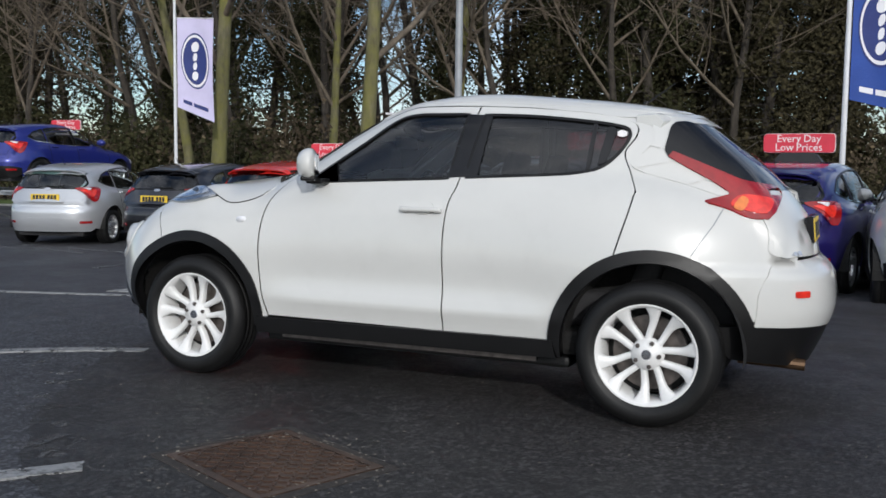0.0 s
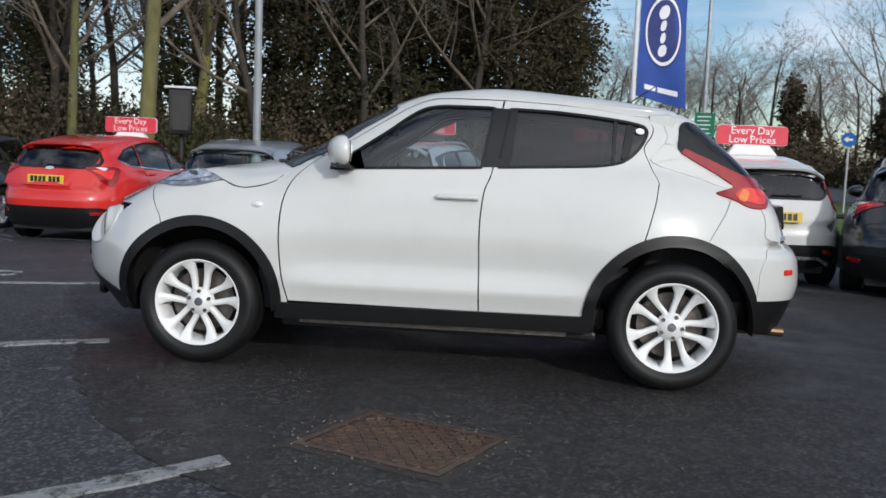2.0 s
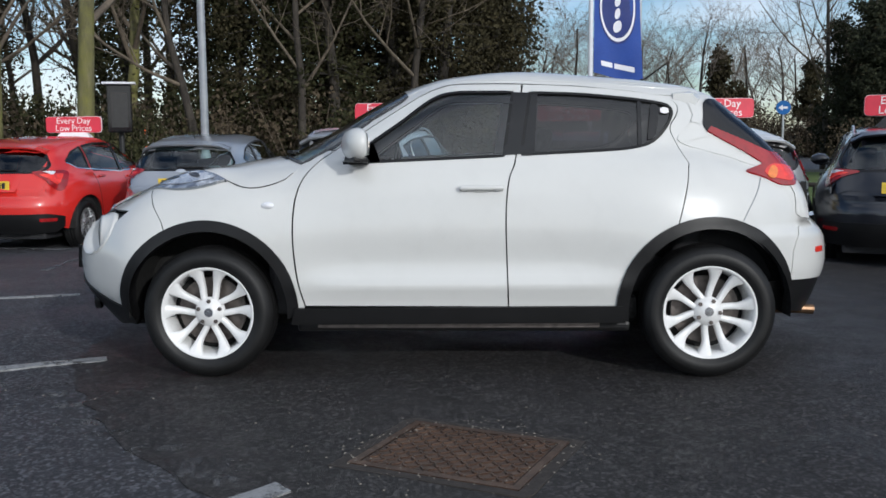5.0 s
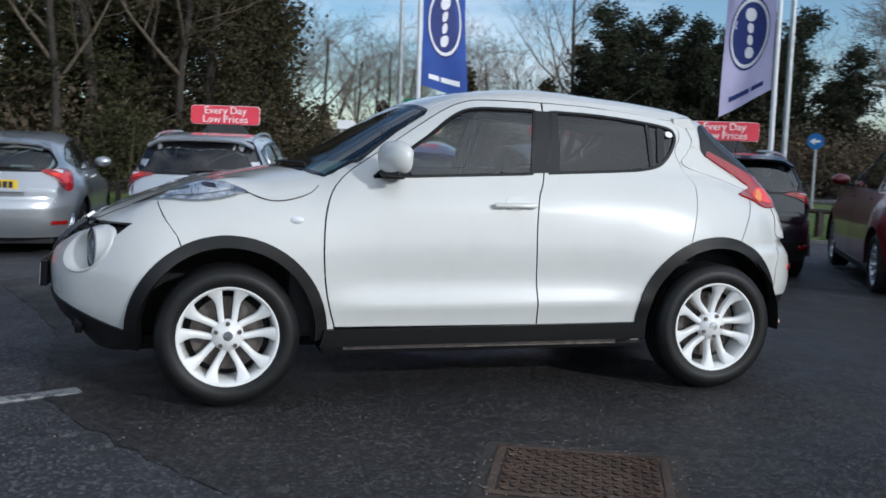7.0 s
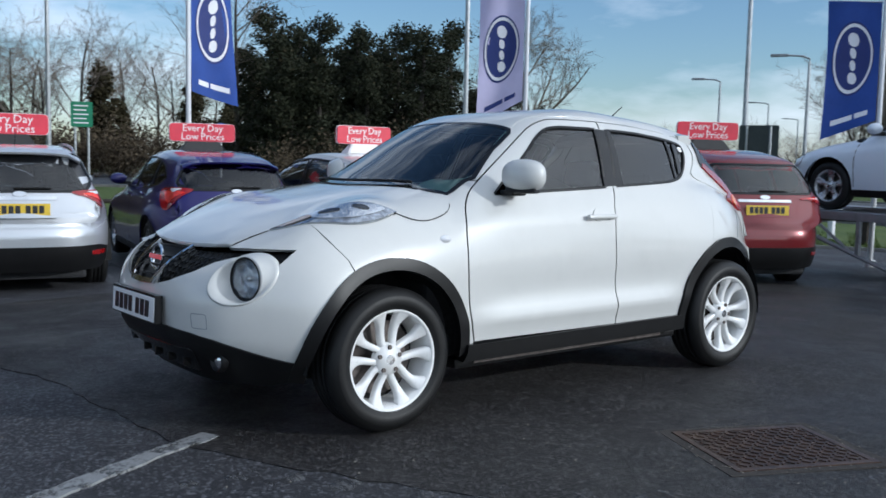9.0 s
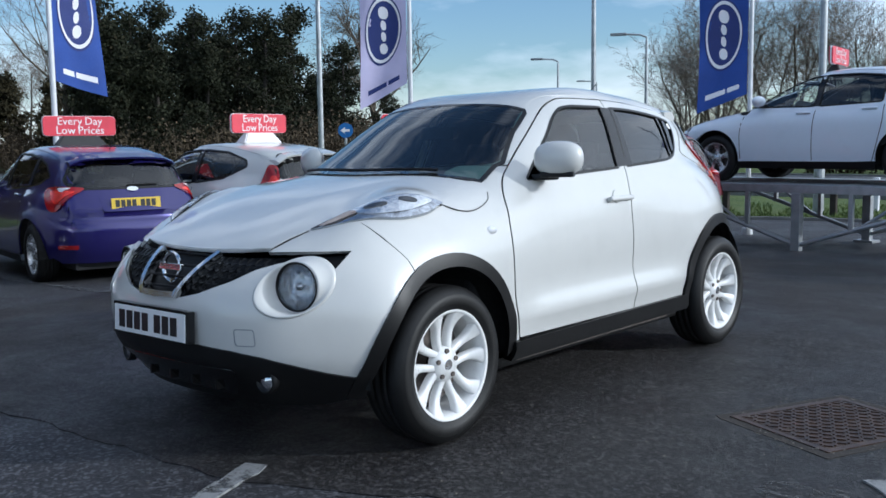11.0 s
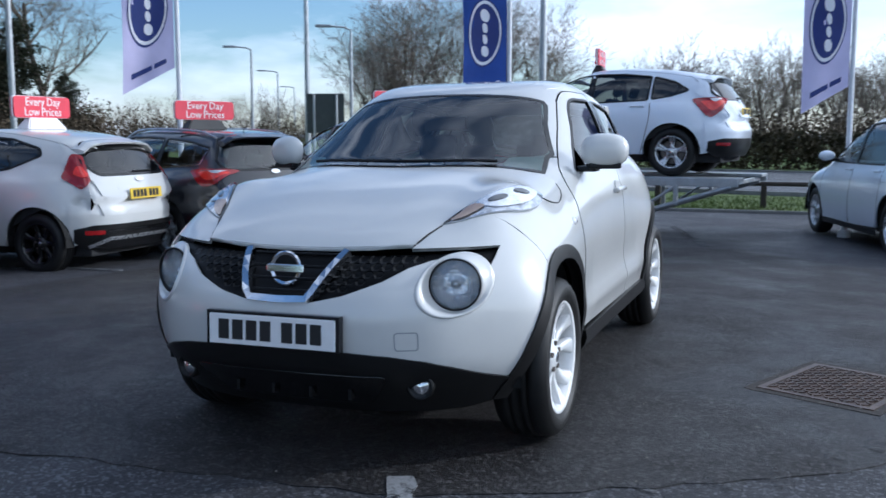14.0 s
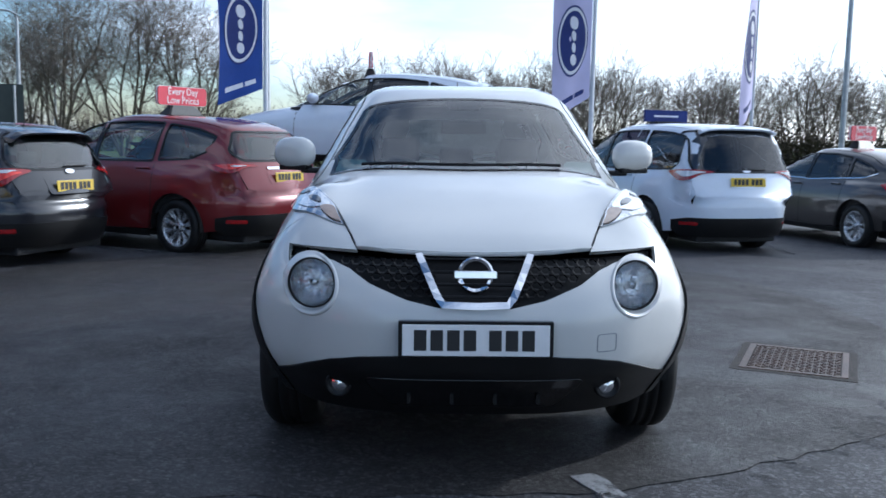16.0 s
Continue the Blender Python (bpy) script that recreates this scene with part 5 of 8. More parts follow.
# ---- the parked cars: one builder for hatchbacks, estates and people carriers ----
SHAPES = {
    "hatch": dict(width=0.90, nose=[(0.15, -2.05), (0.4, -2.20), (0.6, -2.21), (0.75, -2.15), (0.95, -1.85)], tail=[(0.2, 2.02), (0.45, 2.13), (0.62, 2.14), (0.75, 2.08), (1.0, 2.03), (1.2, 1.92)],
                  top=[(-2.3, 0.70), (-1.9, 0.83), (-1.4, 0.92), (-1.0, 0.98), (-0.5, 1.06), (0.8, 1.10), (1.6, 1.14), (2.2, 1.10)],
                  roof=[(-1.7, 0.72), (-1.05, 1.00), (-0.6, 1.22), (-0.15, 1.40), (0.2, 1.46), (0.6, 1.475), (1.1, 1.45), (1.5, 1.40), (1.72, 1.35), (1.86, 1.22), (2.05, 0.95), (2.15, 0.78)],
                  taper=[(-2, 1), (0.6, 1), (1.3, 0.95), (1.8, 0.86), (2.1, 0.8)], axles=(-1.325, 1.325), belt=0.98, cabin=0.80, r=0.325,
                  win=[[(-0.86, 1.005), (-0.45, 1.23), (-0.05, 1.365), (0.12, 1.385), (0.10, 0.99)], [(0.16, 0.99), (0.18, 1.388), (0.60, 1.385), (0.98, 1.345), (0.96, 1.02)], [(1.01, 1.03), (1.02, 1.34), (1.30, 1.27), (1.50, 1.15), (1.28, 1.07)]],
                  rail=[(-0.98, 0.985), (-0.50, 1.275), (-0.10, 1.415), (0.20, 1.435), (0.60, 1.44), (1.10, 1.40), (1.50, 1.335), (1.72, 1.27)],
                  glass=[(-0.50, 1.33), (0.50, 1.33), (0.64, 1.10), (0.58, 1.02), (-0.58, 1.02), (-0.64, 1.10)], gate=0.66, lamp=[(1.48, 0.985), (1.72, 1.045), (1.98, 1.03), (2.02, 0.92), (1.90, 0.80), (1.80, 0.82), (1.72, 0.93)], plate_z=0.86, bump=0.55),
    "estate": dict(width=0.90, nose=[(0.15, -2.05), (0.4, -2.20), (0.6, -2.21), (0.75, -2.15), (0.95, -1.85)], tail=[(0.2, 2.20), (0.45, 2.32), (0.62, 2.33), (0.75, 2.27), (1.0, 2.24), (1.2, 2.14)],
                   top=[(-2.3, 0.70), (-1.9, 0.83), (-1.4, 0.92), (-1.0, 0.98), (-0.5, 1.06), (0.8, 1.10), (1.8, 1.14), (2.4, 1.10)],
                   roof=[(-1.7, 0.72), (-1.05, 1.00), (-0.6, 1.22), (-0.15, 1.40), (0.2, 1.46), (0.6, 1.485), (1.2, 1.48), (1.7, 1.455), (1.98, 1.42), (2.10, 1.28), (2.26, 0.98), (2.36, 0.78)],
                   taper=[(-2, 1), (0.8, 1), (1.6, 0.95), (2.1, 0.89), (2.3, 0.85)], axles=(-1.325, 1.325), belt=0.98, cabin=0.80, r=0.325,
                   win=[[(-0.86, 1.005), (-0.45, 1.23), (-0.05, 1.365), (0.12, 1.385), (0.10, 0.99)], [(0.16, 0.99), (0.18, 1.39), (0.60, 1.395), (0.98, 1.38), (0.96, 1.02)], [(1.02, 1.03), (1.03, 1.38), (1.50, 1.345), (1.88, 1.28), (1.80, 1.10)]],
                   rail=[(-0.98, 0.985), (-0.50, 1.275), (-0.10, 1.415), (0.20, 1.44), (0.60, 1.45), (1.20, 1.44), (1.70, 1.40), (2.0, 1.35)],
                   glass=[(-0.54, 1.385), (0.54, 1.385), (0.66, 1.12), (0.60, 1.03), (-0.60, 1.03), (-0.66, 1.12)], gate=0.68, lamp=[(1.78, 1.02), (1.95, 1.045), (2.17, 1.03), (2.20, 0.93), (2.12, 0.86), (1.98, 0.89)], plate_z=0.86, bump=0.55),
    "mpv": dict(width=0.93, nose=[(0.15, -2.2), (0.4, -2.36), (0.6, -2.36), (0.8, -2.28), (1.0, -2.0)], tail=[(0.2, 2.26), (0.45, 2.38), (0.65, 2.39), (0.8, 2.33), (1.05, 2.30), (1.3, 2.20)],
                top=[(-2.5, 0.78), (-2.0, 0.92), (-1.5, 1.02), (-1.0, 1.10), (-0.5, 1.16), (0.8, 1.20), (1.8, 1.24), (2.5, 1.20)],
                roof=[(-2.0, 0.72), (-1.4, 1.02), (-0.9, 1.28), (-0.4, 1.51), (0.0, 1.60), (0.5, 1.645), (1.2, 1.625), (1.7, 1.57), (1.98, 1.50), (2.14, 1.33), (2.30, 1.06), (2.42, 0.80)],
                taper=[(-2, 1), (0.8, 1), (1.6, 0.95), (2.1, 0.89), (2.3, 0.85)], axles=(-1.425, 1.425), belt=1.08, cabin=0.835, r=0.335,
                win=[[(-1.05, 1.09), (-0.62, 1.33), (-0.25, 1.49), (0.02, 1.535), (0.0, 1.08)], [(0.06, 1.08), (0.08, 1.54), (0.55, 1.56), (1.02, 1.545), (1.0, 1.09)], [(1.08, 1.10), (1.10, 1.535), (1.55, 1.48), (1.84, 1.39), (1.76, 1.22), (1.55, 1.13)]],
                rail=[(-1.28, 1.06), (-0.75, 1.36), (-0.30, 1.53), (0.05, 1.59), (0.6, 1.61), (1.2, 1.585), (1.7, 1.525), (2.0, 1.44)],
                glass=[(-0.54, 1.45), (0.54, 1.45), (0.69, 1.22), (0.62, 1.12), (-0.62, 1.12), (-0.69, 1.22)], gate=0.70, lamp=[(1.88, 1.06), (2.05, 1.09), (2.24, 1.07), (2.27, 1.01), (2.15, 0.98), (2.0, 1.00)], plate_z=0.93, bump=0.58),
    "van_mpv": dict(width=0.94, nose=[(0.15, -2.25), (0.4, -2.42), (0.6, -2.42), (0.85, -2.33), (1.05, -2.05)], tail=[(0.2, 2.32), (0.45, 2.42), (0.65, 2.43), (0.8, 2.39), (1.1, 2.37), (1.4, 2.28)],
                    top=[(-2.5, 0.82), (-2.0, 0.95), (-1.5, 1.05), (-1.0, 1.12), (-0.5, 1.18), (0.8, 1.22), (1.8, 1.26), (2.5, 1.24)],
                    roof=[(-2.0, 0.75), (-1.45, 1.05), (-0.95, 1.32), (-0.45, 1.57), (0.0, 1.68), (0.5, 1.725), (1.2, 1.73), (1.8, 1.71), (2.12, 1.67), (2.22, 1.50), (2.36, 1.10), (2.46, 0.80)],
                    taper=[(-2, 1), (0.8, 1), (1.6, 0.97), (2.1, 0.93), (2.3, 0.90)], axles=(-1.425, 1.425), belt=1.08, cabin=0.845, r=0.345, lean=0.26,
                    win=[[(-1.05, 1.09), (-0.62, 1.36), (-0.25, 1.53), (0.02, 1.60), (0.0, 1.08)], [(0.06, 1.08), (0.08, 1.61), (0.55, 1.63), (1.02, 1.625), (1.0, 1.09)], [(1.08, 1.09), (1.10, 1.625), (1.60, 1.60), (1.96, 1.55), (1.98, 1.20), (1.85, 1.12)]],
                    rail=[(-1.28, 1.08), (-0.75, 1.40), (-0.30, 1.58), (0.05, 1.66), (0.6, 1.69), (1.2, 1.69), (1.7, 1.67), (2.1, 1.62)],
                    glass=[(-0.64, 1.62), (0.64, 1.62), (0.73, 1.22), (0.70, 1.10), (-0.70, 1.10), (-0.73, 1.22)], gate=0.74, lamp=[(1.98, 1.10), (2.12, 1.125), (2.30, 1.105), (2.34, 1.02), (2.20, 0.985), (2.05, 1.03)], plate_z=0.97, bump=0.50),
    "saloon": dict(width=0.92, nose=[(0.15, -2.2), (0.4, -2.40), (0.6, -2.41), (0.75, -2.34), (0.95, -2.0)], tail=[(0.2, 2.30), (0.45, 2.43), (0.65, 2.45), (0.85, 2.44), (1.0, 2.40), (1.1, 2.25)],
                   top=[(-2.5, 0.70), (-2.0, 0.84), (-1.5, 0.92), (-1.0, 0.99), (-0.5, 1.05), (0.8, 1.08), (1.8, 1.10), (2.5, 1.06)],
                   roof=[(-1.9, 0.72), (-1.15, 1.00), (-0.65, 1.24), (-0.2, 1.40), (0.2, 1.465), (0.6, 1.48), (1.1, 1.44), (1.6, 1.33), (2.0, 1.17), (2.3, 1.06), (2.45, 0.80)],
                   taper=[(-2, 1), (0.6, 1), (1.3, 0.95), (1.8, 0.87), (2.4, 0.8)], axles=(-1.425, 1.425), belt=0.98, cabin=0.81, r=0.335,
                   win=[[(-0.92, 1.005), (-0.50, 1.23), (-0.08, 1.365), (0.14, 1.39), (0.12, 0.99)], [(0.18, 0.99), (0.20, 1.393), (0.60, 1.39), (1.02, 1.345), (1.04, 1.02)], [(1.09, 1.03), (1.07, 1.335), (1.38, 1.25), (1.62, 1.13), (1.40, 1.06)]],
                   rail=[(-1.05, 0.985), (-0.55, 1.275), (-0.10, 1.415), (0.20, 1.44), (0.60, 1.445), (1.10, 1.40), (1.60, 1.29), (1.95, 1.15)],
                   glass=[(-0.50, 1.33), (0.50, 1.33), (0.60, 1.13), (0.56, 1.08), (-0.56, 1.08), (-0.60, 1.13)], gate=0.66, lamp=[(1.95, 0.96), (2.1, 0.99), (2.32, 0.98), (2.34, 0.90), (2.2, 0.85), (2.05, 0.88)], plate_z=0.80, bump=0.55),
    "small": dict(width=0.845, nose=[(0.15, -1.9), (0.4, -2.03), (0.6, -2.04), (0.75, -1.98), (0.95, -1.7)], tail=[(0.2, 1.82), (0.45, 1.92), (0.62, 1.93), (0.75, 1.88), (1.0, 1.85), (1.2, 1.74)],
                  top=[(-2.1, 0.70), (-1.8, 0.82), (-1.3, 0.92), (-0.9, 0.98), (-0.5, 1.06), (0.8, 1.12), (1.5, 1.17), (2.0, 1.12)],
                  roof=[(-1.6, 0.72), (-1.0, 1.00), (-0.55, 1.24), (-0.12, 1.41), (0.2, 1.46), (0.55, 1.47), (1.0, 1.44), (1.4, 1.39), (1.58, 1.34), (1.70, 1.22), (1.86, 0.97), (1.96, 0.78)],
                  taper=[(-2, 1), (0.5, 1), (1.1, 0.95), (1.6, 0.87), (1.9, 0.82)], axles=(-1.245, 1.245), belt=0.99, cabin=0.765, r=0.315,
                  win=[[(-0.80, 1.01), (-0.42, 1.23), (-0.05, 1.365), (0.30, 1.395), (0.30, 1.0)], [(0.36, 1.005), (0.36, 1.395), (0.80, 1.365), (1.16, 1.27), (1.20, 1.20), (0.85, 1.06)]],
                  rail=[(-0.92, 0.985), (-0.48, 1.275), (-0.10, 1.41), (0.20, 1.435), (0.60, 1.435), (1.0, 1.39), (1.35, 1.33), (1.58, 1.26)],
                  glass=[(-0.48, 1.33), (0.48, 1.33), (0.60, 1.12), (0.52, 1.00), (-0.52, 1.00), (-0.60, 1.12)], gate=0.60, lamp=[(1.52, 1.22), (1.62, 1.20), (1.78, 0.93), (1.72, 0.86), (1.48, 0.98)], plate_z=0.80, bump=0.50),
}


def build_car(shape, m, paint, label, wheels="multi", rim_mat=None, rear_tint=True, lamp_mat=None, lamp_core=None, chrome_bar=False, rails=False, lower_black=True, chrome_line=False, silver_diffuser=False, detail=1.0, plate_on=True, group="parked cars"):
    d = SHAPES[shape]
    t = thing("car", m, label, "car", group)
    f, r = d["axles"]
    body = Body(width=d["width"], nose=d["nose"], tail=d["tail"], top=d["top"], roof=d["roof"], taper=d["taper"], axles=d["axles"], belt=d["belt"], cabin=d["cabin"], lean=d.get("lean", 0.36),
                bulge=0.018, waist=0.035, xf=f + 0.35, xr=r - 0.35, pf=3.0, pr=2.9, kf=0.40, kr=0.22, pa=3.6, pb=5.2)
    lamp_mat, lamp_core, rim_mat = lamp_mat or RED_LENS, lamp_core or BRIGHT_RED, rim_mat or ALLOY
    H = 0.085 / detail
    wr = d["r"]
    rc = wr + 0.055
    zc = wr + 0.01
    nose_x, tail_x = body.nose(0.5), body.tail(0.6)
    rail = spline(d["rail"], n=4)
    hood_l = [(nose_x + 0.42, float(body.top(nose_x + 0.42)) - 0.085), (f, float(body.top(f)) - 0.055), ((f + d["rail"][0][0]) / 2, float(body.top((f + d["rail"][0][0]) / 2)) - 0.05)]
    end = d["rail"][-1]
    back = [(end[0] + 0.06, end[1] - 0.10), (tail_x - 0.17, d["belt"] + 0.02), (tail_x - 0.13, 0.80), (tail_x - 0.20, 0.35)]
    sill = [(r + rc, 0.30)] + arc(r, zc, rc, -6, 186, 16) + [(f + rc + 0.01, 0.24)] + arc(f, zc, rc, -6, 186, 16) + [(nose_x + 0.36, 0.34), (nose_x + 0.36, 0.62)]
    holes = [rounded(w, 0.03) for w in d["win"]]
    body.panel("body_side", "side", hood_l + rail + back + sill, paint, t, holes=holes, both=True, h=H)
    for i, w in enumerate(holes):
        body.panel("side_window", "side", w, GLASS if (i == 0 or not rear_tint) else TINT, t, both=True, h=0.12, off=-0.006, rim=0)
        body.strip("window_trim", "side", w + [w[0]], 0.022, PLASTIC, t, off=0.003, both=True, thick=0.008, h=0.07)
    body.panel("window_pillar", "side", [d["win"][0][-2], d["win"][1][1], d["win"][1][0], d["win"][0][-1]], GLOSS_BLACK, t, both=True, h=0.12, off=0.004)
    if chrome_line:
        low = [w[0] for w in d["win"][1:2]] + [d["win"][-1][-1]] + [d["win"][-1][-2]]
        body.strip("window_chrome", "side", [d["win"][0][0], d["win"][0][-1]] + [(x, z - 0.012) for x, z in low], 0.016, CHROME, t, off=0.008, both=True, h=0.07)
    # top: bonnet, roof
    el = body.lift("side", refine(hood_l + rail, 0.09, closed=False))
    left = [(x, -abs(y) - 0.008) for x, y, z in el]
    ws_base = d["rail"][0][0] - 0.04
    ws_top = next(x for x, z in rail if z > d["roof"][4][1] - 0.075) - 0.16
    hood = [(x, y) for x, y in left if x < ws_base + 0.14]
    nosec = [(nose_x + 0.10 + 0.40 * y * y, y) for y in np.linspace(0.62, -0.62, 9)]
    scut = [(ws_base - 0.10 + 0.40 * y * y, y) for y in np.linspace(-0.62, 0.62, 9)]
    body.panel("bonnet", "top", nosec + hood + scut + [(x, -y) for x, y in hood[::-1]], paint, t, h=0.11, off=0.002)
    side_ws = [(x, y + 0.05) for x, y in left if ws_base + 0.10 < x < ws_top + 0.05]
    top_ws = [(ws_top + 0.20 * y * y, y) for y in np.linspace(-0.50, 0.50, 7)]
    body.panel("windscreen", "top", [(ws_base - 0.10 + 0.40 * y * y, y) for y in np.linspace(0.62, -0.62, 9)] + side_ws + top_ws + [(x, -y) for x, y in side_ws[::-1]], SCREEN, t, h=0.12, off=0.003, rim=0)
    roofl = [(x, y) for x, y in left if x > ws_top + 0.02]
    xe = d["rail"][-1][0] + 0.05
    roof_out = roofl + [(xe, -0.45), (xe + 0.05, 0), (xe, 0.45)] + [(x, -y) for x, y in roofl[::-1]] + [(ws_top + 0.20 * y * y, y) for y in np.linspace(0.50, -0.50, 7)]
    body.panel("roof", "top", roof_out, paint, t, h=0.12, off=0.004)
    body.panel("headlining", "top", [(x * 0.98, y * 0.93) for x, y in roof_out], INTERIOR, t, h=0.2, off=-0.04, rim=0)
    # nose
    ang = math.atan2(0.82, rc + 0.03 - f - 0.9)
    body.panel("front_bumper", "nose", [(-ang, 0.30), (-ang, 0.68), (-0.55 * ang, 0.74), (0, 0.76), (0.55 * ang, 0.74), (ang, 0.68), (ang, 0.30), (0.5 * ang, 0.2), (-0.5 * ang, 0.2)], paint, t, h=0.11, off=-0.003)
    body.panel("headlamp", "nose", rounded([(-0.94 * ang, 0.70), (-0.52 * ang, 0.66), (-0.50 * ang, 0.58), (-0.88 * ang, 0.60)], 0.03), CLEAR_LENS, t, both=True, h=0.08, off=0.008)
    body.panel("front_grille", "nose", rounded([(-0.40, 0.48), (0.40, 0.48), (0.34, 0.28), (-0.34, 0.28)], 0.04), GLOSS_BLACK, t, h=0.1, off=0.006)
    # tail
    g = d["glass"]
    gw, bz = d["gate"], d["bump"]
    gate = [(g[0][0] - 0.05, g[0][1] + 0.035), (g[1][0] + 0.05, g[1][1] + 0.035), (g[2][0] + 0.05, g[2][1]), (gw, 0.92), (gw - 0.06, bz + 0.06), (-gw + 0.06, bz + 0.06), (-gw, 0.92), (g[5][0] - 0.05, g[5][1])]
    rg = rounded(g, 0.06)
    body.panel("tailgate", "rear", rounded(gate, 0.05), paint, t, holes=[rg], h=H, off=0.006)
    body.panel("rear_window", "rear", rg, TINT if rear_tint else SCREEN, t, "dark rear window", h=0.1, off=0.004, rim=0)
    body.strip("rear_window_seal", "rear", rg + [rg[0]], 0.03, GLOSS_BLACK, t, off=0.008, h=0.07)
    tb = math.atan2(0.80, r + rc + 0.03 - 0.8)
    body.panel("rear_bumper", "tail", [(-tb, 0.36), (-tb, 0.74), (-0.66 * tb, bz + 0.10), (0.66 * tb, bz + 0.10), (tb, 0.74), (tb, 0.36)], paint, t, h=H, off=0.010, rim=0.02)
    # inner skin of the tail, so that the corners and rear pillars close
    xw = max(q[0] for q in d["win"][-1])
    a1 = math.atan2(0.62, xw + 0.10 - 0.8)
    zt = d["rail"][-1][1] + 0.0
    a0 = math.atan2(0.80, r + rc + 0.06 - 0.8)
    shell = [(-a0, 0.42), (-a0, 0.80), (-a1 - 0.10, d["belt"] + 0.0), (-a1, d["belt"] + 0.12), (-a1, zt)]
    body.panel("rear_pillar", "tail", shell + [(-p, q) for p, q in shell[::-1]], paint, t, holes=[body.convert("rear", rg + [rg[0]], "tail")[:-1]], h=H, off=-0.008, rim=0)
    low_mat = PLASTIC if lower_black else paint
    body.panel("lower_bumper", "tail", [(-0.95 * tb, 0.47), (-0.74 * tb, 0.51), (0.74 * tb, 0.51), (0.95 * tb, 0.47), (0.95 * tb, 0.34), (0.82 * tb, 0.27), (-0.82 * tb, 0.27), (-0.95 * tb, 0.34)], low_mat, t, h=0.08, off=0.015, rim=0.05)
    if silver_diffuser:
        body.panel("diffuser", "tail", rounded([(-0.62, 0.30), (-0.44, 0.46), (0.44, 0.46), (0.62, 0.30), (0.40, 0.26), (-0.40, 0.26)], 0.03), GLOSS_BLACK, t, h=0.09, off=0.018, rim=0.02)
        body.strip("diffuser_trim", "tail", [(-0.60, 0.29), (-0.42, 0.37), (0.42, 0.37), (0.60, 0.29)], 0.035, ALLOY, t, off=0.024, thick=0.02)
    if shape == "small":
        body.panel("tail_lamp", "side", rounded(d["lamp"], 0.04), lamp_mat, t, "red tail lamp", both=True, h=0.06, off=0.014, rim=0.02)
        cx, cz = np.mean(d["lamp"], axis=0)
        core = [(cx + 0.04 + (x - cx) * 0.5, cz - 0.005 + (z - cz) * 0.34) for x, z in d["lamp"]]
        body.panel("lamp_core", "side", rounded(core, 0.02), lamp_core, t, "brighter centre of the tail lamp", both=True, h=0.06, off=0.019, rim=0.006)
    else:
        # one lamp wrapped round the corner, deepest at the corner and pointed towards the gate
        ac = math.atan2(0.76, tail_x - 0.22 - 0.8)
        zh, zl = max(z for x, z in d["lamp"]), min(z for x, z in d["lamp"])
        zm = 0.55 * zh + 0.45 * zl
        lampo = spline([(-ac - 0.17, zh - 0.03), (-ac - 0.04, zh), (-ac + 0.17, zh - 0.012), (-ac + 0.20, zh - 0.035), (-ac + 0.10, zm), (-ac - 0.01, zl), (-ac - 0.09, zl + 0.01), (-ac - 0.15, zm)], True, 4)
        body.panel("tail_lamp", "tail", lampo, lamp_mat, t, "red tail lamp", both=True, h=0.04, off=0.016, rim=0.02)
        core = [(-ac + 0.01 + (p + ac) * 0.62, zm + 0.012 + (q - zm) * 0.50) for p, q in lampo]
        body.panel("lamp_core", "tail", core, lamp_core, t, "brighter centre of the tail lamp", both=True, h=0.04, off=0.021, rim=0.006)
        clear = [(-ac + 0.045 + (p + ac) * 0.30, zh - 0.032 + (q - zm) * 0.16) for p, q in lampo]
        body.panel("reversing_lamp", "tail", clear, CLEAR_LENS, t, "clear strip of the tail lamp", both=True, h=0.04, off=0.0235, rim=0.004)
    body.panel("rear_reflector", "tail", rounded([(-0.84 * tb, 0.415), (-0.62 * tb, 0.415), (-0.62 * tb, 0.455), (-0.84 * tb, 0.455)], 0.012), RED_LENS, t, both=True, h=0.06, off=0.022, rim=0.01)
    pz = d["plate_z"]
    recess = rounded([(-0.34, pz - 0.075), (0.34, pz - 0.075), (0.36, pz + 0.085), (-0.36, pz + 0.085)], 0.03)
    body.panel("plate_recess", "rear", recess, paint, t, h=0.1, off=0.009, rim=0.006)
    p, n = body.at("rear", 0, pz)
    if plate_on:
        plate(t, p + n * 0.014, (1, 0, 0.08), PLATE_Y)
    p, n = body.at("rear", 0, pz + 0.145)
    if chrome_bar:
        body.strip("chrome_bar", "rear", [(-0.32, pz + 0.105), (0.32, pz + 0.105)], 0.035, CHROME, t, off=0.016, thick=0.01)
    bd = bmesh.new()
    prism(bd, [(0.062 * math.cos(a), 0.027 * math.sin(a)) for a in np.linspace(0, 2 * math.pi, 24, endpoint=False)], 0.006, lambda u, v, w: (u, v, w))
    part("badge", mesh_at(bd, p + n * 0.012, n), CHROME, t, "oval chrome badge")
    # wiper and spoiler
    wp = [body.lift("rear", [(y, g[4][1] + 0.035)])[0] + np.array([0.02, 0, 0]) for y in (-0.05, 0.12, 0.28)]
    part("rear_wiper", pipe(bmesh.new(), wp, 0.010, 6), PLASTIC, t)
    sx, sz = d["rail"][-1][0], float(body.roof(d["rail"][-1][0]))
    sp = bmesh.new()
    rows = []
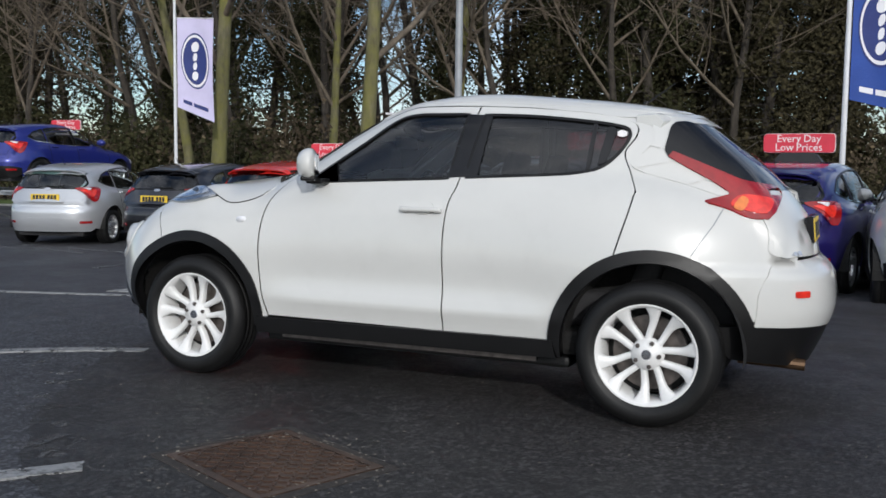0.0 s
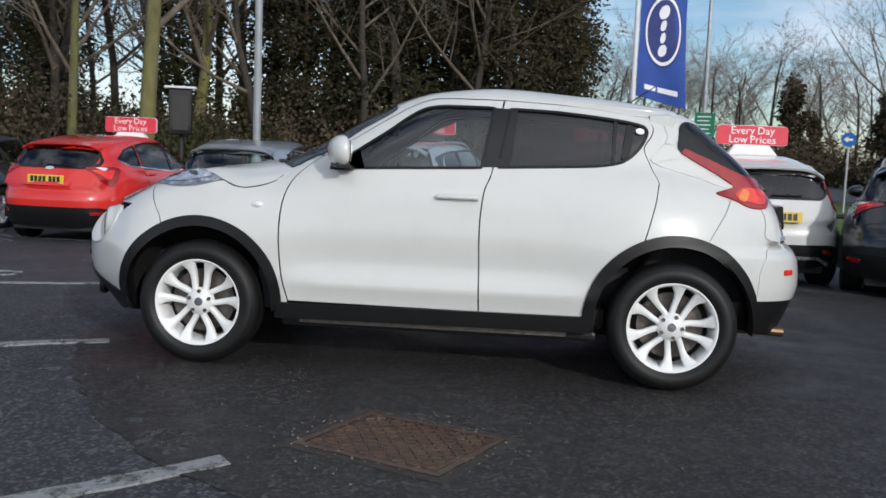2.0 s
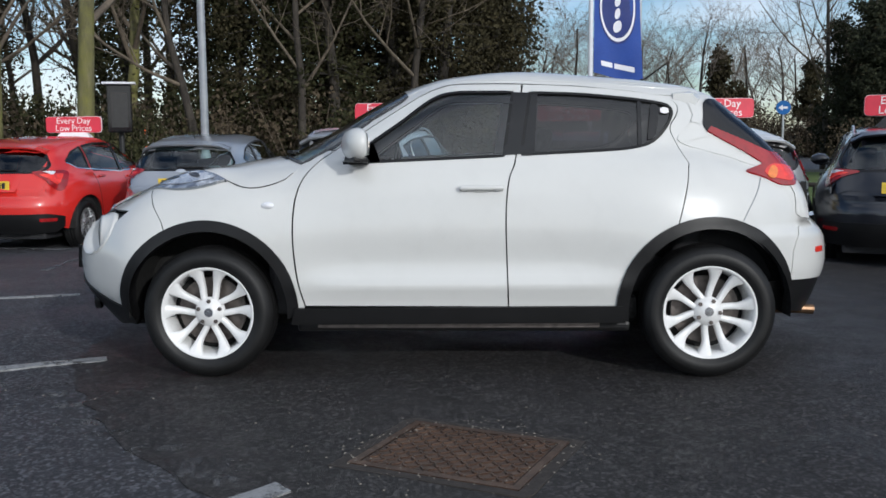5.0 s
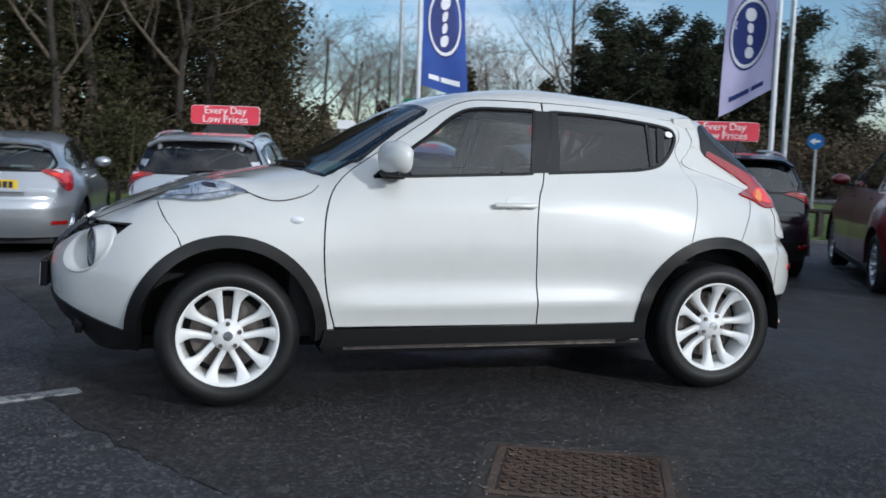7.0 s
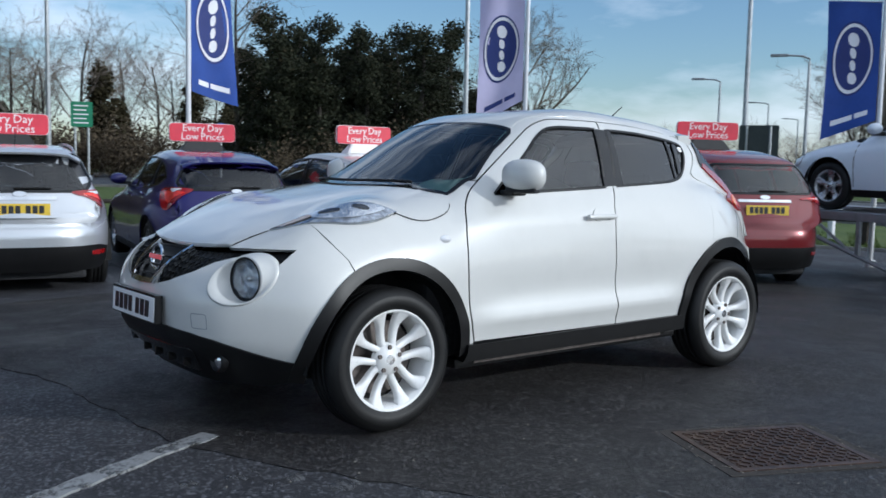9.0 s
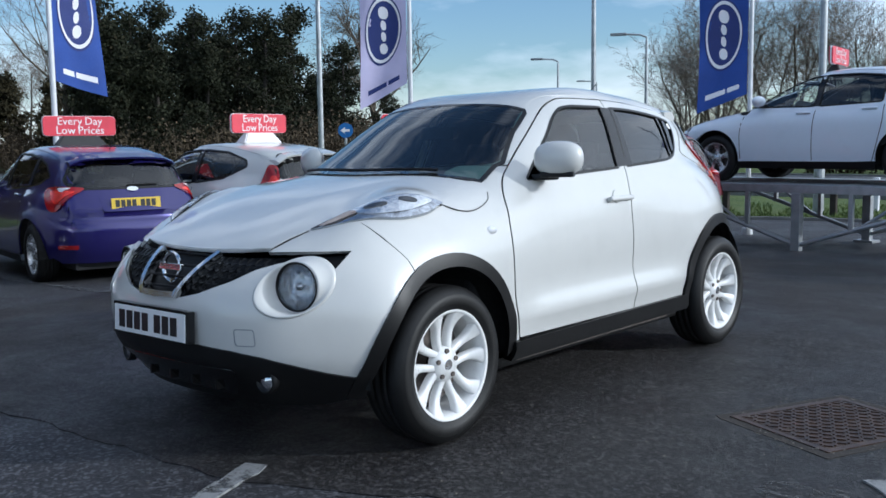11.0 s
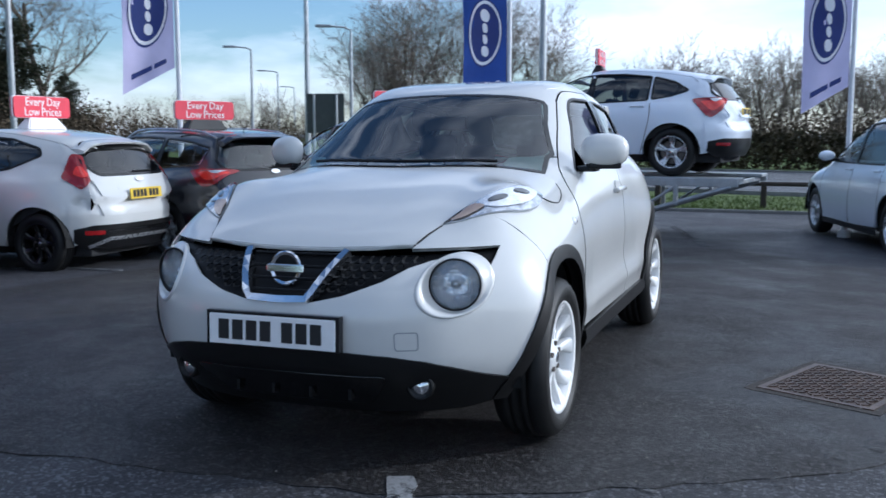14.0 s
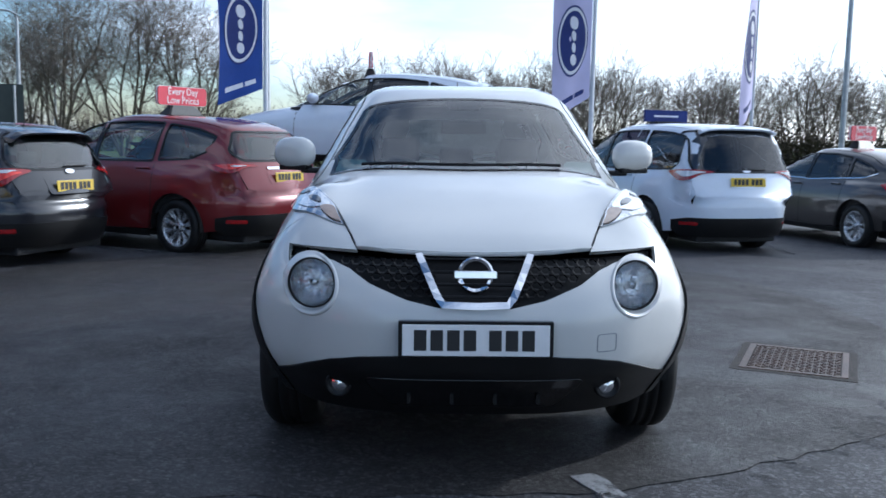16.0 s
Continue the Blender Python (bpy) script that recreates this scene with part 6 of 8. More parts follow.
    for y in np.linspace(-0.56, 0.56, 11):
        e = (y / 0.56) ** 2
        zt = float(body.lift("top", [(sx - 0.05, y * 0.98)])[0][2]) + 0.006
        x1 = sx + 0.13 - 0.05 * e
        rows.append([sp.verts.new(q) for q in ((sx - 0.10, y, zt - 0.03), (sx - 0.10, y, zt), (sx + 0.02, y, zt - 0.004), (x1, y, zt - 0.030), (x1 - 0.01, y, zt - 0.048), (sx + 0.02, y, zt - 0.06))])
    for a, b in zip(rows, rows[1:]):
        for k in range(6):
            sp.faces.new((a[k], a[(k + 1) % 6], b[(k + 1) % 6], b[k])).smooth = True
    sp.faces.new(rows[0])
    sp.faces.new(rows[-1][::-1])
    bmesh.ops.recalc_face_normals(sp, faces=sp.faces)
    if shape not in ("saloon", "mpv"):
        part("roof_spoiler", sp, paint, t)
    # seams, handles, mirrors, sills
    w0, w1 = d["win"][0], d["win"][1]
    seams = [[(w0[-1][0] + 0.03, w0[-1][1] - 0.01), (w0[-1][0] + 0.02, 0.6), (w0[-1][0] + 0.02, 0.30)], [(w0[0][0] - 0.02, w0[0][1] - 0.03), (w0[0][0] - 0.06, 0.7), (f + rc + 0.03, 0.32)]]
    if shape != "small":
        seams.append([(w1[-1][0] + 0.04, w1[-1][1] - 0.02), (w1[-1][0] + 0.06, 0.80), (r - rc + 0.02, 0.52), (r - rc - 0.04, 0.30)])
    for line in seams:
        body.strip("door_seam", "side", spline(line, n=4), 0.010, PLASTIC, t, off=0.0008, both=True, thick=0.002, h=0.1)
    body.strip("sill_trim", "side", [(f + rc + 0.01, 0.25), (r - rc - 0.01, 0.25)], 0.075, PLASTIC, t, off=0.010, both=True, h=0.2, thick=0.03)
    for s in (-1, 1):
        for w in d["win"][:1] if shape == "small" else d["win"][:2]:
            hx, hz = w[-1][0] - 0.12, w[-1][1] - 0.085
            p, n = body.at("side", hx, hz)
            hb = mesh_at(box_bm(-0.10, 0.10, -0.014, 0.014, 0.0, 0.03, 0.01), p, n)
            if s > 0:
                bmesh.ops.transform(hb, matrix=Matrix.Diagonal((1, -1, 1, 1)), verts=hb.verts)
                bmesh.ops.reverse_faces(hb, faces=hb.faces)
            part("door_handle", hb, paint, t)
        p, n = body.at("side", w0[0][0] + 0.22, w0[0][1] + 0.01)
        mb = bmesh.new()
        bmesh.ops.create_uvsphere(mb, u_segments=16, v_segments=10, radius=1.0)
        bmesh.ops.transform(mb, matrix=pose(p[0], s * (abs(p[1]) + 0.13), p[2] + 0.065) @ Matrix.Diagonal((0.085, 0.115, 0.075, 1)), verts=mb.verts)
        mo = part("door_mirror", mb, paint, t, smooth=True)
        part("mirror_arm", box_bm(p[0] - 0.04, p[0] + 0.04, min(s * (abs(p[1]) - 0.03), s * (abs(p[1]) + 0.14)), max(s * (abs(p[1]) - 0.03), s * (abs(p[1]) + 0.14)), p[2] - 0.01, p[2] + 0.03, 0.01), PLASTIC, mo)
        for ax in (f, r):
            bm = bmesh.new()
            pts = [((rc + 0.004) * math.cos(a), (rc + 0.004) * math.sin(a)) for a in np.linspace(radians(-5), radians(185), 14)]
            yo = s * (abs(body.at("side", ax, zc + rc)[0][1]) - 0.012)
            for (u0, v0), (u1, v1) in zip(pts, pts[1:]):
                bm.faces.new([bm.verts.new((ax + u, y, zc + v)) for u, v, y in ((u0, v0, yo), (u1, v1, yo), (u1, v1, s * 0.5), (u0, v0, s * 0.5))])
            bm.faces.new([bm.verts.new((ax + u, s * 0.5, zc + v)) for u, v in pts])
            part("wheel_housing", bm, WELL, t)
            wheel(t, ax, s * (d["width"] - 0.135), wr, 0.205, wr * 0.665, wheels, rim_mat, s)
        if rails:
            rp = [np.array(q) + np.array([0, 0, 0.035 if 0 < i < 8 else 0.0]) for i, q in enumerate(body.lift("top", [(x, -0.53) for x in np.linspace(-0.05, d["rail"][-1][0] - 0.12, 9)]))]
            part("roof_rail", pipe(bmesh.new(), [(q[0], s * abs(q[1]), q[2]) for q in rp], 0.014, 8), ALLOY, t)
    if shape == "hatch" or shape == "estate":
        am = bmesh.new()
        p, n = body.at("top", d["rail"][-1][0] - 0.35, 0)
        tube(am, p, p + np.array([0.12, 0, 0.14]), 0.006, 0.003, 6)
        part("aerial", am, PLASTIC, t)
    # cabin and underside
    fl = bmesh.new()
    box(fl, nose_x + 0.25, tail_x - 0.20, -0.60, 0.60, 0.18, 0.32, 0.03)
    box(fl, f + 0.45, r - rc - 0.02, -d["width"] + 0.12, d["width"] - 0.12, 0.26, 0.42, 0.03)
    box(fl, f + 0.30, f + 0.55, -0.74, 0.74, 0.3, d["belt"] - 0.02, 0.04)
    part("floor_pan", fl, INTERIOR, t)
    for y in (-0.37, 0.37):
        part("front_seat", seat_mesh(bmesh.new(), -0.05, y, 0.40, 1.0), SEAT, t, smooth=True)
    rs = bmesh.new()
    box(rs, 0.60, 1.05, -0.62, 0.62, 0.38, 0.55, 0.05)
    box(rs, 0, 0.12, -0.62, 0.62, 0, 0.56, 0.05, pose(1.02, 0, 0.50, 0, 20, 0))
    for y in (-0.4, 0.4):
        box(rs, 0.0, 0.08, -0.12, 0.12, 0.58, 0.72, 0.03, pose(1.03, y, 0.52, 0, 20, 0))
    part("rear_bench", rs, SEAT, t, smooth=True)
    body.panel("door_card", "side", [(f + 0.5, 0.40), (f + 0.5, d["belt"] - 0.03), (r + 0.3, d["belt"] + 0.0), (r + 0.3, 0.8), (r - 0.45, 0.42)], INTERIOR, t, both=True, h=0.18, off=-0.08, rim=0)
    return t, body

# ---- parked cars in their places (headings: 0 has the tail towards +x) ----
def parked(shape, x, y, heading, paint, label, z=None, tilt=0.0, sign=None, sign_x=0.35, on="car", turn=0, **k):
    m = pose(x, y, ground_z(x, y) if z is None else z, 0, tilt, heading)
    t, body = build_car(shape, m, paint, label, **k)
    if sign:
        top = m @ Vector((sign_x, 0, float(body.roof(sign_x)) + 0.014))
        roof_sign(top.x, top.y, top.z, heading + turn, SIGN_WHITE if sign == "white" else SIGN_BLACK, on=on)
    return t


parked("hatch", 1.49, 7.66, -100.8, PURPLE, "purple-blue hatchback parked on asphalt with a sign on its roof", sign="black", on="purple-blue hatchback", wheels="five", lower_black=False, chrome_line=True)
parked("estate", -0.94, 7.36, -100.9, LIGHT_SILVER, "pale silver estate car with dark rear glass and black lower bumper", sign="black", on="pale silver estate", wheels="five", rails=True, chrome_bar=True)
parked("hatch", -3.53, 8.40, -91, SILVER, "older silver hatchback with clear rear glass", wheels="five", rear_tint=False, lower_black=False)
parked("hatch", -5.71, 8.25, -95, RED, "bright red hatchback with dark rear glass and black lower bumper", sign="white", sign_x=-0.1, on="bright red hatchback", wheels="five", chrome_line=True)
parked("hatch", -8.66, 9.41, -85, BLACK, "black hatchback with dark rear glass", wheels="five", chrome_line=True)
parked("hatch", -11.55, 9.35, -72, LIGHT_SILVER, "silver hatchback with multi-spoke wheels", wheels="multi", rear_tint=False, lower_black=False)
parked("small", 3.05, 6.69, -88, WHITE, "white three-door hatchback with a silver diffuser and black wheels", sign="white", sign_x=0.65, on="white three-door hatchback", wheels="dark", rim_mat=GLOSS_BLACK, silver_diffuser=True)
parked("estate", 5.25, 6.04, -111.4, NAVY, "black estate car with a ribbed grey lower bumper", sign="black", sign_x=0.85, on="black estate", wheels="five", rails=True, rear_tint=False, chrome_line=True)
parked("mpv", 7.0, 3.95, -119.2, DEEP_RED, "deep red people carrier with clear side glass", sign="black", sign_x=0.67, on="deep red people carrier", wheels="multi", rear_tint=False, chrome_bar=True)
parked("van_mpv", 9.07, -3.18, -163, ICE, "pale blue-white large people carrier with dark rear glass", wheels="five", lamp_core=CLEAR_LENS)
parked("saloon", 10.07, -6.54, -165, BROWN, "dark grey-brown saloon with bright window line", sign="black", sign_x=0.39, on="grey-brown saloon", wheels="multi", chrome_line=True, turn=25)
parked("hatch", 9.0, 1.15, -98, ICE, "white hatchback raised on a steel display ramp", z=0.69, sign="black", sign_x=0.0, turn=13, on="raised white hatchback", wheels="five", group="cars on ramps")
parked("hatch", -15.4, 11.9, -86, BLUE, "deep blue hatchback raised on a display ramp", z=0.58, sign="white", sign_x=-0.5, on="raised blue hatchback", wheels="five", group="cars on ramps", chrome_line=True)

# ---- the lot: patches, markings, cover, verge, road ----
def slab(name, poly, z, thick, material, label, category, kind="structure", h=0.6, lift=0.0):
    """A thin sheet that follows the ground, lift metres above it."""
    v2, tris, loops = fill(poly, [], h)
    n = len(v2)
    verts = [(x, y, ground_z(x, y) + lift) for x, y in v2]
    faces = [tuple(t) for t in tris]
    for lp in loops:
        k, b0 = len(lp), len(verts)
        verts += [(x, y, ground_z(x, y) + lift) for x, y in lp] + [(x, y, ground_z(x, y) - thick) for x, y in lp]
        faces += [(b0 + i, b0 + k + i, b0 + k + (i + 1) % k, b0 + (i + 1) % k) for i in range(k)]
    return tagged(solid(name, verts, faces, material, smooth=False), label, category, kind=kind)


seam = spline([(-3.2, 4.2), (-2.7, 2.6), (-2.3, 1.2), (-2.2, 0.2), (-2.12, -0.52), (-1.80, -1.18), (-1.48, -1.72), (-1.05, -2.25), (-0.52, -2.66), (0.4, -2.95), (1.6, -3.1), (3.2, -3.0), (5.5, -2.4)], n=5)
rs = random.Random(5)
seam = [(x + rs.uniform(-0.02, 0.02), y + rs.uniform(-0.02, 0.02)) for x, y in refine(seam, 0.15, closed=False)]
slab("asphalt_patch", seam + [(7.0, -1.0), (6.5, 2.2), (4.0, 4.2), (0.5, 4.9)], 0, 0.02, NEWER, "newer darker asphalt patch with a ragged seam", "asphalt", h=0.5, lift=0.005)

def worn_paint(name, colour, cover, streak=None):
    """Road paint that has worn away in ragged patches, so that the asphalt shows between."""
    m, n, l, b = nodes_of(name)
    l.new(ramp_node(n, l, noise_node(n, l, 70.0, 5, 0.7), [(0.3, tuple(c * 0.75 for c in colour)), (0.7, colour)]), b.inputs["Base Color"])
    b.inputs["Roughness"].default_value = 0.8
    bump_node(n, l, noise_node(n, l, 130, 4, 0.7), 0.5, 0.004, b)
    wear = ramp_node(n, l, noise_node(n, l, 9.0, 10, 0.78, stretch=streak), [(cover - 0.09, (1, 1, 1)), (cover + 0.07, (0, 0, 0))])
    clear, mix = n.new("ShaderNodeBsdfTransparent"), n.new("ShaderNodeMixShader")
    l.new(wear, mix.inputs["Fac"])
    l.new(clear.outputs["BSDF"], mix.inputs[1])
    l.new(b.outputs["BSDF"], mix.inputs[2])
    l.new(mix.outputs["Shader"], n["Material Output"].inputs["Surface"])
    return m


PAINT = worn_paint("worn_white_road_paint", (0.30, 0.305, 0.31), 0.57)
FADED = worn_paint("faded_white_road_paint", (0.13, 0.135, 0.145), 0.52)
DUST = worn_paint("dusty_worn_paint", (0.105, 0.105, 0.108), 0.47, (1.4, 0.7, 1))


def marking(pts, width, material, label, ragged=0.012, seed=1, name="road_marking"):
    rr = random.Random(seed)
    c = refine(pts, 0.09, closed=False)
    t = np.gradient(c, axis=0)
    nrm = np.stack([-t[:, 1], t[:, 0]], 1) / np.linalg.norm(t, axis=1, keepdims=True)
    w = np.array([[rr.uniform(-ragged, ragged)] for _ in c])
    u = np.array([[rr.uniform(-ragged, ragged)] for _ in c])
    a, b = c + nrm * (width / 2 + w), c - nrm * (width / 2 + u)
    slab(name, [tuple(q) for q in a] + [tuple(q) for q in b[::-1]], 0, 0.03, material, label, "road marking", h=0.12, lift=0.0095)


marking([(-8.6, 1.60), (-5.8, 1.82), (-3.15, 2.06)], 0.085, PAINT, "worn white painted bay line", seed=2)
marking([(-3.6, -1.08), (-2.8, -0.77), (-1.98, -0.42)], 0.095, PAINT, "worn white painted bay line", seed=3)
marking([(-1.6, -3.25), (-1.15, -2.82), (-0.62, -2.36)], 0.11, PAINT, "worn white painted bay line", seed=4)
for i, (x, y, s) in enumerate([(-2.06, -0.98, 0.13), (-1.97, -1.13, 0.10), (-1.83, -1.30, 0.12), (-1.62, -1.55, 0.16), (-1.45, -1.72, 0.14), (-1.22, -1.92, 0.18), (-1.02, -2.15, 0.20), (-1.32, -1.66, 0.10), (-2.3, -0.95, 0.08), (-0.85, -2.28, 0.12)]):
    rr = random.Random(40 + i)
    blob = spline([(x + s * rr.uniform(0.6, 1.3) * math.cos(a) + 0.3 * s * math.sin(a), y + s * rr.uniform(0.35, 0.9) * math.sin(a)) for a in np.linspace(0, 2 * math.pi, 9, endpoint=False)], True, 4)
    v2, tris, loops = fill(blob, [], 0.05)
    edge = {tuple(np.round(q, 5)) for q in loops[0]}
    vs = [(u, v, ground_z(u, v) + (-0.002 if tuple(np.round((u, v), 5)) in edge else 0.0088 + 0.0003 * i)) for u, v in v2]
    tagged(solid("worn_marking", vs, [tuple(f) for f in tris], DUST), "faded patch of old white road paint", "road marking", kind="structure")
marking([(-4.72, 2.22), (-4.30, 2.26)], 0.07, PAINT, "worn white painted bay figure", seed=8)
marking(spline([(-4.72, 2.24), (-4.62, 2.46), (-4.42, 2.50), (-4.30, 2.66), (-4.46, 2.84), (-4.70, 2.80)], n=4), 0.07, PAINT, "worn white painted bay figure", seed=9)
for k in range(7):
    x = -15.5 + k * 1.35
    marking([(x, 7.1 + 0.25 * (k % 2)), (x + 2.4, 6.15 + 0.2 * k % 0.5)], 0.10, FADED, "faded hatched white marking", 0.02, 20 + k)
for x0, y0, x1, y1 in ((-6.9, 4.3, -7.6, 8.6), (-4.3, 4.0, -4.6, 8.0), (-2.2, 4.4, -2.3, 8.2), (0.3, 4.6, 0.35, 8.4), (2.5, 4.6, 2.6, 8.2), (5.6, 3.4, 7.2, 6.0), (7.2, -0.6, 10.4, 0.2), (7.0, -4.6, 10.6, -4.9)):
    marking([(x0, y0), (x1, y1)], 0.09, FADED, "faded white painted bay line", 0.02, int(100 * abs(x0)))

# rusty cover
m_, n_, l_, b_ = nodes_of("rusty_iron")
c_ = ramp_node(n_, l_, noise_node(n_, l_, 9.0, 6, 0.65), [(0.3, (0.038, 0.025, 0.019)), (0.5, (0.078, 0.045, 0.031)), (0.72, (0.125, 0.078, 0.053))])
l_.new(c_, b_.inputs["Base Color"])
b_.inputs["Roughness"].default_value, b_.inputs["Metallic"].default_value = 0.42, 0.5
bump_node(n_, l_, noise_node(n_, l_, 160, 3), 0.3, 0.002, b_)
RUST = m_
cover = thing("manhole_cover", pose(0.0, -1.985, 0.006, 0, 0, -24), "rusty brown chequered iron manhole cover set in the asphalt", "manhole cover")
part("cover_plate", box_bm(-0.305, 0.305, -0.245, 0.245, -0.02, 0.003, 0.003), RUST, cover)
fr = bmesh.new()
for x0, x1, y0, y1 in ((-0.345, 0.345, 0.252, 0.287), (-0.345, 0.345, -0.287, -0.252), (-0.345, -0.312, -0.252, 0.252), (0.312, 0.345, -0.252, 0.252)):
    box(fr, x0, x1, y0, y1, -0.03, 0.005)
part("cover_frame", fr, RUST, cover)
lug = bmesh.new()
for i in range(16):
    for j in range(13):
        x, y, a = -0.285 + i * 0.038, -0.228 + j * 0.038, 45 if (i + j) % 2 else -45
        box(lug, -0.0175, 0.0175, -0.005, 0.005, 0.002, 0.008, 0, pose(x, y, 0, 0, 0, a))
tagged(part("chequer_pattern", lug, RUST, cover), kind="stuff")
dirt = [(0.46 * math.cos(a) * rs.uniform(0.93, 1.05), 0.40 * math.sin(a) * rs.uniform(0.93, 1.05)) for a in np.linspace(0, 2 * math.pi, 40, endpoint=False)]
sq = [(max(-0.40, min(0.40, x * 1.2)), max(-0.335, min(0.335, y * 1.25))) for x, y in dirt]
mm = pose(0.0, -1.985, 0, 0, 0, -24)
GRIT = stuff_mat("brown_grit", (0.036, 0.030, 0.026), 0.9, 0, 0.4, 25, 0.4, 200, 0.003)
slab("cover_surround", [tuple((mm @ Vector((x, y, 0)))[:2]) for x, y in sq], 0, 0.01, GRIT, "brown grit round the manhole cover", "asphalt", h=0.1, lift=0.0068)

# loose grit and fallen leaves
SCRAP = stuff_mat("pale_grit", (0.22, 0.20, 0.17), 0.9, 0, 0.5, 30)
verts, faces = [], []
rg = random.Random(11)
for _ in range(900):
    if rg.random() < 0.22:
        a, r = rg.uniform(0, 2 * math.pi), rg.gauss(0.40, 0.06)
        x, y = 0.0 + r * 1.1 * math.cos(a), -1.985 + r * 0.85 * math.sin(a)
    else:
        x, y = rg.uniform(-5, 4), rg.uniform(-3.4, 3)
    s = rg.uniform(0.002, 0.0055)
    b0, z = len(verts), ground_z(x, y) + 0.010
    for dx, dy, dz in ((-s, -s, 0), (s, -s * 0.7, 0), (s * 0.6, s, 0), (-s * 0.8, s * 0.7, 0), (0, 0, s * 0.8)):
        verts.append((x + dx, y + dy, z + dz))
    faces += [(b0, b0 + 1, b0 + 4), (b0 + 1, b0 + 2, b0 + 4), (b0 + 2, b0 + 3, b0 + 4), (b0 + 3, b0, b0 + 4)]
tagged(solid("grit", verts, faces, SCRAP, smooth=False), "scattered pale grit and crumbs on asphalt", "grit", kind="stuff")

# grass verge, kerb, far road and fields
m_, n_, l_, b_ = nodes_of("winter_grass")
g1 = ramp_node(n_, l_, noise_node(n_, l_, 0.7, 6, 0.6), [(0.3, (0.070, 0.115, 0.022)), (0.55, (0.115, 0.165, 0.032)), (0.75, (0.15, 0.155, 0.055))])
g2 = mixed(n_, l_, ramp_node(n_, l_, noise_node(n_, l_, 30, 4, 0.7), [(0.35, (0, 0, 0)), (0.8, (0.7, 0.7, 0.7))]), g1, (0.035, 0.055, 0.012))
l_.new(g2, b_.inputs["Base Color"])
b_.inputs["Roughness"].default_value = 0.9
bump_node(n_, l_, noise_node(n_, l_, 55, 3), 0.8, 0.03, b_)
GRASS = m_
inner = spline([(-60, 15.0), (-40, 15.5), (-22, 19.0), (-12, 17.2), (-5, 16.6), (-1.6, 16.0), (2.5, 14.6), (6.3, 12.3), (10.2, 8.6), (13.4, 5.0), (14.2, 2.2), (14.4, -1.2), (14.6, -6), (15.0, -14), (16, -30)], n=6)
outer = spline([(-60, 22), (-40, 24), (-22, 30), (-8, 36), (1.0, 38.5), (8, 37.5), (14, 32), (19, 22), (21.5, 12), (21.5, 4), (20.2, -2), (20.4, -8), (21.5, -16), (24, -32)], n=6)
far = [(0.0, 62.0), (20.5, 52.0), (33, 34), (36, 18), (35, 2), (33, -10), (36, -36)]
slab("grass_verge", inner + outer[::-1], 0, 0.03, GRASS, "short winter grass verge beside the car park", "grass", h=2.2, lift=0.035)
slab("road", outer + spline(far, n=5)[::-1] + [(-60, 60)], 0, 0.0, ROAD, "grey main road beyond the verge", "road", kind="structure", h=3.5, lift=0.02)
slab("far_grass", [(-60, 60)] + spline(far, n=5) + [(60, -60), (160, -60), (200, 60), (120, 180), (-40, 200), (-140, 120)], 0, 0.0, GRASS, "rough grass beyond the road", "grass", h=8.0, lift=0.05)
slab("wood_floor", [(-75, 24), (-24, 21.5), (-14, 19.5), (-6, 20.5), (2, 24), (6.5, 31), (6, 46), (-10, 60), (-60, 60), (-90, 50)], 0, 0.0, stuff_mat("leaf_litter", (0.045, 0.032, 0.020), 0.95, 0, 0.4, 1.5, 0.6, 40, 0.02), "brown leaf litter under the trees", "ground", h=3.0, lift=0.06)
KERB = stuff_mat("concrete_kerb", (0.20, 0.20, 0.19), 0.85, 0, 0.25, 3, 0.3, 80, 0.004)


def ribbon(name, line, width, z0, z1, material, label, category):
    c = refine(line, 0.8, closed=False)
    t = np.gradient(c, axis=0)
    nr = np.stack([-t[:, 1], t[:, 0]], 1) / np.linalg.norm(t, axis=1, keepdims=True)
    a, b = c + nr * width / 2, c - nr * width / 2
    k = len(c)
    verts = [(x, y, ground_z(x, y) + z) for pts, z in ((a, z0), (a, z1), (b, z1), (b, z0)) for x, y in pts]
    faces = [(r * k + i, r * k + i + 1, (r + 1) * k + i + 1, (r + 1) * k + i) for r in range(3) for i in range(k - 1)]
    return tagged(solid(name, verts, faces, material, smooth=False), label, category, kind="structure")


ribbon("kerb", inner, 0.12, -0.1, 0.06, KERB, "low grey concrete kerb along the grass", "kerb")
ribbon("kerb", outer, 0.15, -0.1, 0.14, KERB, "low grey concrete kerb along the road", "kerb")
ribbon("road_edge_line", spline(far, n=5), 0.25, 0.0, 0.09, KERB, "far grey concrete kerb of the road", "kerb")

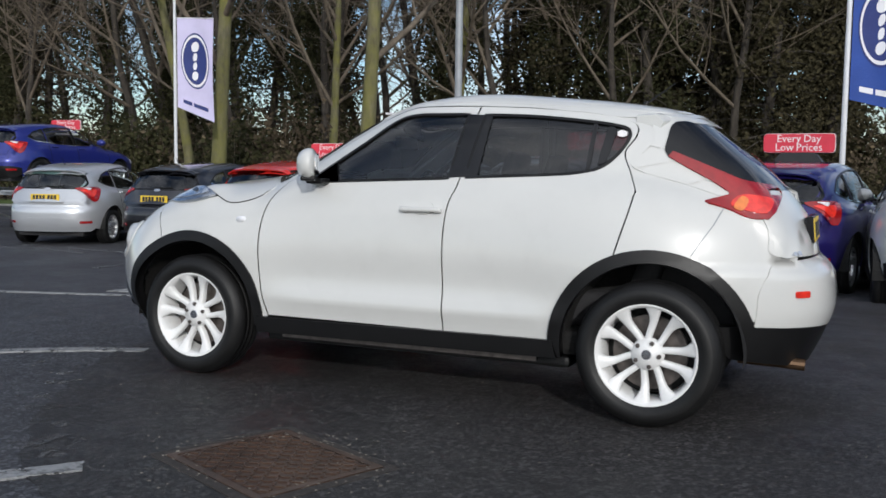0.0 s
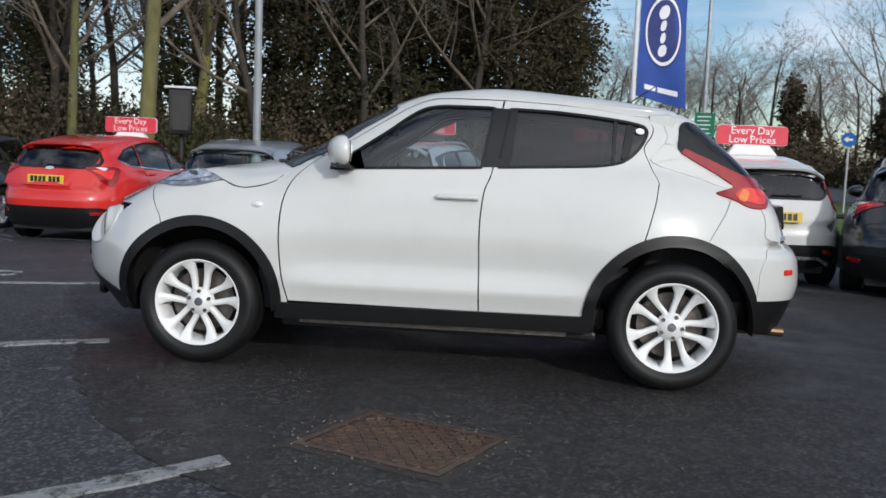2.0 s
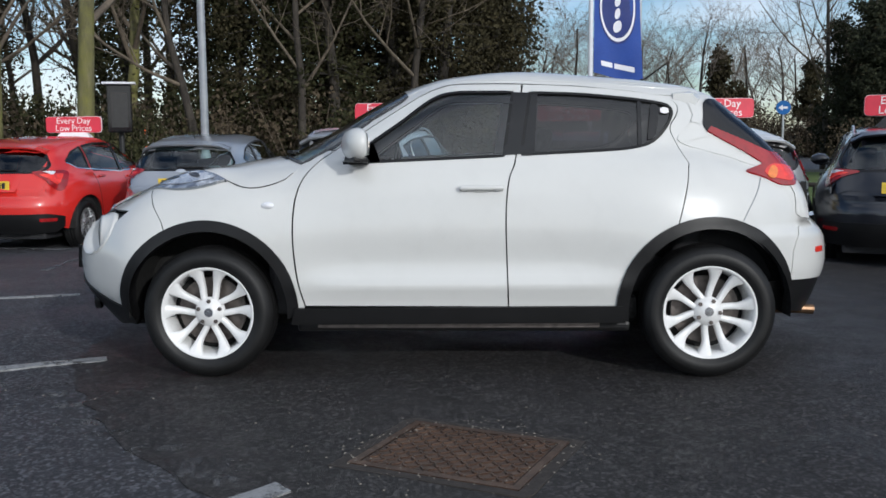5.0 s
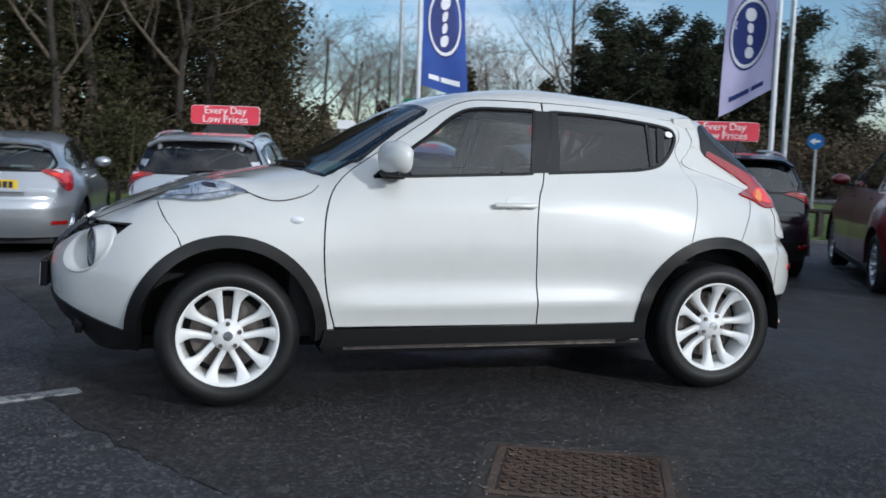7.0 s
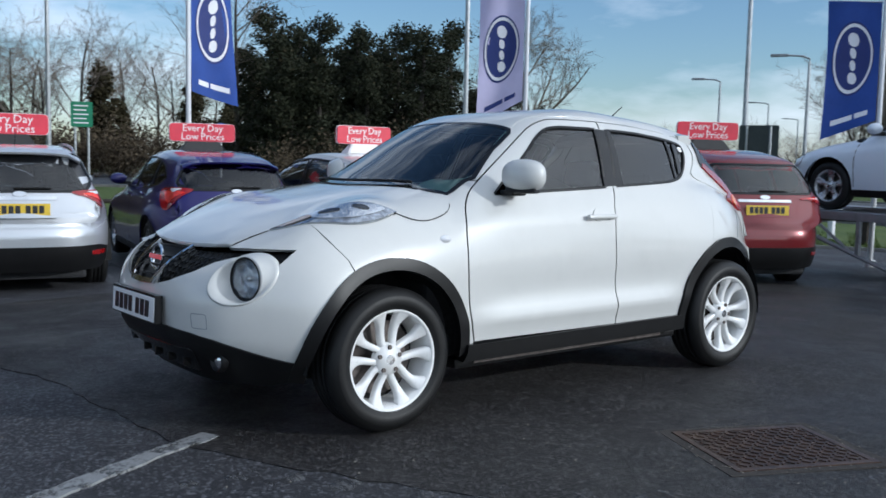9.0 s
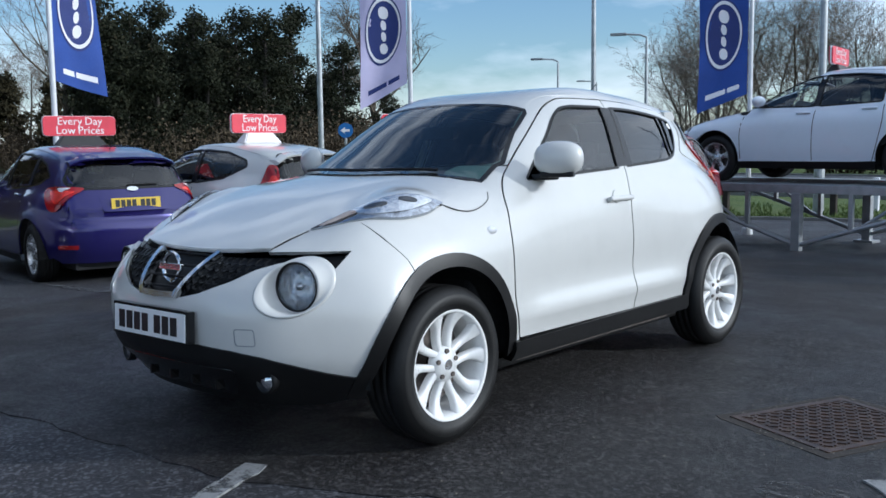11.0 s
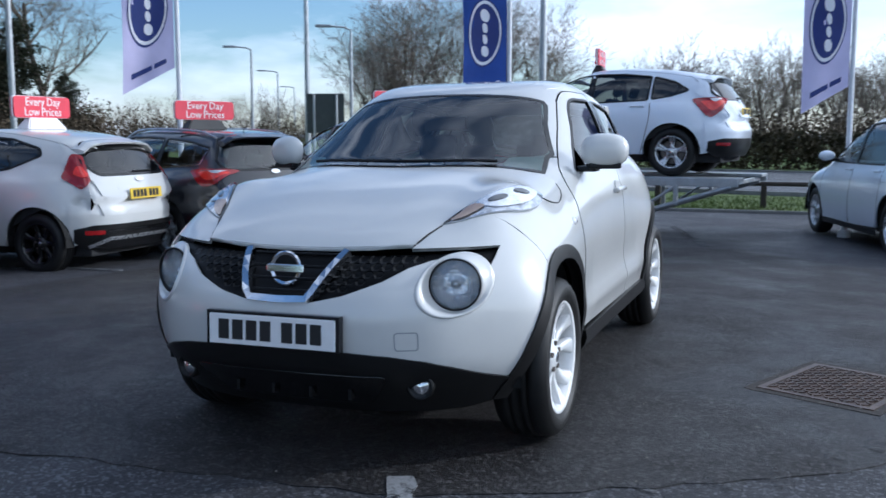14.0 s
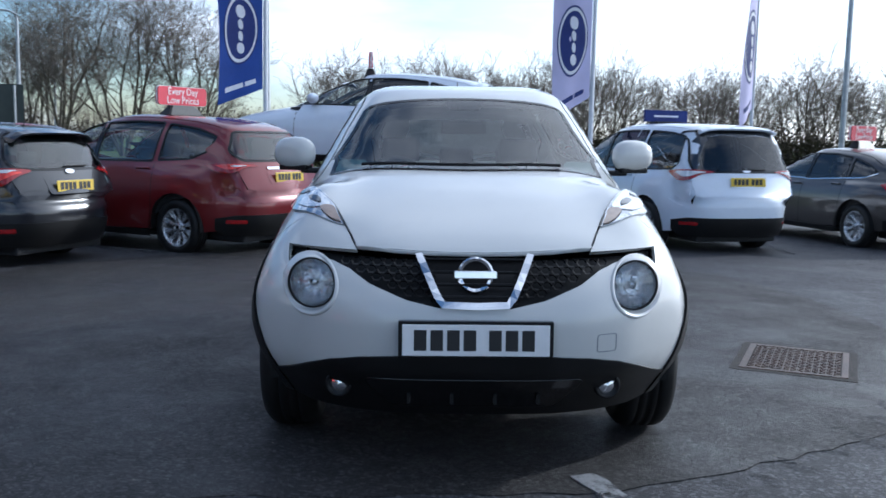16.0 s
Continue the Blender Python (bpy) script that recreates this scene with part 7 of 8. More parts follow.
# grass blades along the near edge of the verge
verts, faces = [], []
rg = random.Random(21)
inn = np.array(inner)
for _ in range(26000):
    i = rg.randrange(len(inn) - 1)
    f, w = rg.random(), rg.random() ** 1.6 * 5.0 + 0.08
    p = inn[i] * (1 - f) + inn[i + 1] * f
    if p[0] < -16 or p[1] < -12:
        continue
    d = inn[i + 1] - inn[i]
    nrm = np.array([-d[1], d[0]]) / np.linalg.norm(d)
    x, y = p + nrm * (w if nrm @ p > 0 else -w)
    a, hgt, s = rg.uniform(0, 6.28), rg.uniform(0.04, 0.11), rg.uniform(0.008, 0.02)
    z, b0 = ground_z(x, y) + 0.03, len(verts)
    lx, ly = rg.uniform(-0.04, 0.04), rg.uniform(-0.04, 0.04)
    verts += [(x - s * math.cos(a), y - s * math.sin(a), z), (x + s * math.cos(a), y + s * math.sin(a), z), (x + lx, y + ly, z + hgt)]
    faces.append((b0, b0 + 1, b0 + 2))
tagged(solid("grass_blades", verts, faces, GRASS, smooth=False), "loose grass blades on the verge", "grass", kind="stuff")

# ---- poles, flags, lamps, signs, ramps ----
FLAG_BLUE = stuff_mat("royal_blue_flag", (0.022, 0.065, 0.30), 0.75, 0, 0.12, 3)
FLAG_LILAC = stuff_mat("pale_lilac_flag", (0.60, 0.56, 0.78), 0.75, 0, 0.08, 3)
FLAG_NAVY = stuff_mat("navy_oval_print", (0.020, 0.035, 0.17), 0.7, 0, 0.1, 4)
FLAG_WHITE = stuff_mat("white_flag_print", (0.78, 0.78, 0.82), 0.7, 0, 0.05, 4)
POLE_WHITE = stuff_mat("white_flagpole", (0.70, 0.71, 0.73), 0.4, 0.1, 0.08, 5)


def banner_flag(x, y, heading, z_low, height, width, blue, pole_top, seed, droop=0.10, reverse=False):
    """A pole with a banner that hangs from a short arm and blows out a little."""
    z0 = ground_z(x, y)
    t = thing("banner_flag", pose(x, y, z0), ("royal blue" if blue else "pale lilac") + " banner with an oval emblem on a tall pole", "flag", "banner flags")
    pb = bmesh.new()
    tube(pb, (0, 0, -0.05), (0, 0, pole_top - z0), 0.042, 0.030, 14)
    tube(pb, (0, 0, 0), (0, 0, 0.10), 0.09, 0.08, 14)
    part("pole", pb, POLE_WHITE, t)
    u = Vector((math.cos(radians(heading)), math.sin(radians(heading)), 0))
    nrm = Vector((-u.y, u.x, 0))
    rr = random.Random(seed)
    ph = rr.uniform(0, 6)

    def spot(a, b, d=0.0):
        """a across from the pole, b up, both 0 to 1."""
        amp = 0.055 * a
        wave = amp * math.sin(ph + 5.0 * a + 3.2 * b) + 0.05 * a * math.sin(2.2 * b + ph)
        zz = z_low - z0 + b * height - droop * a * (1.4 - 0.9 * b) + 0.22 * a * b - 0.10 * a
        return u * (0.05 + a * width * (1 - 0.04 * math.sin(3 * b))) + nrm * (wave + d) + Vector((0, 0, zz))

    n, m = 14, 26
    verts = [spot(i / n, j / m) for j in range(m + 1) for i in range(n + 1)]
    faces = [(j * (n + 1) + i, j * (n + 1) + i + 1, (j + 1) * (n + 1) + i + 1, (j + 1) * (n + 1) + i) for j in range(m) for i in range(n)]
    verts += [spot(i / n, j / m, 0.003) for j in range(m + 1) for i in range(n + 1)]
    k = (n + 1) * (m + 1)
    faces += [tuple(q + k for q in f[::-1]) for f in faces]
    cloth = solid("cloth", verts, faces, FLAG_BLUE if blue else FLAG_LILAC, t)
    arm = bmesh.new()
    tube(arm, Vector((0, 0, spot(0, 1).z + 0.01)), spot(1, 1) + Vector((0, 0, 0.012)), 0.012, 0.010, 8)
    part("arm", arm, POLE_WHITE, t)

    def oval(ra, rb, off, material, name, inner_r=0.0):
        for side in (-1, 1):
            vs, fs = [], []
            for q in range(37):
                ang = 2 * math.pi * q / 36
                for s in ((inner_r, 1.0) if inner_r else (0.0, 0.5, 1.0)):
                    vs.append(spot(0.5 + ra * s * math.cos(ang), 0.56 + rb * s * math.sin(ang), 0.0015 + side * off))
            w = 2 if inner_r else 3
            for q in range(36):
                for s in range(w - 1):
                    fs.append((q * w + s, q * w + s + 1, (q + 1) * w + s + 1, (q + 1) * w + s))
            solid(name, vs, fs, material, cloth)
    oval(0.40, 0.29, 0.006, FLAG_NAVY, "oval_emblem")
    oval(0.375, 0.272, 0.009, FLAG_WHITE, "emblem_ring", 0.90)
    for side in (-1, 1):
        for b0, wide, tall in ((0.405, 0.085, 0.090), (0.505, 0.055, 0.080), (0.60, 0.060, 0.080), (0.705, 0.105, 0.105)):
            vs, fs = [], []
            for q in range(13):
                s = q / 12
                a = 0.5 - wide + 2 * wide * s
                mid = b0 + 0.012 * (2 * s - 1)
                th = tall * max(0.08, 1 - abs(2 * s - 1) ** 2.5) ** 0.5 * 0.5
                vs += [spot(a, mid - th, 0.0015 + side * 0.009), spot(a, mid + th, 0.0015 + side * 0.009)]
            fs = [(2 * q, 2 * q + 1, 2 * q + 3, 2 * q + 2) for q in range(12)]
            solid("emblem_stroke", vs, fs, FLAG_WHITE, cloth)
        for a0, a1 in ((0.16, 0.40), (0.44, 0.84)):
            vs = [spot(a, b, 0.0015 + side * 0.006) for a in np.linspace(a0, a1, 5) for b in (0.075, 0.115)]
            solid("print_bar", vs, [(2 * q, 2 * q + 2, 2 * q + 3, 2 * q + 1) for q in range(4)], FLAG_WHITE if blue else FLAG_NAVY, cloth)
    return t


banner_flag(-11.96, 12.15, 39, 2.45, 1.95, 0.80, False, 5.0, 1, 0.16)
banner_flag(1.90, 8.86, 8, 2.16, 1.75, 0.74, True, 4.8, 2, 0.06)
banner_flag(6.76, 6.95, 128, 2.22, 1.62, 0.74, False, 4.8, 3, 0.22)
banner_flag(10.3, 2.95, 118, 1.98, 1.75, 0.76, True, 4.8, 4, 0.14)
banner_flag(9.67, -2.30, 112, 1.92, 1.68, 0.66, False, 4.8, 5, 0.20)
banner_flag(14.0, -6.28, 150, 1.95, 2.3, 0.72, False, 5.2, 6, 0.2)


def lamp_column(x, y, top, r0, r1, material, label, arm=None, heading=0.0):
    z0 = ground_z(x, y)
    t = thing("lamp_column", pose(x, y, z0, 0, 0, heading), label, "lamp column", "lamp columns")
    b = bmesh.new()
    tube(b, (0, 0, -0.05), (0, 0, 1.2), r0 * 1.35, r0 * 1.3, 14)
    tube(b, (0, 0, 1.2), (0, 0, top - z0), r0, r1, 14)
    part("column", b, material, t)
    if arm:
        b = bmesh.new()
        pipe(b, [(0, 0, top - z0 - 0.02), (0, 0, top - z0 + 0.10), (arm * 0.3, 0, top - z0 + 0.20), (arm, 0, top - z0 + 0.24)], r1 * 0.8, 8)
        part("arm", b, material, t)
        b = box_bm(arm - 0.05, arm + 0.55, -0.11, 0.11, top - z0 + 0.19, top - z0 + 0.29, 0.04)
        part("lamp_head", b, GREY_PAINT, t)
    return t


lamp_column(-4.25, 10.09, 7.5, 0.066, 0.055, GREY_PAINT, "plain grey steel lamp column behind the parked cars")
lamp_column(14.83, 18.27, 9.0, 0.085, 0.06, STEEL, "tall galvanised column on the grass verge")
lamp_column(21.92, 13.23, 9.0, 0.085, 0.06, STEEL, "tall galvanised column beside the road")
lamp_column(16.21, 3.97, 9.0, 0.085, 0.06, STEEL, "tall galvanised column on the grass verge")
lamp_column(7.49, 35.69, 9.0, 0.10, 0.07, STEEL, "tall galvanised column beside the far road")
lamp_column(17.6, -9.7, 8.0, 0.07, 0.05, STEEL, "thin galvanised column on the grass verge")
lamp_column(26.88, 14.14, 4.9, 0.075, 0.045, STEEL, "street lamp with a short arm", 0.75, 118)
lamp_column(33.9, 22.84, 5.0, 0.075, 0.045, STEEL, "street lamp with a short arm", 0.75, 122)
lamp_column(55, 34, 5.4, 0.08, 0.05, STEEL, "distant street lamp with a short arm", 0.9, 122)
lamp_column(80, 47, 5.6, 0.09, 0.06, STEEL, "distant street lamp with a short arm", 0.9, 122)
lamp_column(46, 20.5, 5.4, 0.08, 0.05, STEEL, "street lamp with a short arm", -0.9, 100)
lamp_column(-9.0, 33.0, 2.6, 0.04, 0.03, GREY_PAINT, "low grey path lamp among the trees", 0.2, 0)

SIGN_GREEN = stuff_mat("green_road_sign", (0.010, 0.17, 0.085), 0.5, 0, 0.1, 4)
SIGN_BLUE = stuff_mat("blue_road_sign", (0.015, 0.13, 0.42), 0.45, 0, 0.1, 4)
SIGN_BACK = stuff_mat("grey_sign_back", (0.055, 0.065, 0.065), 0.6, 0.2, 0.15, 4)
TIMBER = stuff_mat("dark_timber", (0.040, 0.032, 0.026), 0.9, 0, 0.3, 8, 0.4, 60, 0.006)


def road_sign(x, y, z_mid, w, hgt, heading, material, label, shape="board", posts=1):
    """A sign on posts; heading is the way that its face looks."""
    z0 = ground_z(x, y)
    t = thing("road_sign", pose(x, y, z0, 0, 0, heading), label, "road sign", "road signs")
    for i in range(posts):
        b = bmesh.new()
        py = 0 if posts == 1 else (-0.3 + 0.6 * i / (posts - 1)) * w
        tube(b, (-0.05, py, -0.05), (-0.05, py, z_mid - z0 + hgt / 2 - 0.03), 0.038, 0.038, 10)
        part("post", b, STEEL, t)
    b = bmesh.new()
    zc = z_mid - z0
    if shape == "disc":
        poly = [(w / 2 * math.cos(a), zc + w / 2 * math.sin(a)) for a in np.linspace(0, 2 * math.pi, 32, endpoint=False)]
    elif shape == "arrow":
        poly = [(-w / 2, zc - hgt / 2), (w / 2 - 0.18, zc - hgt / 2), (w / 2, zc), (w / 2 - 0.18, zc + hgt / 2), (-w / 2, zc + hgt / 2)]
    else:
        poly = rounded([(-w / 2, zc - hgt / 2), (w / 2, zc - hgt / 2), (w / 2, zc + hgt / 2), (-w / 2, zc + hgt / 2)], 0.05)
    prism(b, poly, 0.03, lambda u, v, d: (0.02 - d, u, v))
    face = part("board", b, material, t)
    if shape == "disc":
        b = bmesh.new()
        prism(b, [(0.13, zc - 0.035), (0.13, zc + 0.035), (-0.02, zc + 0.035), (-0.02, zc + 0.10), (-0.16, zc), (-0.02, zc - 0.10), (-0.02, zc - 0.035)][::-1], 0.004, lambda u, v, d: (0.026 - d, u, v))
        part("arrow", b, FLAG_WHITE, face, "white arrow")
    elif material is SIGN_GREEN:
        for k in range(5):
            b = bmesh.new()
            prism(b, [(-w * 0.36, zc + hgt * (0.34 - 0.17 * k) - 0.018), (w * (0.30 - 0.08 * (k % 2)), zc + hgt * (0.34 - 0.17 * k) - 0.018), (w * (0.30 - 0.08 * (k % 2)), zc + hgt * (0.34 - 0.17 * k) + 0.018), (-w * 0.36, zc + hgt * (0.34 - 0.17 * k) + 0.018)], 0.004, lambda u, v, d: (0.026 - d, u, v))
            part("print_bar", b, FLAG_WHITE, face)
    return t


road_sign(6.06, 26.96, 2.43, 0.66, 0.80, -103, SIGN_GREEN, "green direction sign on steel posts", posts=2)
road_sign(3.9, 27.6, 1.88, 0.72, 0.30, -98, FLAG_WHITE, "white arrow-shaped direction sign on two posts", "arrow", 2)
road_sign(15.94, 18.39, 1.72, 0.46, 0.46, -135, SIGN_BLUE, "round blue arrow sign on a post", "disc")
road_sign(10.57, 26.33, 2.10, 0.46, 0.46, -108, SIGN_BLUE, "round blue arrow sign on a post", "disc")
road_sign(21.0, 12.1, 1.85, 1.15, 1.2, 20, SIGN_BACK, "dark back of a large road sign", posts=2)

# knee rail along the verge
rl = [q for q in refine(inner, 0.1, closed=False) if q[0] > -3 and q[1] > -13]
rl = [(x * 1.075 + 0.15, y * 1.075 + 0.25) for x, y in rl]
step = 22
idx = list(range(0, len(rl) - step, step))
for a in idx:
    (x0, y0), (x1, y1) = rl[a], rl[a + step]
    z0, z1 = ground_z(x0, y0), ground_z(x1, y1)
    t = thing("knee_rail", pose(x0, y0, z0), "dark timber knee rail on the grass verge", "fence", "knee rails")
    part("post", box_bm(-0.06, 0.06, -0.06, 0.06, -0.05, 0.52, 0.01), TIMBER, t)
    b = bmesh.new()
    tube(b, (0, 0, 0.53), (x1 - x0, y1 - y0, 0.53 + z1 - z0), 0.045, 0.045, 8)
    part("rail", b, TIMBER, t)
for x, y in ((15.6, 6.6), (17.2, 3.1)):
    t = thing("bollard", pose(x, y, ground_z(x, y)), "short white bollard with a black band on the grass", "bollard", "bollards")
    part("post", box_bm(-0.06, 0.06, -0.06, 0.06, -0.05, 0.75, 0.02), FLAG_WHITE, t)
    part("band", box_bm(-0.063, 0.063, -0.063, 0.063, 0.48, 0.60, 0.01), SIGN_BLACK, t)


def display_ramp(x, y, heading, top, length=4.5, half=0.78):
    """A steel frame that holds a car up: two trusses with V-shaped braces, cross bars, wheel plates."""
    z0 = ground_z(x, y)
    t = thing("display_ramp", pose(x, y, z0, 0, 0, heading), "grey galvanised steel ramp that holds up a display car", "display ramp", "display ramps")
    hh = top - z0
    for s in (-1, 1):
        part("wheel_track", box_bm(-length / 2, length / 2, s * half - 0.17, s * half + 0.17, hh - 0.05, hh - 0.004, 0.008), STEEL, t)
        part("edge_beam", box_bm(-length / 2, length / 2, s * (half + 0.20) - 0.025, s * (half + 0.20) + 0.025, hh - 0.12, hh - 0.01, 0.006), STEEL, t)
        yb = s * (half + 0.20)
        part("foot_leg", box_bm(-0.06, 0.06, yb - 0.05, yb + 0.05, 0.0, hh - 0.12, 0.006), STEEL, t)
        part("foot_plate", box_bm(-0.14, 0.14, yb - 0.12, yb + 0.12, -0.02, 0.015, 0.004), STEEL, t)
        for e in (-1, 1):
            b = bmesh.new()
            tube(b, (0.03 * e, yb, 0.10), (e * (length / 2 - 0.10), yb, hh - 0.12), 0.032, 0.032, 8)
            part("brace", b, STEEL, t)
            for f in (0.32, 0.64):
                xx = e * f * length / 2
                part("strut", box_bm(xx - 0.028, xx + 0.028, yb - 0.028, yb + 0.028, 0.10 + (hh - 0.24) * f, hh - 0.11, 0.005), STEEL, t)
            b = bmesh.new()
            tube(b, (e * 0.35 * length / 2, yb, 0.10 + (hh - 0.24) * 0.35), (e * 0.64 * length / 2, yb, hh - 0.12), 0.022, 0.022, 8)
            part("brace", b, STEEL, t)
    for f in (-0.95, -0.5, 0.0, 0.5, 0.95):
        part("cross_bar", box_bm(f * length / 2 - 0.03, f * length / 2 + 0.03, -half - 0.2, half + 0.2, hh - 0.11, hh - 0.055, 0.005), STEEL, t)
    return t


display_ramp(9.0, 1.15, -98, 0.69)
display_ramp(-15.4, 11.9, -86, 0.58)

# traffic cone on a low post, dark sign box on a post among the trees
t = thing("traffic_cone", pose(-10.16, 24.8, ground_z(-10.16, 24.8) + 0.02), "orange and white traffic cone on a timber post", "traffic cone")
CONE = stuff_mat("orange_cone", (0.70, 0.12, 0.03), 0.5, 0, 0.1, 8)
part("post", box_bm(-0.14, 0.14, -0.14, 0.14, -0.05, 1.12, 0.02), TIMBER, t)
part("cone", lathe([(0.15, 1.13), (0.13, 1.15), (0.028, 1.86), (0.0, 1.87)], 20, Matrix(((1, 0, 0, 0), (0, 0, 1, 0), (0, 1, 0, 0), (0, 0, 0, 1)))), CONE, t, smooth=True)
part("sleeve", lathe([(0.098, 1.38), (0.062, 1.64)], 20, Matrix(((1, 0, 0, 0), (0, 0, 1, 0), (0, 1, 0, 0), (0, 0, 0, 1)))), FLAG_WHITE, t, smooth=True)
t = thing("sign_box", pose(-6.55, 12.6, ground_z(-6.55, 12.6), 0, 0, -75), "black box sign with a pale top on a post", "sign")
part("post", tube(bmesh.new(), (-0.12, 0, -0.05), (-0.12, 0, 2.2), 0.05), SIGN_BLACK, t)
part("box", box_bm(-0.10, 0.12, -0.22, 0.22, 1.62, 2.52, 0.02), GLOSS_BLACK, t)
part("top", box_bm(-0.14, 0.20, -0.30, 0.30, 2.53, 2.57, 0.01), FLAG_WHITE, t)
part("panel", box_bm(0.122, 0.128, -0.15, 0.15, 1.72, 2.38), SIGN_BLACK, t)

# dark board on the roof of the large people carrier
gx, gy = 9.07 - 0.30 * 0.956, -3.18 - 0.30 * 0.292
t = thing("roof_board", pose(gx, gy, ground_z(9.07, -3.18) + 1.735, 0, 0, -163), "navy board with a pale line on the roof of a people carrier", "sign")
part("board", box_bm(-0.02, 0.02, -0.36, 0.36, 0.03, 0.20, 0.01), FLAG_NAVY, t)
part("foot", box_bm(-0.10, 0.10, -0.20, 0.20, -0.01, 0.035, 0.01), SIGN_BLACK, t)
part("print_bar", box_bm(0.0205, 0.0225, -0.20, 0.20, 0.10, 0.125), FLAG_WHITE, t)

# ---- trees ----
def bark_mat(name, lo, mid, hi, moss=0.0):
    m, n, l, b = nodes_of(name)
    c = ramp_node(n, l, noise_node(n, l, 5.0, 6, 0.7, stretch=(1, 1, 0.25)), [(0.3, lo), (0.52, mid), (0.75, hi)])
    if moss:
        c = mixed(n, l, ramp_node(n, l, noise_node(n, l, 1.6, 5, 0.65), [(0.36, (0, 0, 0)), (0.66, (moss,) * 3)]), c, (0.17, 0.165, 0.035))
    l.new(c, b.inputs["Base Color"])
    b.inputs["Roughness"].default_value = 0.95
    bump_node(n, l, noise_node(n, l, 24, 4, 0.6, stretch=(1, 1, 0.3)), 0.7, 0.03, b)
    return m


def leaf_mat(name, dark, light, dry):
    m, n, l, b = nodes_of(name)
    info = n.new("ShaderNodeNewGeometry")
    c = ramp_node(n, l, info.outputs["Random Per Island"], [(0.0, dark), (0.6, light), (0.93, light), (1.0, dry)])
    patch = ramp_node(n, l, noise_node(n, l, 0.8, 4, 0.6), [(0.35, (0, 0, 0)), (0.7, (0.75, 0.75, 0.75))])
    l.new(mixed(n, l, patch, c, dark), b.inputs["Base Color"])
    b.inputs["Roughness"].default_value = 0.85
    b.inputs["Specular IOR Level"].default_value = 0.10
    return m


BARK = bark_mat("mossy_bark", (0.05, 0.045, 0.035), (0.13, 0.12, 0.07), (0.22, 0.20, 0.12), 0.9)
TWIG = bark_mat("grey_brown_twig", (0.075, 0.060, 0.046), (0.14, 0.112, 0.082), (0.21, 0.17, 0.125))
# paler copy of TWIG for far trees: distance haze put into the colour
HAZED_TWIG = bark_mat("haze_paled_twig", (0.12, 0.10, 0.085), (0.20, 0.165, 0.135), (0.28, 0.235, 0.19))
DARK_BARK = bark_mat("dark_bark", (0.020, 0.017, 0.014), (0.05, 0.042, 0.034), (0.08, 0.07, 0.055))
IVY = leaf_mat("ivy_leaf", (0.020, 0.023, 0.011), (0.058, 0.056, 0.026), (0.085, 0.072, 0.036))
PINE = leaf_mat("pine_needles", (0.015, 0.018, 0.012), (0.041, 0.045, 0.026), (0.075, 0.064, 0.036))
CONIFER = leaf_mat("brown_green_conifer", (0.026, 0.024, 0.014), (0.070, 0.060, 0.032), (0.10, 0.08, 0.046))
BRUSH = leaf_mat("winter_brush", (0.050, 0.039, 0.027), (0.115, 0.09, 0.06), (0.20, 0.16, 0.10))


def tubes_mesh(name, branches, material, parent, label=""):
    """branches: (points, radii, sides). All branches with as many points and sides are made at once."""
    kinds = collections.defaultdict(list)
    for pts, rad, k in branches:
        kinds[len(pts), k].append((pts, rad))
    verts, faces, base = [], [], 0
    for (n, k), group in kinds.items():
        p = np.array([g[0] for g in group], float)
        r = np.array([g[1] for g in group], float)
        t = np.gradient(p, axis=1)
        t /= np.maximum(np.linalg.norm(t, axis=2, keepdims=True), 1e-9)
        ref = np.where(np.abs(t[:, :1, 2:]) < 0.9, np.array([0.0, 0, 1]), np.array([1.0, 0, 0]))
        a = np.cross(t, np.broadcast_to(ref, t.shape))
        a /= np.maximum(np.linalg.norm(a, axis=2, keepdims=True), 1e-9)
        b = np.cross(t, a)
        ang = 2 * math.pi * np.arange(k) / k
        ring = np.cos(ang)[:, None] * a[:, :, None, :] + np.sin(ang)[:, None] * b[:, :, None, :]
        verts.append((p[:, :, None, :] + r[:, :, None, None] * ring).reshape(-1, 3))
        g, i, q = np.meshgrid(np.arange(len(group)), np.arange(n - 1), np.arange(k), indexing="ij")
        at = base + (g * n + i) * k
        faces.append(np.stack([at + q, at + (q + 1) % k, at + k + (q + 1) % k, at + k + q], -1).reshape(-1, 4))
        base += len(verts[-1])
    return solid(name, np.concatenate(verts), np.concatenate(faces), material, parent, label)


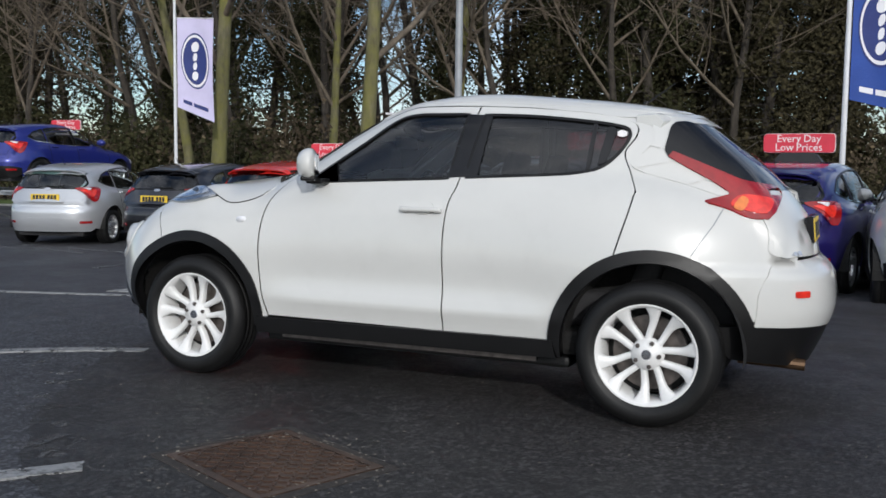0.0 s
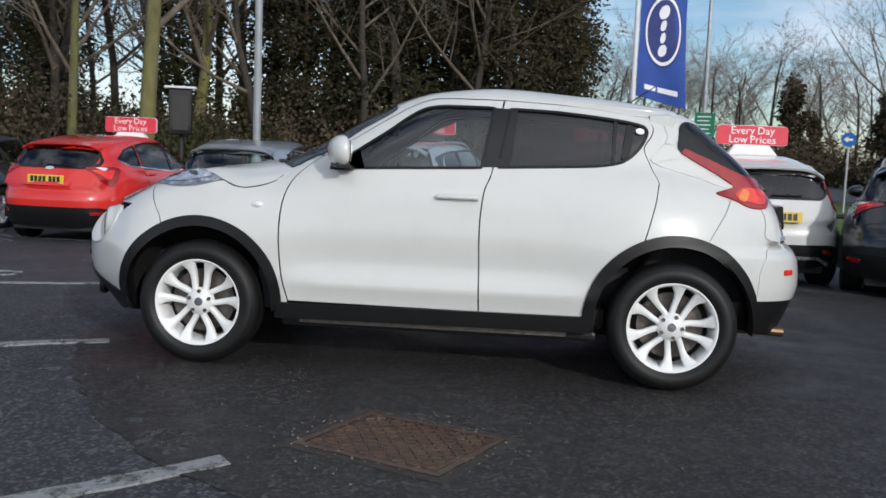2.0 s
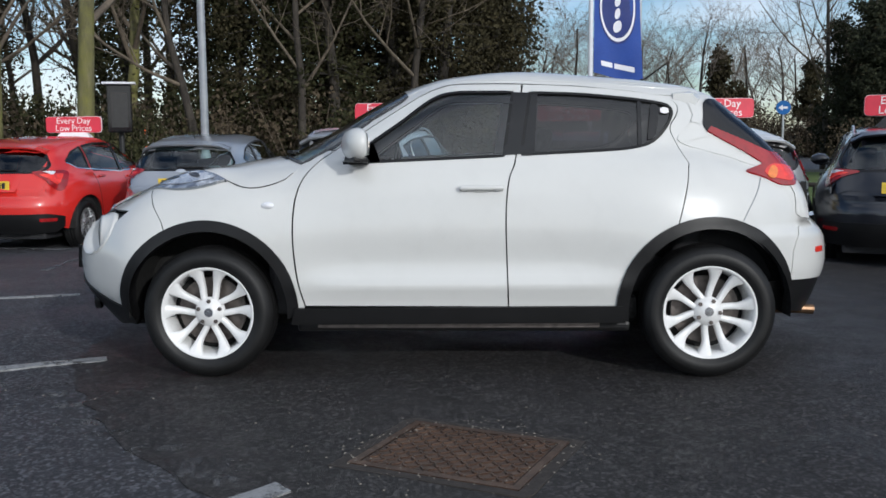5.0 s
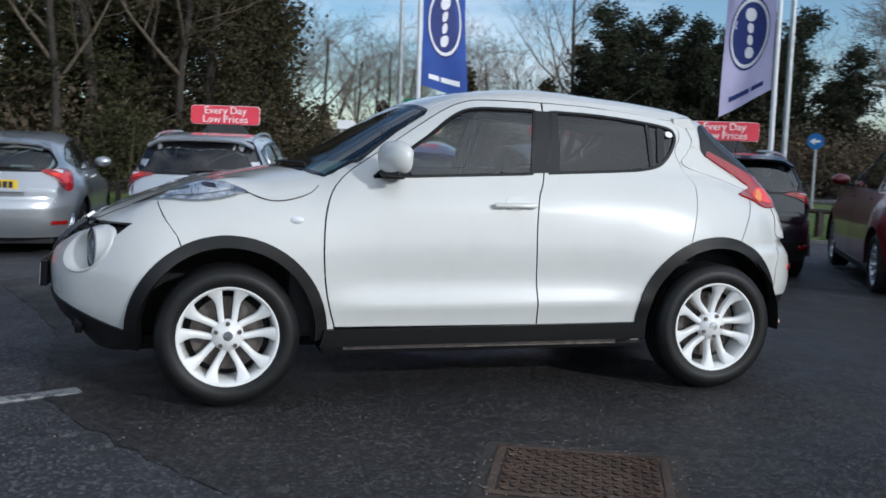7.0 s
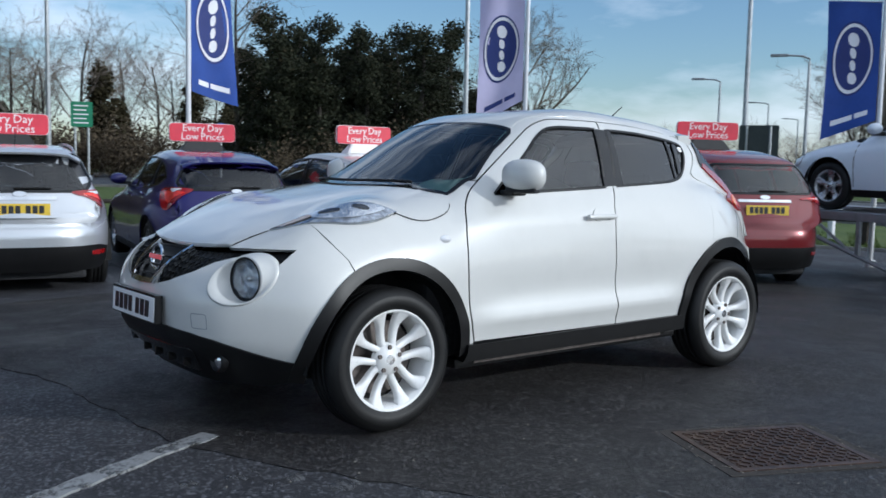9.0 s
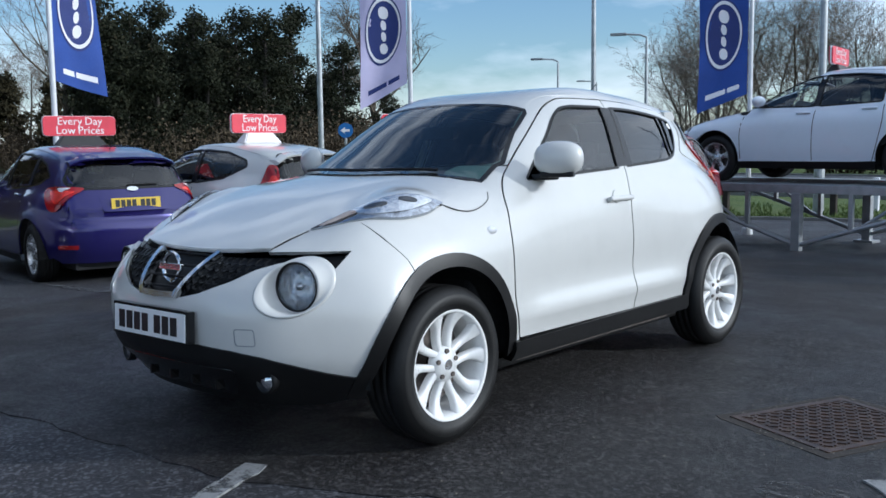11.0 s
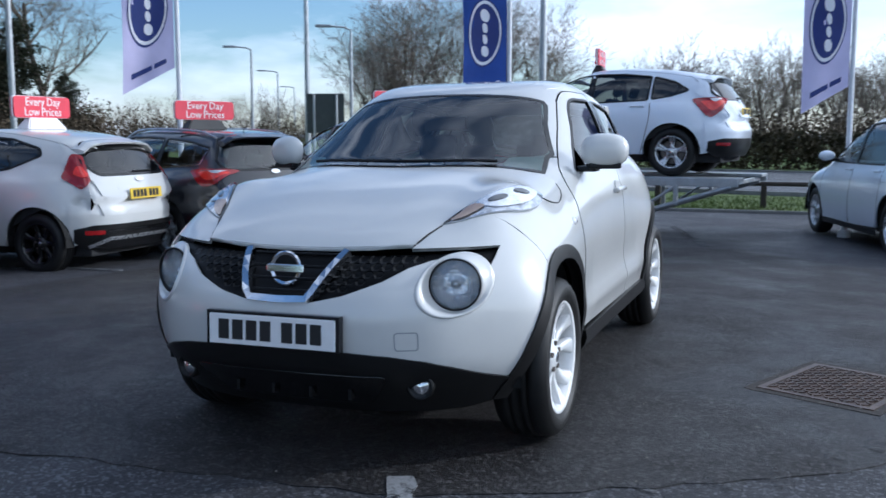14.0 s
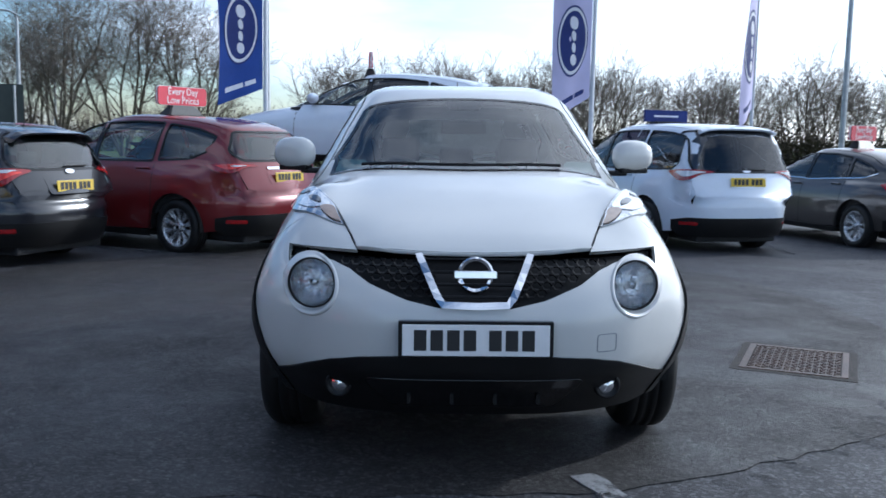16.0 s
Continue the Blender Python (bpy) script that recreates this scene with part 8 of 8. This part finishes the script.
def grow(rr, start, way, length, r0, level, out, tips, top_level, kids, up=0.12, wander=0.16, thin=0.0045):
    n = 1 if level == top_level > 2 else (6, 4, 3, 2, 2)[level]
    p, d = np.array(start, float), np.array(way, float)
    pts, rad = [p.copy()], [r0]
    for i in range(n):
        d = d + np.array([rr.gauss(0, wander), rr.gauss(0, wander), rr.gauss(0, wander * 0.6) + up * (0.4 if level == 0 else 1)])
        d /= np.linalg.norm(d)
        p = p + d * length / n
        pts.append(p.copy())
        rad.append(r0 * (1 - 0.75 * (i + 1) / n) if level else r0 * (1 - 0.62 * (i + 1) / n))
    out.append((pts, rad, (9, 6, 4, 3, 3, 3)[min(level, 5)]))
    if level == top_level:
        tips.append(p)
        return
    k = kids[level]
    for j in range(k):
        f = (0.30 if level == 0 else 0.22) + (0.70 if level == 0 else 0.76) * (j + rr.random() * 0.7) / k
        f = min(f, 0.99)
        i = min(int(f * n), n - 1)
        base = pts[i] + (pts[i + 1] - pts[i]) * (f * n - i)
        seg = (pts[i + 1] - pts[i]) / np.linalg.norm(pts[i + 1] - pts[i])
        side = np.array([rr.gauss(0, 1), rr.gauss(0, 1), rr.gauss(0, 0.5)])
        side -= seg * (side @ seg)
        side /= max(np.linalg.norm(side), 1e-6)
        ang = radians(rr.uniform(30, 62))
        w = seg * math.cos(ang) + side * math.sin(ang)
        grow(rr, base, w, length * rr.uniform(0.42, 0.62) * (1.1 - 0.45 * f if level == 0 else 1), max(r0 * (1 - 0.6 * f) * 0.52, thin), level + 1, out, tips, top_level, kids, up, wander * 1.15, thin)


def bare_tree(seed, height, trunk_r, kids=(9, 6, 4, 4), label="tall bare winter tree with fine twigs", bark=None, stems=1, lean=0.04, up=0.10, wander=0.15, twig=None, thin=0.0045):
    rr = random.Random(seed)
    t = thing("tree", pose(0, 0, 0), label, "tree", "bare trees")
    trunk, limbs, tips = [], [], []
    for s in range(stems):
        way = np.array([rr.gauss(0, lean), rr.gauss(0, lean), 1.0]) if stems == 1 else np.array([0.42 * math.cos(6.28 * s / stems + 0.4), 0.42 * math.sin(6.28 * s / stems + 0.4), 1.0])
        got = []
        grow(rr, (0.12 * s if stems > 1 else 0, 0, -0.1), way / np.linalg.norm(way), height * (rr.uniform(0.8, 1.0) if stems > 1 else 1), trunk_r, 0, got, tips, len(kids), kids, up, wander if stems > 1 else wander * 0.55, thin)
        trunk.append(got[0])
        limbs += got[1:]
    tubes_mesh("trunk", trunk, bark or BARK, t)
    tubes_mesh("crown", limbs, twig or TWIG, t)
    return t, tips


def leaves_mesh(name, centres, size, count, spread, material, parent, rr, label="", flat=0.5):
    """Many small leaf-like faces scattered about the centres."""
    c = np.array(centres)
    rng = np.random.default_rng(rr.randrange(10**6))
    pick = c[rng.integers(0, len(c), count)] + rng.normal(0, 1, (count, 3)) * np.array([spread, spread, spread * 0.8])
    u = rng.normal(0, 1, (count, 3))
    u /= np.linalg.norm(u, axis=1, keepdims=True)
    w = rng.normal(0, 1, (count, 3))
    w[:, 2] *= flat
    v = np.cross(u, w)
    v /= np.maximum(np.linalg.norm(v, axis=1, keepdims=True), 1e-6)
    s = size * rng.uniform(0.6, 1.5, (count, 1))
    corners = np.stack([pick - u * s, pick - v * s * 0.55 + u * s * 0.1, pick + u * s, pick + v * s * 0.55 + u * s * 0.1], 1).reshape(-1, 3)
    faces = np.arange(4 * count).reshape(-1, 4)
    return solid(name, corners, faces, material, parent, label, smooth=False)


def ivy_tree(seed, height, trunk_r, count=7000, material=None, girth=0.75):
    """A bare tree whose trunk and limbs are wrapped in dark ivy."""
    rr = random.Random(seed)
    t, tips = bare_tree(seed, height, trunk_r, (8, 5, 4, 3), "tall tree wrapped in dark green ivy", DARK_BARK)
    t["group"] = "ivy trees"
    pts = []
    for i in range(70):
        f = rr.random() ** 0.8
        a, r = rr.uniform(0, 6.28), rr.uniform(0.1, girth) * (1.15 - 0.6 * f)
        pts.append((r * math.cos(a), r * math.sin(a), height * (0.02 + 0.60 * f)))
    for q in rr.sample(tips, min(40, len(tips))):
        if q[2] < height * 0.55:
            pts.append((q[0] * 0.6, q[1] * 0.6, q[2] * 0.9))
    tagged(leaves_mesh("ivy", pts, 0.06, count, 0.40, material or IVY, t, rr), kind="stuff")
    return t


def pine_tree(seed, height, count=9000, material=None, width=0.30, start=0.12, label="dark evergreen pine with a ragged crown", size=0.14):
    rr = random.Random(seed)
    t = thing("pine_tree", pose(0, 0, 0), label, "tree", "pines")
    out = []
    pts = [np.array([0.1 * math.sin(i), 0.1 * math.cos(1.7 * i), height * i / 8 - 0.1]) for i in range(9)]
    out.append((pts, [0.22 * (1 - 0.85 * i / 8) for i in range(9)], 8))
    cl = []
    for i in range(48):
        f = start + (1 - start) * (i + rr.random()) / 48
        a = rr.uniform(0, 6.28)
        reach = height * width * (1.05 - 0.80 * f) * rr.uniform(0.45, 1.35)
        base = np.array([0, 0, height * f * 0.95])
        tip = base + np.array([reach * math.cos(a), reach * math.sin(a), reach * rr.uniform(0.0, 0.5)])
        out.append(([base, (base + tip) / 2 + np.array([0, 0, 0.08]), tip], [0.05, 0.03, 0.012], 4))
        for s in np.linspace(0.3, 1.0, 5):
            cl.append(base + (tip - base) * s + np.array([rr.gauss(0, 0.10), rr.gauss(0, 0.10), rr.gauss(0, 0.08) + 0.12 * s]))
    cl.append(np.array([0, 0, height]))
    tubes_mesh("trunk", out, DARK_BARK, t)
    tagged(leaves_mesh("crown", cl, size, count, 0.23, material or PINE, t, rr, flat=0.35), kind="stuff")
    return t


def bush_mesh(seed, w, hgt, count, material, label, size=0.11, name="shrub"):
    rr = random.Random(seed)
    t = thing(name, pose(0, 0, 0), label, "shrub", "shrubs")
    stems = []
    cl = []
    for i in range(26):
        a, r = rr.uniform(0, 6.28), rr.uniform(0, w / 2)
        tip = np.array([r * math.cos(a), r * math.sin(a), hgt * rr.uniform(0.45, 1.05) * (1.1 - 0.5 * r / w)])
        stems.append(([np.array([tip[0] * 0.3, tip[1] * 0.3, -0.05]), tip * np.array([0.75, 0.75, 0.6]), tip], [0.03, 0.018, 0.006], 4))
        for s in (0.35, 0.6, 0.8, 1.0):
            cl.append(tip * np.array([s, s, s]) + np.array([rr.gauss(0, 0.2), rr.gauss(0, 0.2), 0]))
    tubes_mesh("stems", stems, TWIG, t)
    tagged(leaves_mesh("leaves", cl, size, count, 0.36, material, t, rr), kind="stuff")
    return t


def settle(t, x, y, turn, s=1.0):
    m = pose(x, y, ground_z(x, y), 0, 0, turn)
    t.matrix_basis = m @ Matrix.Diagonal((s, s, s, 1))
    return t


def again(t, x, y, turn, s=1.0):
    c = copy_thing(t, pose(x, y, ground_z(x, y), 0, 0, turn))
    c.scale = (s, s, s)
    return c


def evergreen(seed, height, count, material, label, width=0.20, size=0.11):
    """A tall dense evergreen: foliage from the ground to a ragged top, in drooping sprays."""
    rr = random.Random(seed)
    t = thing("tree", pose(0, 0, 0), label, "tree", "evergreens")
    pts = [np.array([0.12 * math.sin(i), 0.12 * math.cos(1.7 * i), height * i / 8 - 0.1]) for i in range(9)]
    out, cl = [(pts, [0.24 * (1 - 0.85 * i / 8) for i in range(9)], 8)], []
    for i in range(64):
        f = 0.03 + 0.95 * (i + rr.random()) / 64
        a = rr.uniform(0, 6.28)
        reach = height * width * (1.0 - 0.72 * f ** 1.4) * rr.uniform(0.55, 1.3)
        base = np.array([0, 0, height * f])
        tip = base + np.array([reach * math.cos(a), reach * math.sin(a), -reach * rr.uniform(-0.05, 0.35)])
        out.append(([base, (base + tip) / 2 + np.array([0, 0, 0.12]), tip], [0.05, 0.03, 0.012], 4))
        for k in np.linspace(0.3, 1.0, 5):
            cl.append(base + (tip - base) * k + np.array([rr.gauss(0, 0.16), rr.gauss(0, 0.16), rr.gauss(0, 0.16)]))
    tubes_mesh("trunk", out, DARK_BARK, t)
    tagged(leaves_mesh("crown", cl, size, count, 0.30, material, t, rr, flat=0.6), kind="stuff")
    return t


rt = random.Random(77)
# big mossy trunks near the parked cars
settle(bare_tree(1, 13.0, 0.20, (10, 6, 5, 4), "tall bare tree with a mossy yellow-green trunk", wander=0.08)[0], -12.0, 13.6, 20)
settle(bare_tree(2, 12.0, 0.17, (11, 6, 5, 4), "tall bare tree with a mossy yellow-green trunk", wander=0.10)[0], -6.9, 11.4, 75)
settle(bare_tree(3, 12.0, 0.14, (10, 7, 5, 3), "slender bare tree with a mossy trunk", wander=0.08)[0], -14.0, 15.4, 140)
settle(bare_tree(4, 11.0, 0.16, (12, 7, 5, 4), "slender bare tree with a mossy trunk", wander=0.10)[0], -13.2, 21.3, 10)
settle(bare_tree(5, 12.0, 0.22, (11, 7, 5, 4), "bare tree with a grey-green trunk", wander=0.10)[0], -11.0, 25.6, 200)

kinds_bare = [settle(bare_tree(10 + i, 12.5 + i, 0.20, (10, 6, 4, 4), bark=DARK_BARK, wander=0.13, thin=0.009)[0], *p) for i, p in enumerate([(-21.1, 38.2, 0), (-12.9, 33.2, 50), (-5.0, 41.0, 100)])]
far_bare = [settle(bare_tree(14 + i, 12.5 + i, 0.22, (10, 6, 4, 3), bark=DARK_BARK, wander=0.15, twig=HAZED_TWIG, thin=0.016)[0], *p) for i, p in enumerate([(15.0, 66.0, 0, 0.62), (10.0, 70.0, 50, 0.62)])]
kinds_ivy = [settle(ivy_tree(20 + i, 12.0 + i, 0.20, 7600, girth=0.9 + 0.2 * i), *p) for i, p in enumerate([(-17.5, 27.0, 0), (-8.2, 29.0, 40), (-2.0, 33.5, 80)])]
kinds_green = [settle(evergreen(80 + i, 12.0 + 1.2 * i, 15000, (CONIFER, IVY, CONIFER)[i], "tall dense brown-green evergreen at the edge of the wood", 0.15 + 0.02 * i, 0.075), *p) for i, p in enumerate([(1.2, 30.6, 0), (-4.6, 27.6, 40), (-0.6, 34.0, 90)])]
kinds_pine = [settle(pine_tree(30 + i, 8.2 + 0.7 * i, 9000, size=0.085, width=0.30), *p) for i, p in enumerate([(15.6, 31.5, 0, 0.8), (19.2, 31.0, 60, 0.8), (23.5, 30.0, 120, 0.8)])]
laurel = settle(bush_mesh(40, 4.2, 2.7, 4000, IVY, "dense dark evergreen shrub under the trees", 0.075), -13.0, 23.5, 0)
brush = settle(bush_mesh(41, 4.5, 2.6, 2600, BRUSH, "brown leafless winter scrub", 0.07), 26.0, 44.0, 0)
conifer = settle(pine_tree(50, 8.0, 6500, CONIFER, 0.26, 0.03, "broad brown-green conifer beyond the road", 0.15), 16.2, 55.5, 0, 0.84)

# the wood behind the first row, thick towards the road
for i in range(18):
    f = i / 17
    x, y = -46 + 45 * f + rt.uniform(-1.2, 1.2), 25.5 + 6.0 * max(0, f - 0.55) * 2 + rt.uniform(-1.5, 2.5)
    again(kinds_ivy[i % 3], x, y, rt.uniform(0, 360), rt.uniform(0.85, 1.15))
for i in range(22):
    x, y = -52 + 51 * i / 21 + rt.uniform(-1.5, 1.5), 34 + rt.uniform(-2.5, 6)
    again(kinds_bare[i % 3], x, y, rt.uniform(0, 360), rt.uniform(0.85, 1.2))
for x, y, s in ((-0.6, 28.8, 0.95), (-2.6, 30.4, 1.1), (1.4, 33.6, 1.1), (-7.0, 28.6, 0.9), (-9.8, 30.6, 1.0), (-5.6, 32.6, 1.1), (-18.8, 31.6, 0.95), (-25.2, 29.5, 1.0), (-22.4, 32.0, 1.0), (-30.4, 26.4, 1.0), (-34.2, 28.0, 1.05), (-43.0, 28.0, 0.9), (0.2, 37.0, 1.15), (-3.4, 36.6, 1.1)):
    again(kinds_green[rt.randrange(3)], x, y, rt.uniform(0, 360), s)
for i in range(34):
    f = i / 33
    x, y = -44 + 46 * f + rt.uniform(-0.8, 0.8), 22.6 + 9.5 * max(0, f - 0.62) * 2 + rt.uniform(-0.8, 1.6) + (2.5 if i % 2 else 0)
    again(laurel if i % 2 else brush, x, y, rt.uniform(0, 360), rt.uniform(0.8, 1.25))
for x, y, s in ((-9.2, 20.6, 0.8), (-3.2, 23.2, 0.8), (-16.0, 19.8, 1.0), (-21, 21.5, 1.1), (-26, 21.5, 1.0), (-31, 20.8, 1.2), (-36, 20.5, 1.1)):
    again(laurel, x, y, rt.uniform(0, 360), s)
for i in range(14):
    x, y = -58 + 54 * i / 13 + rt.uniform(-1, 1), 47 + rt.uniform(-3, 5)
    again(kinds_bare[i % 3], x, y, rt.uniform(0, 360), rt.uniform(0.9, 1.2))

# thin bare trees along the front of the wood
for x, y, s in ((-39.0, 23.4, 0.85), (-34.0, 24.2, 0.9), (-28.6, 23.6, 0.8), (-23.4, 24.4, 0.9), (-18.4, 23.6, 0.8), (-15.6, 25.0, 0.9), (-8.6, 25.4, 0.8), (-5.4, 26.2, 0.75), (-1.8, 28.0, 0.8)):
    again(kinds_bare[rt.randrange(3)], x, y, rt.uniform(0, 360), s)

# pines past the far verge
for x, y, s in ((16.3, 29.5, 0.92), (17.8, 33.5, 1.12), (20.8, 28.4, 0.95), (22.0, 33.8, 1.08), (24.2, 27.4, 0.8), (17.0, 34.8, 1.12), (26.8, 31.5, 0.86), (25.6, 35.5, 0.98), (28.3, 28.8, 0.6), (15.4, 30.2, 0.86), (18.6, 29.4, 0.9), (22.2, 29.2, 0.92), (15.4, 33.6, 0.95), (24.6, 33.0, 0.85), (20.0, 35.6, 1.15), (19.6, 32.6, 1.05), (21.4, 31.2, 1.0), (23.4, 35.0, 1.05), (17.2, 31.4, 1.0), (25.4, 29.6, 0.85), (27.6, 33.4, 0.85)):
    again(kinds_pine[rt.randrange(3)], x, y, rt.uniform(0, 360), (0.71 + rt.uniform(-0.07, 0.12)) * s)
for x, y, s in ((14.4, 28.6, 0.8), (15.9, 27.4, 0.9), (18.2, 26.8, 1.0), (20.6, 26.0, 1.0), (22.9, 25.2, 0.95), (25.0, 25.0, 0.9), (27.2, 26.4, 0.8), (19.4, 28.0, 1.1), (23.0, 27.2, 1.1), (26.2, 28.0, 1.0)):
    again(brush, x, y, rt.uniform(0, 360), s * 0.95)
again(kinds_bare[1], 14.6, 33.5, 30, 0.62)

# far bare wood and scrub across the road
for i in range(22):
    az = radians(85 - 23 * i / 21 + rt.uniform(-0.6, 0.6))
    d = 66 + rt.uniform(-5, 12)
    again(far_bare[i % 2], -2 + d * math.cos(az), -5 + d * math.sin(az), rt.uniform(0, 360), rt.uniform(0.46, 0.66))
for az, d, s in ((73.0, 64, 0.55), (69.2, 62, 0.72), (67.2, 58, 0.66), (79.0, 70, 0.55), (82.5, 68, 0.5)):
    again(conifer, -1 + d * math.cos(radians(az)), -5 + d * math.sin(radians(az)), rt.uniform(0, 360), s)
for i in range(30):
    az, d = radians(87 - 41 * i / 29 + rt.uniform(-0.5, 0.5)), 60 + rt.uniform(-4, 4)
    again(brush, -2 + d * math.cos(az), -5 + d * math.sin(az), rt.uniform(0, 360), rt.uniform(0.85, 1.25))

# the bare tree beside the pines, the round clump over the road, the long low line of scrub
settle(bare_tree(60, 8.6, 0.22, (12, 8, 6, 4), "spreading bare tree beside the pines", DARK_BARK, wander=0.2, up=0.06, thin=0.011)[0], 33.0, 33.0, 30)
clump = settle(bare_tree(61, 7.6, 0.085, (9, 6, 4, 3), "rounded clump of bare many-stemmed trees", TWIG, 6, up=0.13, wander=0.12, twig=HAZED_TWIG, thin=0.010)[0], 45.5, 16.8, 0, 1.04)
again(clump, 42.5, 18.6, 100, 1.0)
again(clump, 46.5, 13.2, 200, 0.98)
again(clump, 43.8, 21.2, 290, 0.82)
for i in range(34):
    az = radians(44 - 76 * i / 33 + rt.uniform(-0.5, 0.5))
    d = 62 + rt.uniform(-5, 7) - (8 if i > 16 else 0)
    again(brush, -4 + d * math.cos(az), -2 + d * math.sin(az), rt.uniform(0, 360), rt.uniform(0.75, 1.0))
thickets = [settle(bare_tree(70 + i, 6.0, 0.075, (8, 5, 3), "row of bare brown trees on the skyline", TWIG, 5, up=0.12, wander=0.14, twig=HAZED_TWIG, thin=0.014)[0], 56.0, -9.0 - 9 * i, 0) for i in range(2)]
for i in range(46):
    az = radians(8 - 48 * i / 45 + rt.uniform(-0.4, 0.4))
    d = 60 + rt.uniform(-4, 12)
    again(thickets[i % 2], -4 + d * math.cos(az), -1 + d * math.sin(az), rt.uniform(0, 360), rt.uniform(0.80, 1.08))
for i in range(18):
    az = radians(46 - 38 * i / 17 + rt.uniform(-0.6, 0.6))
    d = 66 + rt.uniform(-3, 8)
    again(thickets[i % 2], -4 + d * math.cos(az), -1 + d * math.sin(az), rt.uniform(0, 360), rt.uniform(0.50, 0.66))
# clipped hedge along the far side of the road
hedge_t = thing("hedge", pose(0, 0, 0), "long dark clipped hedge beyond the road", "hedge")
hl = refine(spline([(37.5, 12), (37, 2), (35.5, -9), (37, -24)], n=6), 0.5, closed=False)
pts = [(x + rt.uniform(-0.4, 0.4), y, ground_z(x, y) + z) for x, y in hl for z in (0.2, 0.5, 0.85, 1.15, 1.4)]
tagged(leaves_mesh("hedge_leaves", pts, 0.10, 14000, 0.16, CONIFER, hedge_t, rt), kind="stuff")
b = bmesh.new()
for x, y in hl[::3]:
    tube(b, (x, y, ground_z(x, y) - 0.05), (x + rt.uniform(-0.1, 0.1), y, ground_z(x, y) + 1.2), 0.03, 0.012, 5)
part("hedge_stems", b, DARK_BARK, hedge_t)
